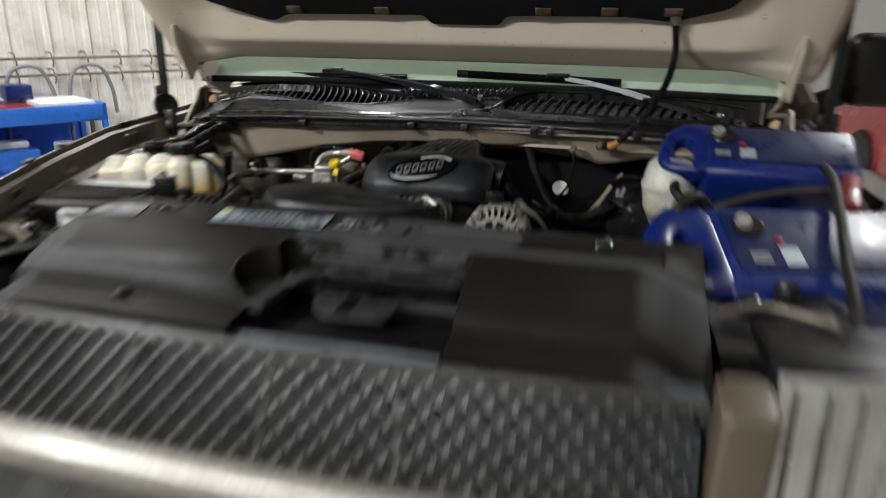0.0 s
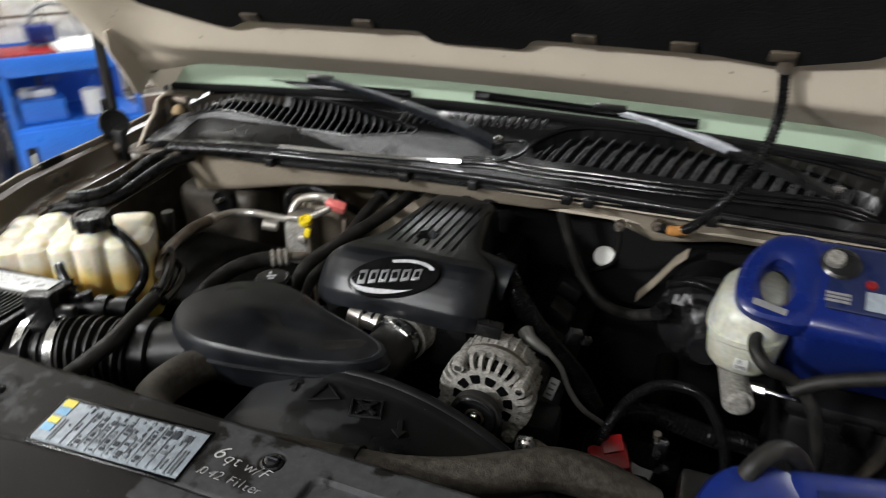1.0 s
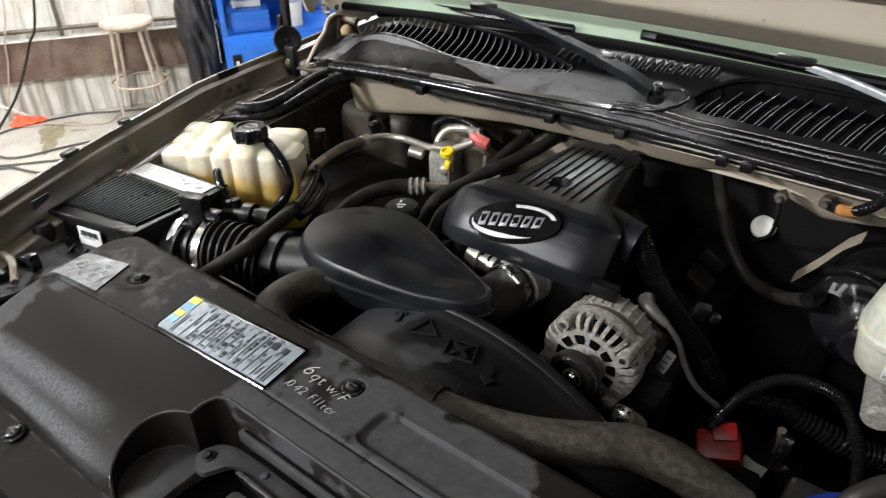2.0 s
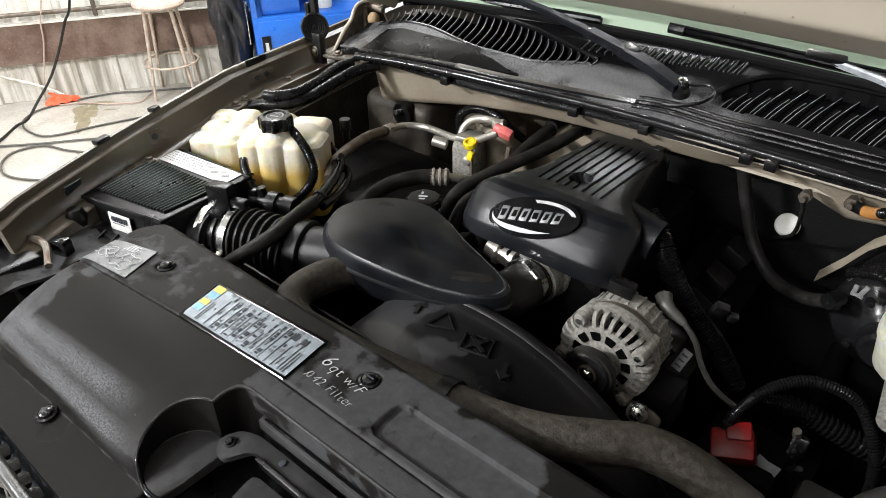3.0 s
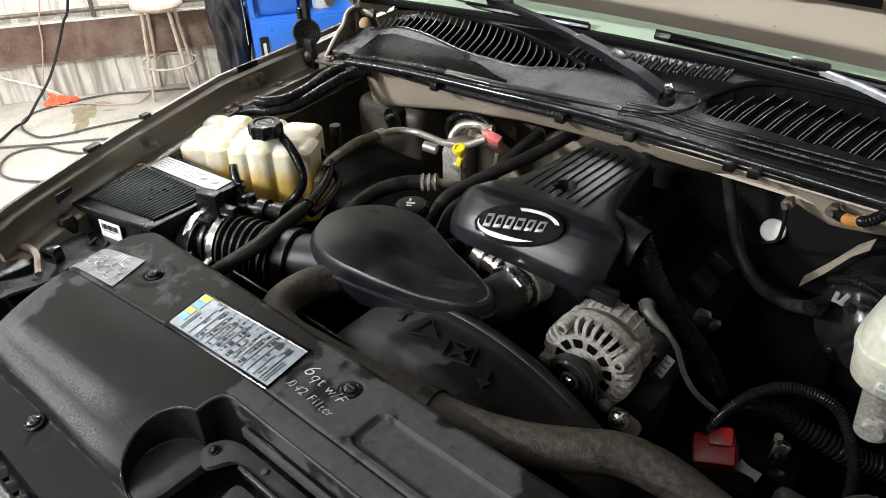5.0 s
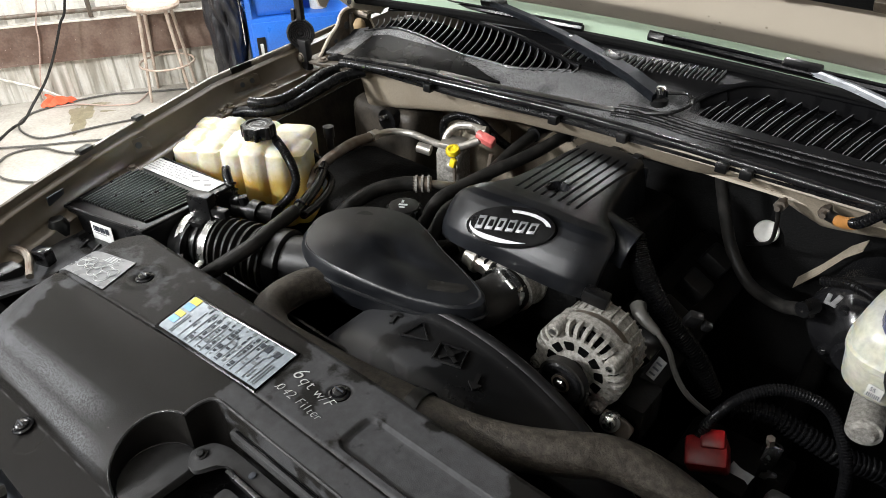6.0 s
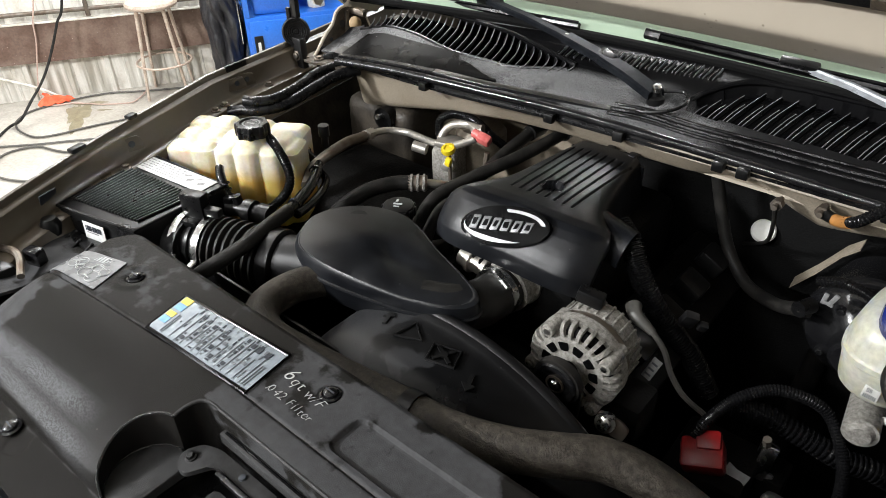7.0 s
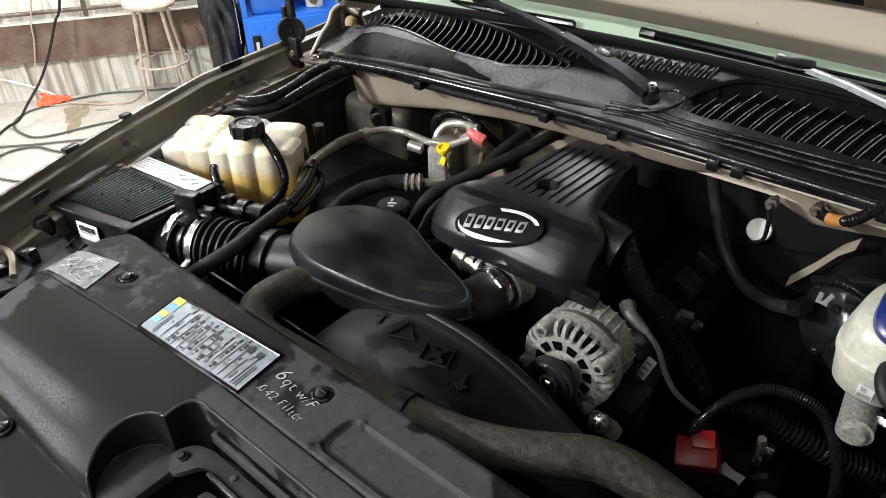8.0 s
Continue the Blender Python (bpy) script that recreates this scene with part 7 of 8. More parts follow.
def tank_mesh(uc=0.115, vc=0.070, seg=220, low=0.86):
    """The moulded tank: lobed walls rising into a quilted top."""
    bm = bmesh.new()
    rings = []
    radius = []
    for k in range(seg):
        a = 2 * math.pi * k / seg
        r = 0.20
        while r > 0.02 and max(cell_depth(uc + r * math.cos(a), vc + r * math.sin(a), c) for c in CELLS) < 0:
            r -= 0.0008
        radius.append((a, r))
    for z, s in ((low, 0.985), (0.90, 0.995), (0.95, 1.0), (0.99, 1.0), (1.005, 1.0)):
        rings.append([bm.verts.new((uc + r * s * math.cos(a), vc + r * s * math.sin(a), z)) for a, r in radius])
    n = 44
    for j in range(n):
        s = 1.0 - 0.14 * j / 14 if j < 14 else 0.86 * (1 - (j - 13) / (n - 12.5))
        rings.append([bm.verts.new((uc + r * s * math.cos(a), vc + r * s * math.sin(a), max(1.008, tank_top(uc + r * s * math.cos(a), vc + r * s * math.sin(a))))) for a, r in radius])
    for p, q in zip(rings, rings[1:]):
        for k in range(seg):
            j = (k + 1) % seg
            bm.faces.new((p[k], p[j], q[j], q[k]))
    bm.faces.new(rings[0][::-1])
    bm.faces.new(rings[-1])
    for _ in range(2):
        bmesh.ops.smooth_vert(bm, verts=bm.verts, factor=0.4, use_axis_x=True, use_axis_y=True, use_axis_z=True)
    return grow(bm, TF)


part("tank", tank_mesh(), COOLANT, tank)
part("neck", lathe([(0.034, -0.008), (0.028, 0.002), (0.025, 0.006), (0.0245, 0.010), (0.027, 0.012), (0.027, 0.016), (0.023, 0.018), (0.023, 0.030), (0, 0.030)], 28, pose(-0.575, 0.300, 1.042)), TANK, tank)
cap = part("cap", lathe([(0, 0.0), (0.030, 0.0), (0.032, 0.004), (0.032, 0.020), (0.030, 0.025), (0.024, 0.026), (0.021, 0.023), (0, 0.023)], 40, pose(-0.575, 0.300, 1.051) @ Matrix.Diagonal((0.95, 0.95, 1, 1))), BLACK, tank, "black ribbed screw cap")
for k in range(8):
    part("grip", lathe([(0, 0), (0.0065, 0), (0.007, 0.004), (0.007, 0.019), (0.005, 0.024), (0, 0.0245)], 12, pose(-0.575, 0.300, 1.0515, 0, 0, 45 * k) @ pose(0.0272, 0, 0)), BLACK, cap)
for r, a0, a1 in ((0.016, 20, 150), (0.016, 195, 335), (0.010, 60, 130)):
    part("cap_mark", tube([(-0.575 + r * math.cos(radians(a0 + (a1 - a0) * k / 12)), 0.300 + r * math.sin(radians(a0 + (a1 - a0) * k / 12)), 1.0745) for k in range(13)], 0.0011, 6), GREYTRIM, cap)
part("cap_mark", box((0.016, 0.0026, 0.0014), pose(-0.575, 0.298, 1.0747, 0, 0, 20)), GREYTRIM, cap)
part("bracket", prism(rounded([(0.02, 0.02), (0.20, 0.02), (0.20, 0.13), (0.02, 0.13)], 0.01), 0.60, 0.872, TF), BLACK, tank)

# ---- air filter box ----
abox = thing("air_filter_box", (-0.60, 0.07, 0.80), "black ribbed plastic air filter box with white labels", "air filter box")
AB = pose(-0.592, -0.0265, 0, 0, 0, 12)
LID = [Vector(p) for p in ((-0.690, -0.048), (-0.500, -0.006), (-0.512, 0.184), (-0.748, 0.166))]
MID = sum(LID, Vector((0, 0))) / 4


def around(points, k):
    """The outline grown or shrunk about the middle of the box."""
    return [MID + (p - MID) * k for p in points]


part("lower_case", prism(rounded(around(LID, 0.94), 0.014), 0.78, 0.950, Matrix(), 0.004), BLACK, abox)
part("flange", prism(rounded(around(LID, 1.05), 0.018), 0.950, 0.962, Matrix(), 0.003), BLACK, abox)
lid = part("lid", prism(rounded(around(LID, 1.03), 0.016), 0.962, 1.010, Matrix(), 0.008, 0.97), BLACK, abox)
part("lid_rim", tube([(p.x, p.y, 1.009) for p in around(LID, 0.985)] + [(*around(LID, 0.985)[0], 1.009)], 0.0035, 8, curved=False), BLACK, lid)
for k in range(22):
    t = k / 21
    a, b = Vector((-0.682, -0.020, 1.0125)).lerp((-0.522, 0.013, 1.0125), t), Vector((-0.712, 0.106, 1.0125)).lerp((-0.524, 0.124, 1.0125), t)
    part("lid_rib", box(((b - a).length, 0.0040, 0.006), frame_on((a + b) / 2, b - a, (0, 0, 1)), 0.0016), BLACK, lid)
WL = frame_on((-0.624, 0.148, 1.0116), (0.185, 0.020, 0), (0, 0, 1))
ws = part("warning_label", box((0.190, 0.044, 0.0012), WL, 0.0004), WHITE, lid, "white paper label with small grey print")
for r in range(5):
    u = -0.088
    random.seed(30 + r)
    while u < 0.015:
        w = random.uniform(0.006, 0.022)
        part("print_bar", box((w, 0.0012, 0.0006), WL @ pose(u + w / 2, 0.015 - 0.0070 * r, 0.0010)), GREYTRIM, ws)
        u += w + 0.004
for k in range(4):
    part("print_bar", box((0.013, 0.002 + 0.003 * (k % 2), 0.0006), WL @ pose(0.030 + 0.015 * k, 0.008 - 0.009 * (k % 2), 0.0010, 0, 0, 35)), GREYTRIM, ws)
bl = part("barcode_label", box((0.052, 0.0014, 0.034), AB @ pose(0, -0.0075, 0.985, -4, 0, 0), 0.0004), WHITE, lid, "white barcode label")
for k in range(9):
    part("barcode_bar", box((0.0014 + 0.0012 * (k % 3), 0.0008, 0.010), AB @ pose(-0.018 + 0.0044 * k, -0.0088, 0.992, -4, 0, 0)), INK, bl)
for k in range(3):
    part("print_bar", box((0.030 - 0.006 * k, 0.0008, 0.0025), AB @ pose(-0.004, -0.0080, 0.983 - 0.005 * k, -4, 0, 0)), GREYTRIM, bl)
for k in range(4):
    part("side_rib", box((0.0045, 0.036, 0.050), AB @ pose(-0.085 + 0.030 * k, -0.030, 0.945, 20, 0, 0), 0.001), BLACK, abox)
part("clip_bar", tube([(-0.735, 0.030, 0.985), (-0.722, -0.045, 0.990), (-0.705, -0.066, 0.985), (-0.672, -0.072, 0.965), (-0.655, -0.070, 0.935)], 0.0065, 8), BLACK, abox)
part("clip_bar", tube([(-0.66, -0.070, 0.945), (-0.61, -0.062, 0.940), (-0.55, -0.048, 0.935)], 0.005, 8), BLACK, abox)
part("outlet", rod((-0.545, 0.068, 0.945), (-0.478, 0.082, 0.948), 0.052, 28), BLACK, abox)
part("hinge_knuckle", tube([(-0.752, 0.176, 0.985), (-0.742, 0.190, 0.992), (-0.700, 0.196, 0.990)], 0.010, 10), BLACK, abox)

duct = thing("intake_duct", (-0.42, 0.11, 0.89), "black corrugated intake duct with two bright steel clamps", "intake duct")
D0, D1 = Vector((-0.500, 0.083, 0.950)), Vector((-0.308, 0.152, 0.946))
DD = (D1 - D0).normalized()
part("air_meter", lathe([(0, -0.01), (0.050, -0.01), (0.050, 0.014), (0.045, 0.016), (0.045, 0.022), (0.048, 0.024), (0.048, 0.030), (0.044, 0.032), (0.044, 0.050), (0, 0.050)], 32, frame_on(D0, (0, 0, 1), DD)), BLACK, duct)
part("bellows", tube([D0 + DD * 0.048, D0 + DD * 0.11, D0 + DD * 0.172 + Vector((0, -0.002, -0.004))], 0.0455, 32, ridges=0.0085, pitch=0.0135), RUBBER, duct)
part("end_collar", lathe([(0.046, 0), (0.055, 0.0), (0.056, 0.004), (0.056, 0.022), (0.050, 0.026), (0.046, 0.026)], 32, frame_on(D0 + DD * 0.170, (0, 0, 1), DD)), BLACK, duct)
for s in (-0.004, 0.044):
    m = frame_on(D0 + DD * s, (0, 0, 1), DD)
    cl = part("hose_clamp", lathe([(0.050, 0), (0.0545, 0), (0.0545, 0.013), (0.050, 0.013), (0.050, 0)], 36, m), STEEL, duct, "bright steel band clamp")
    part("clamp_screw", join(box((0.014, 0.020, 0.013), m @ pose(-0.006, 0.057, 0.006, 0, 0, 12), 0.003), rod(m @ Vector((-0.006, 0.050, 0.006)), m @ Vector((-0.010, 0.074, 0.006)), 0.004, 8)), STEEL, cl)
part("sensor_block", box((0.044, 0.024, 0.052), frame_on(D0 + DD * 0.024 + Vector((0.0, 0.008, 0.070)), DD, (0, 0, 1)), 0.003), BLACK, duct, "square black sensor block")
part("sensor_foot", box((0.030, 0.040, 0.012), frame_on(D0 + DD * 0.026 + Vector((0.0, 0.0, 0.047)), DD, (0, 0, 1)), 0.003), BLACK, duct)
part("sensor_plug", box((0.030, 0.016, 0.016), frame_on(D0 + DD * 0.050 + Vector((0.010, 0.010, 0.066)), DD, (0, 0, 1)), 0.003), BLACK, duct)
TP = frame_on((-0.398, -0.012, 0.992), (0.022, -0.024, 0.004), (0.15, -0.5, 0.85))
part("tag_plate", box((0.034, 0.030, 0.002), TP, 0.0008), BLACK, duct)
for k in range(3):
    part("tag_bar", box((0.022 - 0.004 * (k % 2), 0.004, 0.001), TP @ pose(0, 0.009 - 0.009 * k, 0.0014)), LIGHTINK, duct)


# ---- hoses and lines ----
def hose(name, points, r, label, category="hose", mat=None, ridges=0.0, pitch=0.006, group="", seg=12):
    t = thing(name, points[0], label, category, group)
    part("hose", tube(points, r, seg, 0.008, ridges=ridges, pitch=pitch), mat or RUBBER, t)
    return t


t = hose("radiator_hose", [(-0.205, 0.235, 0.93), (-0.215, 0.160, 0.952), (-0.232, 0.105, 0.962), (-0.226, 0.040, 0.965), (-0.177, 0.006, 0.965), (-0.10, 0.006, 0.965), (-0.01, 0.014, 0.965), (0.074, 0.022, 0.968), (0.148, 0.026, 0.975), (0.215, 0.047, 0.977), (0.27, 0.080, 0.976), (0.312, 0.112, 0.97), (0.362, 0.130, 0.955), (0.43, 0.145, 0.92)], 0.0265, "thick dusty grey-brown radiator hose", mat=DUSTHOSE, seg=20)
m = frame_on((0.085, 0.022, 0.969), (0, 0, 1), (1, 0.08, 0.08))
part("clamp", lathe([(0.027, -0.004), (0.030, -0.004), (0.030, 0.016), (0.027, 0.016)], 28, m), BLACK, t, "black spring clamp")
m = frame_on((-0.214, 0.165, 0.951), (0, 0, 1), (0.2, -1, 0.2))
part("clamp", lathe([(0.027, -0.006), (0.0295, -0.006), (0.0295, 0.004), (0.027, 0.004)], 28, m), RUSTY, t)
t = hose("vent_hose", [(-0.40, -0.012, 0.945), (-0.375, 0.005, 0.962), (-0.350, 0.035, 0.985), (-0.338, 0.091, 1.000), (-0.352, 0.15, 1.002), (-0.371, 0.21, 0.998)], 0.0125, "dull black rubber hose crossing the intake duct", seg=14)
hose("vent_hose", [(-0.40, -0.012, 0.935), (-0.34, 0.0, 0.94), (-0.27, 0.02, 0.94), (-0.20, 0.05, 0.93)], 0.011, "dull black rubber hose behind the radiator cover")
t = hose("wiring_harness", [(-0.371, 0.21, 0.995), (-0.40, 0.262, 0.99), (-0.445, 0.329, 0.982), (-0.505, 0.392, 0.972), (-0.54, 0.40, 0.975), (-0.57, 0.405, 0.985)], 0.0105, "wrapped black wiring harness with zip ties", "wiring harness", CONDUIT)
for p, d in (((-0.385, 0.235, 0.993), (-0.5, 1, 0)), ((-0.478, 0.362, 0.977), (-0.7, 0.7, 0)), ((-0.555, 0.402, 0.98), (-1, 0.2, 0.1))):
    part("zip_tie", lathe([(0.0105, -0.003), (0.0130, -0.003), (0.0130, 0.003), (0.0105, 0.003)], 14, frame_on(p, (0, 0, 1), d)), GLOSS, t)
    part("zip_tail", rod(p, Vector(p) + Vector((0.012, -0.012, 0.022)), 0.0015, 5), GLOSS, t)
hose("wiring_harness", [(-0.36, 0.22, 0.99), (-0.39, 0.275, 0.975), (-0.43, 0.34, 0.965), (-0.48, 0.385, 0.955), (-0.55, 0.395, 0.955)], 0.008, "wrapped black wiring harness", "wiring harness", CONDUIT)
hose("overflow_hose", [(-0.575, 0.318, 1.048), (-0.552, 0.318, 1.044), (-0.512, 0.306, 1.036), (-0.482, 0.298, 1.019), (-0.464, 0.290, 0.996), (-0.465, 0.278, 0.971), (-0.478, 0.255, 0.948), (-0.490, 0.232, 0.940)], 0.0078, "ribbed black overflow hose on the coolant tank", mat=CONDUIT, ridges=0.0016, pitch=0.005)
t = hose("coolant_elbow", [(-0.560, 0.205, 1.022), (-0.548, 0.197, 1.018), (-0.533, 0.190, 1.006), (-0.520, 0.186, 0.990), (-0.512, 0.184, 0.972)], 0.0085, "glossy black plastic elbow and valve below the coolant tank", mat=GLOSS)
for k in range(3):
    part("ring", lathe([(0.008, -0.002), (0.0125, -0.002), (0.0125, 0.002), (0.008, 0.002)], 16, frame_on((-0.533 + 0.006 * k, 0.190 - 0.002 * k, 1.004 - 0.010 * k), (0, 1, 0), (0.5, -0.2, -0.8))), BLACK, t)
part("valve", join(rod((-0.505, 0.176, 0.972), (-0.430, 0.200, 0.972), 0.015, 16), rod((-0.470, 0.188, 0.972), (-0.452, 0.194, 0.972), 0.021, 18), rod((-0.418, 0.204, 0.972), (-0.440, 0.197, 0.972), 0.019, 18)), BLACK, t, "black plastic valve body")
part("port", rod((-0.480, 0.184, 0.975), (-0.484, 0.182, 1.000), 0.009, 12), BLACK, t)
part("plug", box((0.020, 0.016, 0.020), pose(-0.500, 0.176, 0.985, 0, 0, 18), 0.004), BLACK, t)
hose("heater_hose", [(-0.133, 0.735, 1.028), (-0.150, 0.66, 1.016), (-0.17, 0.604, 1.005), (-0.203, 0.522, 0.99), (-0.226, 0.433, 0.975), (-0.225, 0.38, 0.94)], 0.0125, "black rubber heater hose running to the firewall", group="heater hoses", seg=14)
hose("heater_hose", [(-0.213, 0.735, 1.004), (-0.216, 0.68, 0.996), (-0.219, 0.634, 0.985), (-0.222, 0.528, 0.955), (-0.228, 0.44, 0.935), (-0.21, 0.38, 0.9)], 0.0125, "black rubber heater hose running to the firewall", group="heater hoses", seg=14)
for x, z in ((-0.133, 1.028), (-0.213, 1.004)):
    t = thing("hose_fitting", (x, 0.75, z), "black quick-connect hose fitting at the firewall", "fitting", "hose fittings")
    part("collar", rod((x, 0.722, z), (x, 0.775, z), 0.0165, 18), BLACK, t)
t = hose("refrigerant_hose", [(-0.41, 0.32, 0.90), (-0.402, 0.362, 0.925), (-0.393, 0.42, 0.937), (-0.372, 0.475, 0.937), (-0.345, 0.503, 0.936)], 0.0155, "black refrigerant hose with an aluminium crimp", seg=16)
for k in range(3):
    part("crimp_ring", lathe([(0.0155, -0.003), (0.0185, -0.002), (0.0185, 0.002), (0.0155, 0.003)], 24, frame_on(Vector((-0.347, 0.501, 0.936)).lerp((-0.327, 0.517, 0.936), k / 2), (0, 0, 1), (0.8, 0.62, 0))), CAST, t, "dull aluminium crimp ring")
part("crimp", rod((-0.352, 0.497, 0.936), (-0.322, 0.520, 0.936), 0.0158, 18), RUSTY, t)
part("tube_end", tube([(-0.325, 0.518, 0.936), (-0.305, 0.54, 0.93), (-0.30, 0.58, 0.91)], 0.009, 12), ALU, t)
t = hose("refrigerant_line", [(-0.47, 0.33, 0.96), (-0.505, 0.385, 0.972), (-0.547, 0.502, 0.962), (-0.558, 0.575, 0.951)], 0.0115, "grey refrigerant line with a service valve", mat=RUSTY)
part("nut", lathe([(0.0, -0.012), (0.014, -0.012), (0.014, 0.004), (0.0115, 0.006), (0.0115, 0.012), (0, 0.012)], 6, frame_on((-0.559, 0.592, 0.950), (0, 0, 1), (-0.1, 1, -0.1))), ALU, t)
part("bare_tube", tube([(-0.558, 0.592, 0.950), (-0.550, 0.640, 0.944), (-0.515, 0.664, 0.941), (-0.476, 0.660, 0.944), (-0.42, 0.648, 0.950), (-0.37, 0.640, 0.958), (-0.327, 0.640, 0.978), (-0.290, 0.642, 1.0)], 0.0082, 12, 0.008), ALU, t, "bent aluminium tube")
part("service_port", join(rod((-0.552, 0.455, 0.972), (-0.552, 0.455, 1.000), 0.008, 12), rod((-0.552, 0.455, 0.998), (-0.552, 0.455, 1.022), 0.0115, 14)), BLACK, t, "black service port cap")
t = thing("accumulator_block", (-0.38, 0.63, 0.86), "dull aluminium accumulator block with lines", "accumulator")
part("block", box((0.062, 0.07, 0.11), pose(-0.376, 0.655, 0.905, 0, 0, 12), 0.018, 4), CAST, t)
part("top_plate", box((0.05, 0.05, 0.014), pose(-0.372, 0.650, 0.965, 0, 0, 12), 0.004), ALU, t)
part("bent_tube", tube([(-0.392, 0.645, 0.955), (-0.394, 0.655, 0.975), (-0.380, 0.672, 0.994), (-0.345, 0.685, 1.0), (-0.305, 0.672, 1.004)], 0.009, 12, 0.006), ALU, t)
part("canister", lathe([(0, 0), (0.05, 0), (0.058, 0.01), (0.058, 0.09), (0.05, 0.10), (0, 0.10)], 28, pose(-0.36, 0.75, 0.87)), BEAMTAN, t)
part("fitting", join(rod((-0.300, 0.665, 1.004), (-0.292, 0.668, 1.006), 0.015, 8), rod((-0.318, 0.672, 1.003), (-0.300, 0.666, 1.004), 0.012, 10)), ALU, t)
part("side_valve", rod((-0.425, 0.635, 0.935), (-0.455, 0.625, 0.94), 0.012, 12), ALU, t)
bolt((-0.352, 0.620, 0.925), (0.2, -1, 0.1), 0.010, 0.010, mat=ALU, parent=t)
t = thing("red_valve_cap", (-0.275, 0.638, 1.0), "faded red service valve cap", "cap")
part("cap", join(box((0.030, 0.020, 0.024), frame_on((-0.268, 0.638, 1.006), (0.9, 0.2, -0.35), (0.3, -0.5, 0.8)), 0.005), rod((-0.295, 0.640, 1.012), (-0.270, 0.638, 1.008), 0.010, 10)), PINK, t)
t = thing("yellow_dipstick", (-0.310, 0.570, 0.95), "yellow plastic dipstick pull ring", "dipstick")
part("handle", join(lathe([(0, 0), (0.014, 0), (0.0155, 0.005), (0.014, 0.011), (0.009, 0.012), (0.007, 0.008), (0, 0.008)], 20, frame_on((-0.312, 0.578, 0.988), (1, 0, 0), (0, -0.35, 1))), box((0.014, 0.010, 0.020), pose(-0.303, 0.566, 0.972, 0, 15, 0), 0.003)), YELLOW, t)
part("stick", rod((-0.308, 0.575, 0.985), (-0.29, 0.56, 0.80), 0.004, 8), RUSTY, t)
t = thing("oil_cap", (-0.240, 0.352, 0.96), "black oil filler cap with a pale oil can mark", "cap")
part("cap", lathe([(0, 0), (0.026, 0), (0.029, 0.006), (0.030, 0.018), (0.027, 0.024), (0.020, 0.026), (0, 0.025)], 16, pose(-0.240, 0.352, 0.970)), BLACK, t)
part("oil_mark", join(box((0.016, 0.004, 0.001), pose(-0.240, 0.350, 0.9965, 0, 0, 30)), box((0.010, 0.003, 0.001), pose(-0.236, 0.342, 0.9965, 0, 0, 30)), box((0.004, 0.008, 0.001), pose(-0.248, 0.358, 0.9965, 0, 0, 30))), LIGHTINK, t)
for k in range(12):
    part("grip", box((0.004, 0.009, 0.017), pose(-0.240, 0.352, 0.983, 0, 0, 30 * k) @ pose(0.0295, 0, 0), 0.0015), BLACK, t)
part("neck", rod((-0.240, 0.352, 0.86), (-0.240, 0.352, 0.972), 0.022, 16), BLACK, t)
hose("fender_hose", [(-0.785, 0.385, 1.012), (-0.760, 0.402, 1.018), (-0.725, 0.420, 1.020), (-0.690, 0.470, 1.028), (-0.678, 0.549, 1.047), (-0.665, 0.60, 1.060), (-0.64, 0.65, 1.065)], 0.0125, "dull black hose curving along the rear of the fender", mat=SEALRUBBER, group="fender hoses", seg=14)
hose("fender_hose", [(-0.752, 0.408, 1.040), (-0.728, 0.420, 1.040), (-0.704, 0.456, 1.042), (-0.704, 0.525, 1.050), (-0.712, 0.585, 1.060), (-0.70, 0.64, 1.065)], 0.0125, "dull black hose curving along the rear of the fender", mat=SEALRUBBER, group="fender hoses", seg=14)
t = thing("heater_motor", (-0.60, 0.76, 0.80), "black blower housing on the firewall", "blower")
part("housing", box((0.22, 0.13, 0.22), pose(-0.64, 0.755, 0.86), 0.03, 4), GRIME, t)
part("cap", rod((-0.60, 0.70, 0.945), (-0.60, 0.675, 0.945), 0.028, 18), BLACK, t)
part("stud", rod((-0.60, 0.675, 0.955), (-0.60, 0.655, 0.958), 0.006, 8), STEEL, t)
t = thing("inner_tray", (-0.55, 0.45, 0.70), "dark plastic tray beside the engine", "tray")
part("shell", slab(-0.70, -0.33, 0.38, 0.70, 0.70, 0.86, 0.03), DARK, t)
# lines at the firewall, above
hose("wire_loom", [(-0.41, 0.665, 0.955), (-0.415, 0.672, 0.995), (-0.385, 0.69, 1.012), (-0.33, 0.69, 1.01), (-0.28, 0.685, 0.99), (-0.235, 0.70, 0.96)], 0.0085, "ribbed black wire loom at the firewall", "wire loom", CONDUIT, 0.0016, 0.005)

# engine's far side: looms, vacuum hose, cables
hose("wire_loom", [(0.118, 0.488, 1.030), (0.145, 0.475, 1.015), (0.170, 0.461, 0.985), (0.198, 0.457, 0.945), (0.227, 0.463, 0.905), (0.256, 0.482, 0.860), (0.281, 0.497, 0.820), (0.31, 0.51, 0.76)], 0.0165, "thick ribbed black wire loom leaving the engine cover", "wire loom", CONDUIT, 0.0025, 0.0058, seg=18)
hose("vacuum_hose", [(0.172, 0.74, 1.075), (0.177, 0.73, 1.044), (0.190, 0.73, 1.000), (0.203, 0.73, 0.962), (0.232, 0.72, 0.905), (0.282, 0.69, 0.870), (0.343, 0.64, 0.887), (0.383, 0.60, 0.921), (0.402, 0.592, 0.932)], 0.0112, "black rubber vacuum hose to the brake booster", seg=14)
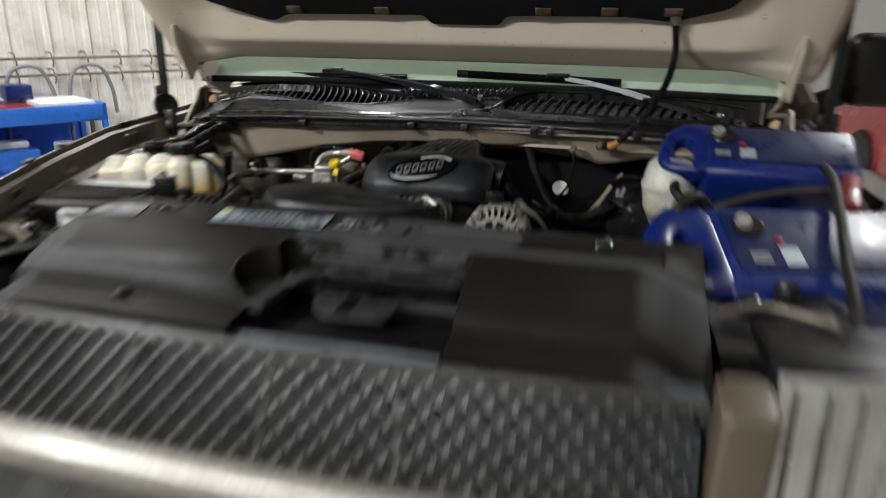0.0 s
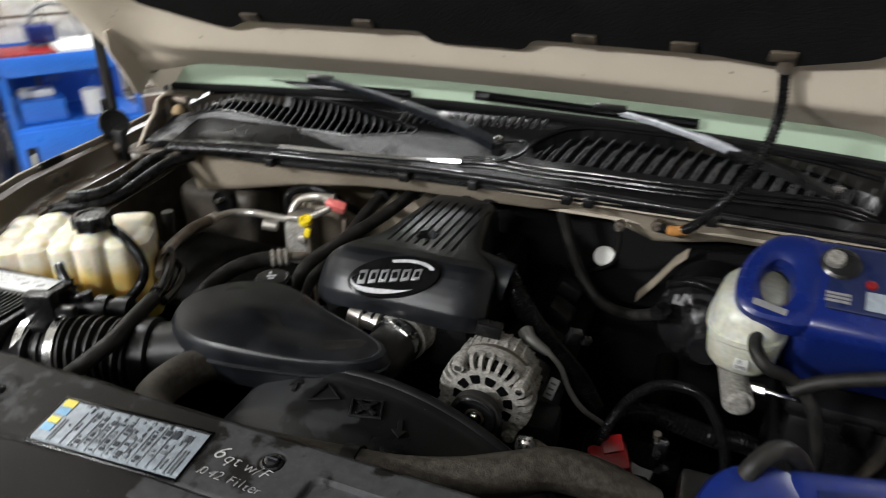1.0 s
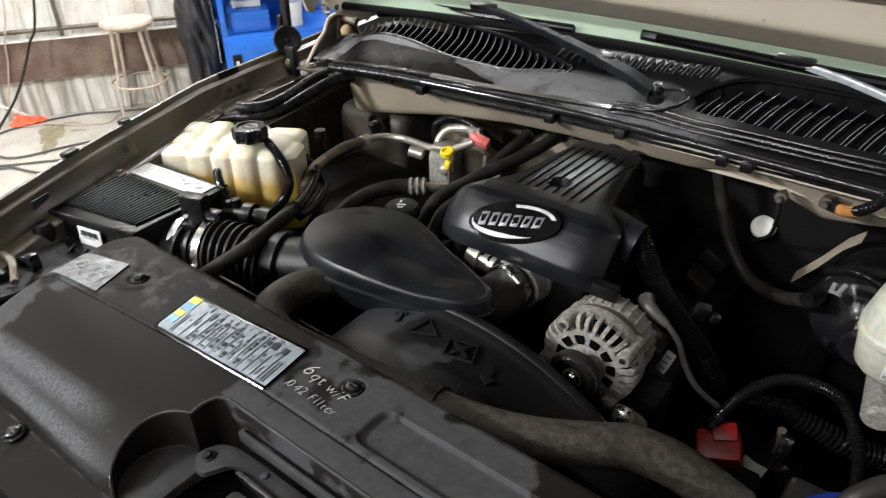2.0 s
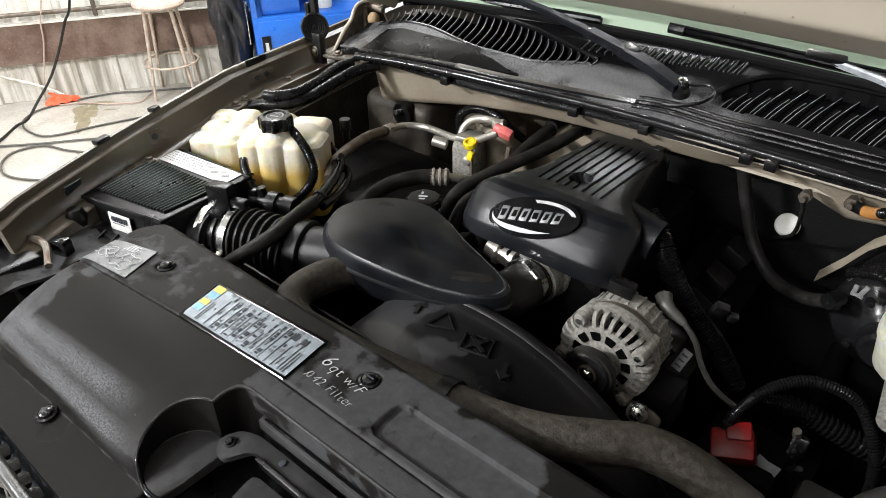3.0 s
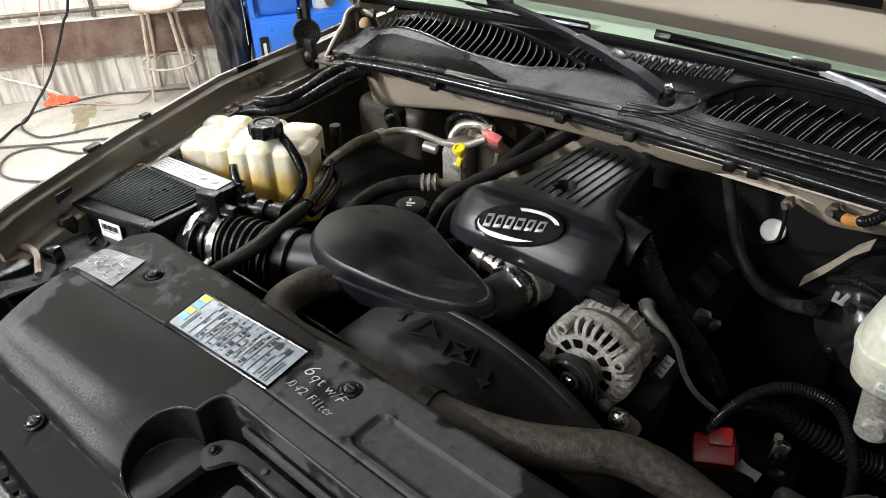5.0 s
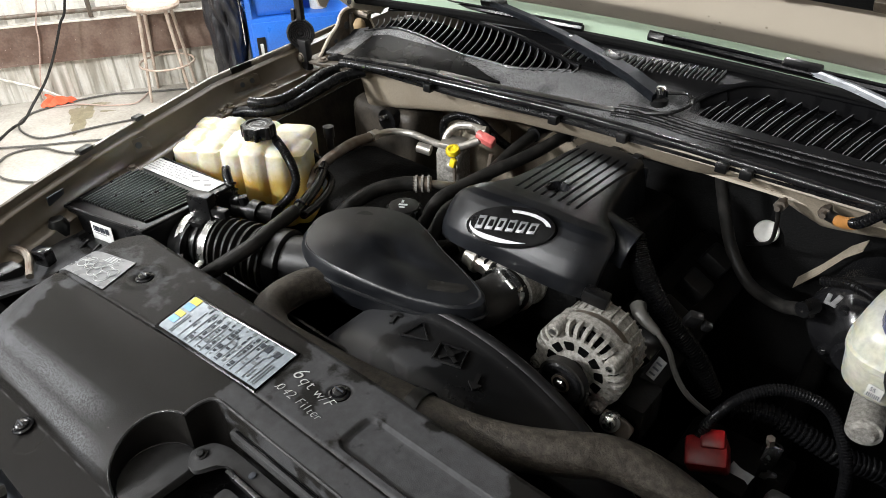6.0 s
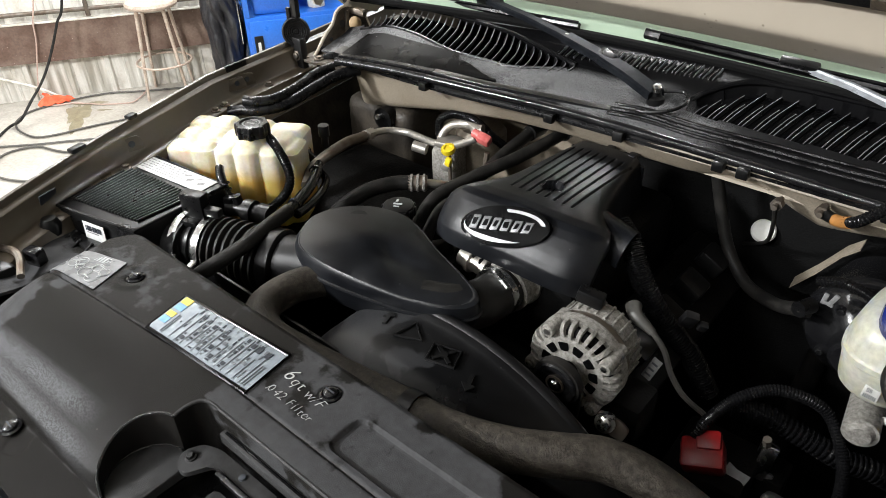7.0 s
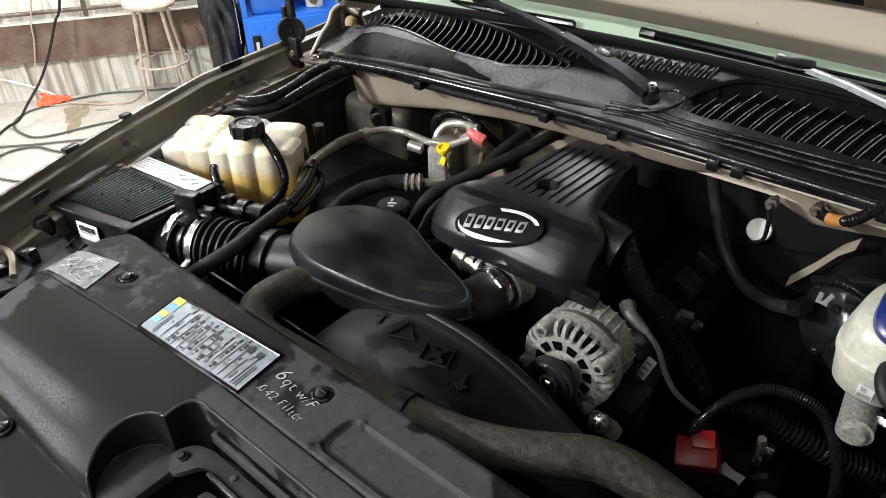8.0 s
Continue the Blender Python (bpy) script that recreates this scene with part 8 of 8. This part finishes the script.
t = hose("ground_wire", [(0.300, 0.652, 1.050), (0.302, 0.664, 1.015), (0.290, 0.72, 0.95), (0.262, 0.78, 0.90), (0.235, 0.80, 0.878)], 0.0035, "thin dark ground wire hanging from a firewall stud", "wire")
for p in ((0.299, 0.674, 1.052), (0.364, 0.670, 1.066)):
    t = thing("firewall_stud", p, "rusty stud and nut on the tan firewall", "stud", "firewall studs")
    part("nut", join(rod((p[0], p[1] - 0.002, p[2]), (p[0], p[1] - 0.016, p[2]), 0.010, 6), rod((p[0], p[1] + 0.012, p[2]), (p[0], p[1] - 0.028, p[2] + 0.001), 0.0048, 8)), RUSTY, t)
t = thing("white_plug", (0.250, 0.82, 0.903), "round white plug in the black firewall mat", "plug")
part("disc", lathe([(0, -0.01), (0.019, -0.01), (0.0225, 0.0), (0.020, 0.004), (0, 0.005)], 28, frame_on((0.263, 0.800, 0.918), (1, 0, 0), (0.1, -0.8, 0.6))), material("bright_white_plastic", (0.88, 0.87, 0.82), 0.4), t)
t = thing("washer_hose", (0.40, 0.65, 1.07), "ribbed black hose with an orange band, running up to the hood", "hose")
part("hose", tube([(0.398, 0.632, 1.073), (0.420, 0.598, 1.100), (0.447, 0.588, 1.136), (0.475, 0.596, 1.175), (0.502, 0.620, 1.225), (0.515, 0.645, 1.29), (0.508, 0.640, 1.36)], 0.0072, 12, ridges=0.0014, pitch=0.006), CONDUIT, t)
part("band", tube([(0.386, 0.640, 1.069), (0.399, 0.630, 1.074), (0.410, 0.612, 1.087)], 0.0092, 14), ORANGE, t, "orange tape band")
part("end", rod((0.360, 0.668, 1.060), (0.388, 0.640, 1.069), 0.009, 10), BLACK, t)
part("clamp", rod((0.508, 0.640, 1.355), (0.507, 0.632, 1.375), 0.013, 10), RUSTY, t)

# brake booster, master cylinder and its tank
boost = thing("brake_booster", (0.44, 0.72, 0.72), "round glossy black brake booster on the firewall", "brake booster")
part("drum", lathe([(0, 0.0), (0.04, 0.0), (0.048, 0.01), (0.082, 0.03), (0.092, 0.05), (0.095, 0.06), (0.095, 0.07), (0.088, 0.08), (0.08, 0.16), (0, 0.16)], 48, frame_on((0.480, 0.61, 0.880), (1, 0, 0), (0, 1, 0.05))), GLOSS, boost)
part("valve", rod((0.40, 0.612, 0.93), (0.388, 0.585, 0.932), 0.013, 14), BLACK, boost)
part("clip", join(box((0.007, 0.004, 0.022), pose(0.428, 0.590, 0.968, 0, 20, 0), 0.0015), box((0.007, 0.004, 0.020), pose(0.416, 0.592, 0.964, 0, 5, 0), 0.0015), box((0.016, 0.004, 0.005), pose(0.422, 0.590, 0.958, 0, 12, 0), 0.001)), GREYTRIM, boost)
part("front_boss", lathe([(0, -0.030), (0.028, -0.030), (0.034, -0.024), (0.036, 0.0), (0.050, 0.012), (0, 0.012)], 32, frame_on((0.480, 0.61, 0.880), (1, 0, 0), (0, 1, 0.05))), GLOSS, boost)
for a in (40, 130, 220, 310):
    bolt((0.480 + 0.062 * math.cos(radians(a)), 0.628, 0.882 + 0.062 * math.sin(radians(a))), (0, -1, -0.05), 0.006, 0.006, mat=GLOSS, parent=boost)
part("bracket", strip([(0.425, 0.775, 0.972), (0.403, 0.778, 0.948), (0.372, 0.780, 0.896), (0.340, 0.782, 0.850)], [(-0.012, -0.010), (-0.012, -0.004), (0.002, 0.008), (0.002, 0.0)]), BEAMTAN, boost, "tan bracket strap")
hose("wire_loom", [(0.40, 0.60, 0.985), (0.44, 0.585, 1.005), (0.49, 0.575, 0.995), (0.53, 0.56, 0.97)], 0.007, "ribbed black wire loom over the brake booster", "wire loom", CONDUIT, 0.0014, 0.005)
bt = thing("brake_fluid_tank", (0.51, 0.43, 0.93), "pale translucent brake fluid tank with a barcode label", "brake fluid tank")
BT = pose(0.524, 0.480, 0.028, 0, 0, -8)


def egg(levels, mat, name, parent, label=""):
    bm = bmesh.new()
    seg = 40
    rings = [[bm.verts.new(BT @ Vector((a * math.copysign(abs(math.cos(2 * math.pi * k / seg)) ** 0.75, math.cos(2 * math.pi * k / seg)), b * math.copysign(abs(math.sin(2 * math.pi * k / seg)) ** 0.75, math.sin(2 * math.pi * k / seg)), z))) for k in range(seg)] for a, b, z in levels]
    for p, q in zip(rings, rings[1:]):
        for k in range(seg):
            j = (k + 1) % seg
            bm.faces.new((p[k], p[j], q[j], q[k]))
    bm.faces.new(rings[0][::-1])
    bm.faces.new(rings[-1])
    return part(name, bm, mat, parent, label)


egg([(0.030, 0.045, 0.922), (0.042, 0.064, 0.928), (0.050, 0.078, 0.942), (0.054, 0.085, 0.975), (0.0545, 0.086, 0.985), (0.0575, 0.089, 0.988), (0.0575, 0.089, 0.996), (0.0545, 0.086, 0.999), (0.053, 0.084, 1.015), (0.048, 0.077, 1.034), (0.038, 0.063, 1.046), (0.020, 0.035, 1.050)], BRAKETANK, "tank", bt)
for k in range(11):
    v = -0.066 + 0.0132 * k
    w = 0.046 * math.sqrt(1 - (v / 0.082) ** 2)
    part("rib", tube([BT @ Vector((-w, v, 1.029)), BT @ Vector((-w * 0.7, v, 1.0405 - 0.8 * v * v)), BT @ Vector((0, v, 1.0485 - 1.6 * v * v)), BT @ Vector((w * 0.7, v, 1.0405 - 0.8 * v * v)), BT @ Vector((w, v, 1.029))], 0.0022, 6), BRAKETANK, bt)
lm = BT @ pose(0.006, -0.0855, 0.960, 76, 0, 0)
bl = part("barcode_label", box((0.019, 0.016, 0.002), lm, 0.0005), GREYLABEL, bt, "small white barcode label")
writing("SS", 0.0075, lm @ pose(-0.006, 0.001, 0.0014), INK, bl)
for k in range(7):
    part("barcode_bar", box((0.0010, 0.005, 0.0008), lm @ pose(-0.0066 + 0.0022 * k, -0.0042, 0.0014)), INK, bl)
mc = thing("master_cylinder", (0.526, 0.484, 0.893), "dull silver brake master cylinder below its tank", "master cylinder")
part("body", rod((0.526, 0.394, 0.922), (0.506, 0.614, 0.922), 0.022, 22), CAST, mc)
part("nose", lathe([(0, -0.012), (0.013, -0.012), (0.018, -0.004), (0.020, 0.01), (0, 0.01)], 22, frame_on((0.526, 0.399, 0.922), (1, 0, 0), (-0.09, 1, 0))), CAST, mc)
part("neck", rod((0.521, 0.454, 0.933), (0.521, 0.454, 0.963), 0.018, 16), CAST, mc)
part("brake_line", tube([(0.551, 0.434, 0.928), (0.586, 0.419, 0.933), (0.606, 0.434, 0.923), (0.606, 0.494, 0.893)], 0.004, 8), STEEL, mc)
part("line_nut", rod((0.541, 0.434, 0.926), (0.562, 0.429, 0.929), 0.009, 6), STEEL, mc)

# lower right: battery end, terminals and looms
batt = thing("battery", (0.58, 0.10, 0.70), "black car battery under the blue chargers", "battery")
part("case", slab(0.46, 0.74, 0.0, 0.26, 0.68, 0.90, 0.01), BLACK, batt)
part("shelf", slab(0.40, 0.80, -0.02, 0.30, 0.64, 0.68, 0.005), DARK, batt)
t = thing("red_terminal_cover", (0.36, 0.36, 0.75), "red plastic battery terminal cover", "terminal cover")
part("cover", join(box((0.062, 0.048, 0.045), frame_on((0.362, 0.362, 0.778), (1, 0.45, 0.05), (-0.1, -0.5, 0.86)), 0.007), box((0.036, 0.03, 0.016), frame_on((0.362, 0.37, 0.805), (1, 0.45, 0.05), (-0.1, -0.5, 0.86)), 0.005)), RED, t)
part("base", slab(0.31, 0.43, 0.34, 0.46, 0.60, 0.755, 0.01), DARK, t)
t = thing("torn_paper_tag", (0.40, 0.36, 0.745), "torn grey paper tag below the red terminal", "paper tag")
part("paper", prism([(-0.02, -0.012), (0.016, -0.016), (0.026, 0.004), (0.006, 0.010), (-0.006, 0.018)], -0.0006, 0.0006, frame_on((0.405, 0.375, 0.756), (1, 0.3, 0), (0, -0.6, 0.8))), FILM, t)
hose("battery_cable_loom", [(0.345, 0.364, 0.782), (0.342, 0.371, 0.800), (0.349, 0.378, 0.830), (0.371, 0.408, 0.865), (0.404, 0.442, 0.880), (0.438, 0.460, 0.880), (0.478, 0.472, 0.865), (0.507, 0.463, 0.835), (0.528, 0.451, 0.795), (0.538, 0.436, 0.755), (0.54, 0.42, 0.70)], 0.0080, "arched ribbed black cable loom", "cable loom", CONDUIT, 0.0013, 0.0046)
hose("battery_cable_loom", [(0.36, 0.455, 0.80), (0.408, 0.476, 0.800), (0.454, 0.488, 0.785), (0.497, 0.497, 0.770), (0.522, 0.505, 0.760), (0.560, 0.522, 0.750), (0.60, 0.535, 0.735)], 0.0155, "thick ribbed black cable loom low beside the engine", "cable loom", CONDUIT, 0.003, 0.0085, seg=16)
t = thing("cable_clamp", (0.43, 0.44, 0.72), "dull silver cable clamp with a bolt", "clamp")
part("clamp", join(box((0.026, 0.020, 0.052), pose(0.432, 0.440, 0.752, -25, 10, 15), 0.004), box((0.044, 0.018, 0.016), pose(0.430, 0.428, 0.730, -25, 10, 15), 0.003)), STEEL, t)
part("nut", rod((0.428, 0.445, 0.775), (0.426, 0.440, 0.792), 0.007, 6), RUSTY, t)
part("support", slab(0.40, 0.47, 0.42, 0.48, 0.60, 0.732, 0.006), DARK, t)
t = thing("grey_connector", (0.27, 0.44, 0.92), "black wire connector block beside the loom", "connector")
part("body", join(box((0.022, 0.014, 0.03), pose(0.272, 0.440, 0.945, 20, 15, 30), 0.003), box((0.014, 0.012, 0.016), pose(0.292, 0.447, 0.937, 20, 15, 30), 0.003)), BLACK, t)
t = thing("steering_shaft", (0.40, 0.5, 0.55), "near-black steering shaft and frame rail", "steering shaft")
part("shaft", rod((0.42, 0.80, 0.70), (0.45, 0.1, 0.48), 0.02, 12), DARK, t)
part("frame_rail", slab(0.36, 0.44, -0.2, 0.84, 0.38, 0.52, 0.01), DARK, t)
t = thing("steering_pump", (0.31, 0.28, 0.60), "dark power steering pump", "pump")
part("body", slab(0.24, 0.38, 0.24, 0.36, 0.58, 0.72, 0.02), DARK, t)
t = thing("frame_rail", (-0.40, 0.3, 0.38), "near-black frame rail", "frame rail")
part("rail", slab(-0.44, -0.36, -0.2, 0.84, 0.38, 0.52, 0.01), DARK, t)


# ---- blue chargers over the battery ----
def blue_pack(name, m, size, label, reach):
    t = thing(name, m.translation, label, "battery charger", "blue chargers")
    w, d, h = size
    k = d / 0.27
    part("body", box((w, d, h), m @ pose(0, 0, h / 2), 0.022, 4), BLUE, t)
    panel = part("panel", box((w * 0.86, d * 0.66, 0.008), m @ pose(w * 0.02, 0.01, h), 0.003), DEEPBLUE, t, "dark blue control panel")
    part("gauge", lathe([(0, 0), (0.024, 0), (0.026, 0.004), (0.022, 0.007), (0, 0.006)], 26, m @ pose(-0.112, 0.052 * k, h + 0.004)), GLOSS, panel, "round gauge")
    part("knob", lathe([(0, 0), (0.013, 0), (0.012, 0.012), (0, 0.013)], 18, m @ pose(-0.120, 0.054 * k, h + 0.008)), CAST, panel, "grey knob")
    part("red_lamp", lathe([(0, 0), (0.007, 0), (0.006, 0.004), (0, 0.006)], 14, m @ pose(-0.072, 0.005, h + 0.004)), RED, panel)
    part("sticker", box((0.03, 0.05 * k, 0.001), m @ pose(-0.062, -0.035 * k, h + 0.0045)), LABEL, panel)
    for i in range(3):
        part("print_bar", box((0.03, 0.004, 0.001), m @ pose(-0.11, (-0.03 - 0.010 * i) * k, h + 0.0045)), GREYTRIM, panel)
    if reach:
        outer = rounded([Vector(p) for p in ((-w / 2 + 0.03, -d / 2), (-w / 2 - reach, -d / 2 + 0.005), (-w / 2 - reach - 0.003, d * 0.10), (-w / 2 - reach * 0.53, d / 2), (-w / 2 + 0.03, d / 2))], 0.045, 6)
        cx, cy = -w / 2 - 0.034, -0.012
        n = len(outer)
        hole = []
        for x, y in outer:
            a = math.atan2((y - cy) / (d * 0.5), (x - cx) / 0.06)
            hole.append((cx + 0.021 * math.cos(a), cy + d * 0.24 * math.sin(a)))
        bm = bmesh.new()
        levels = []
        for f, z in ((0.0, h - 0.034), (0.0, h - 0.018), (0.06, h - 0.006), (0.25, h - 0.001), (0.75, h - 0.001), (0.94, h - 0.006), (1.0, h - 0.018), (1.0, h - 0.034)):
            levels.append([bm.verts.new((x + (p - x) * f, y + (q - y) * f, z)) for (x, y), (p, q) in zip(outer, hole)])
        for a, b in zip(levels, levels[1:] + levels[:1]):
            for k in range(n):
                j = (k + 1) % n
                bm.faces.new((a[k], a[j], b[j], b[k]))
        part("handle", grow(bm, m), BLUE, t)
        part("sticker", box((0.045, 0.010, 0.001), m @ pose(-w / 2 - 0.040, -d / 2 + 0.022, h, 0, 0, -12)), GREYTRIM, t)
    return t


P1 = pose(0.734, 0.536, 0.964, 32, 0, -3)
blue_pack("blue_jump_starter", P1, (0.30, 0.155, 0.175), "blue plastic jump starter with a carry handle, resting over the battery", 0.085)
P2 = pose(0.722, 0.118, 0.880, 24, 0, 13)
blue_pack("blue_jump_starter", P2, (0.36, 0.21, 0.16), "blue plastic jump starter box with cables, lying over the battery", 0.105)
t = thing("charger_stand", (0.66, 0.5, 0.7), "dark fuse box below the blue jump starter", "fuse box")
part("box", slab(0.60, 0.78, 0.44, 0.62, 0.60, 0.890, 0.02), BLACK, t)
part("lid", slab(0.594, 0.786, 0.434, 0.626, 0.890, 0.918, 0.012), BLACK, t)
part("clip", slab(0.67, 0.71, 0.424, 0.434, 0.870, 0.908, 0.003), BLACK, t)
hose("jumper_cable", [(0.560, 0.430, 1.045), (0.537, 0.422, 1.045), (0.528, 0.385, 1.030), (0.546, 0.365, 1.012), (0.577, 0.378, 0.995), (0.606, 0.378, 0.970), (0.623, 0.370, 0.94), (0.636, 0.365, 0.89), (0.64, 0.36, 0.82)], 0.0095, "black rubber jumper cable in front of the brake tank", "cable", group="jumper cables")
hose("jumper_cable", [(0.518, 0.10, 0.97), (0.510, 0.088, 1.03), (0.516, 0.092, 1.065), (0.540, 0.115, 1.078), (0.562, 0.130, 1.060), (0.578, 0.155, 1.02), (0.59, 0.18, 0.96)], 0.0105, "black rubber jumper cable looped over the blue box", "cable", group="jumper cables")
hose("jumper_cable", [(0.585, 0.375, 0.975), (0.615, 0.372, 1.000), (0.655, 0.370, 1.018), (0.705, 0.368, 1.035), (0.78, 0.36, 1.05), (0.84, 0.30, 1.06)], 0.010, "black rubber jumper cable", "cable", group="jumper cables")
hose("jumper_cable", [(0.79, 0.34, 1.10), (0.775, 0.22, 1.10), (0.76, 0.10, 1.072), (0.75, 0.0, 1.030), (0.74, -0.10, 1.000), (0.735, -0.20, 0.94)], 0.009, "grey rubber jumper cable lying across the blue box", "cable", RUBBER, group="jumper cables")
t = thing("red_clamp", (0.81, 0.24, 1.05), "red jumper cable clamp on the fender", "clamp")
part("jaw", box((0.035, 0.15, 0.03), pose(0.81, 0.24, 1.072, 10, 0, -15), 0.01), RED, t)
part("jaw", box((0.03, 0.14, 0.024), pose(0.815, 0.245, 1.040, -4, 0, -15), 0.008), RED, t)
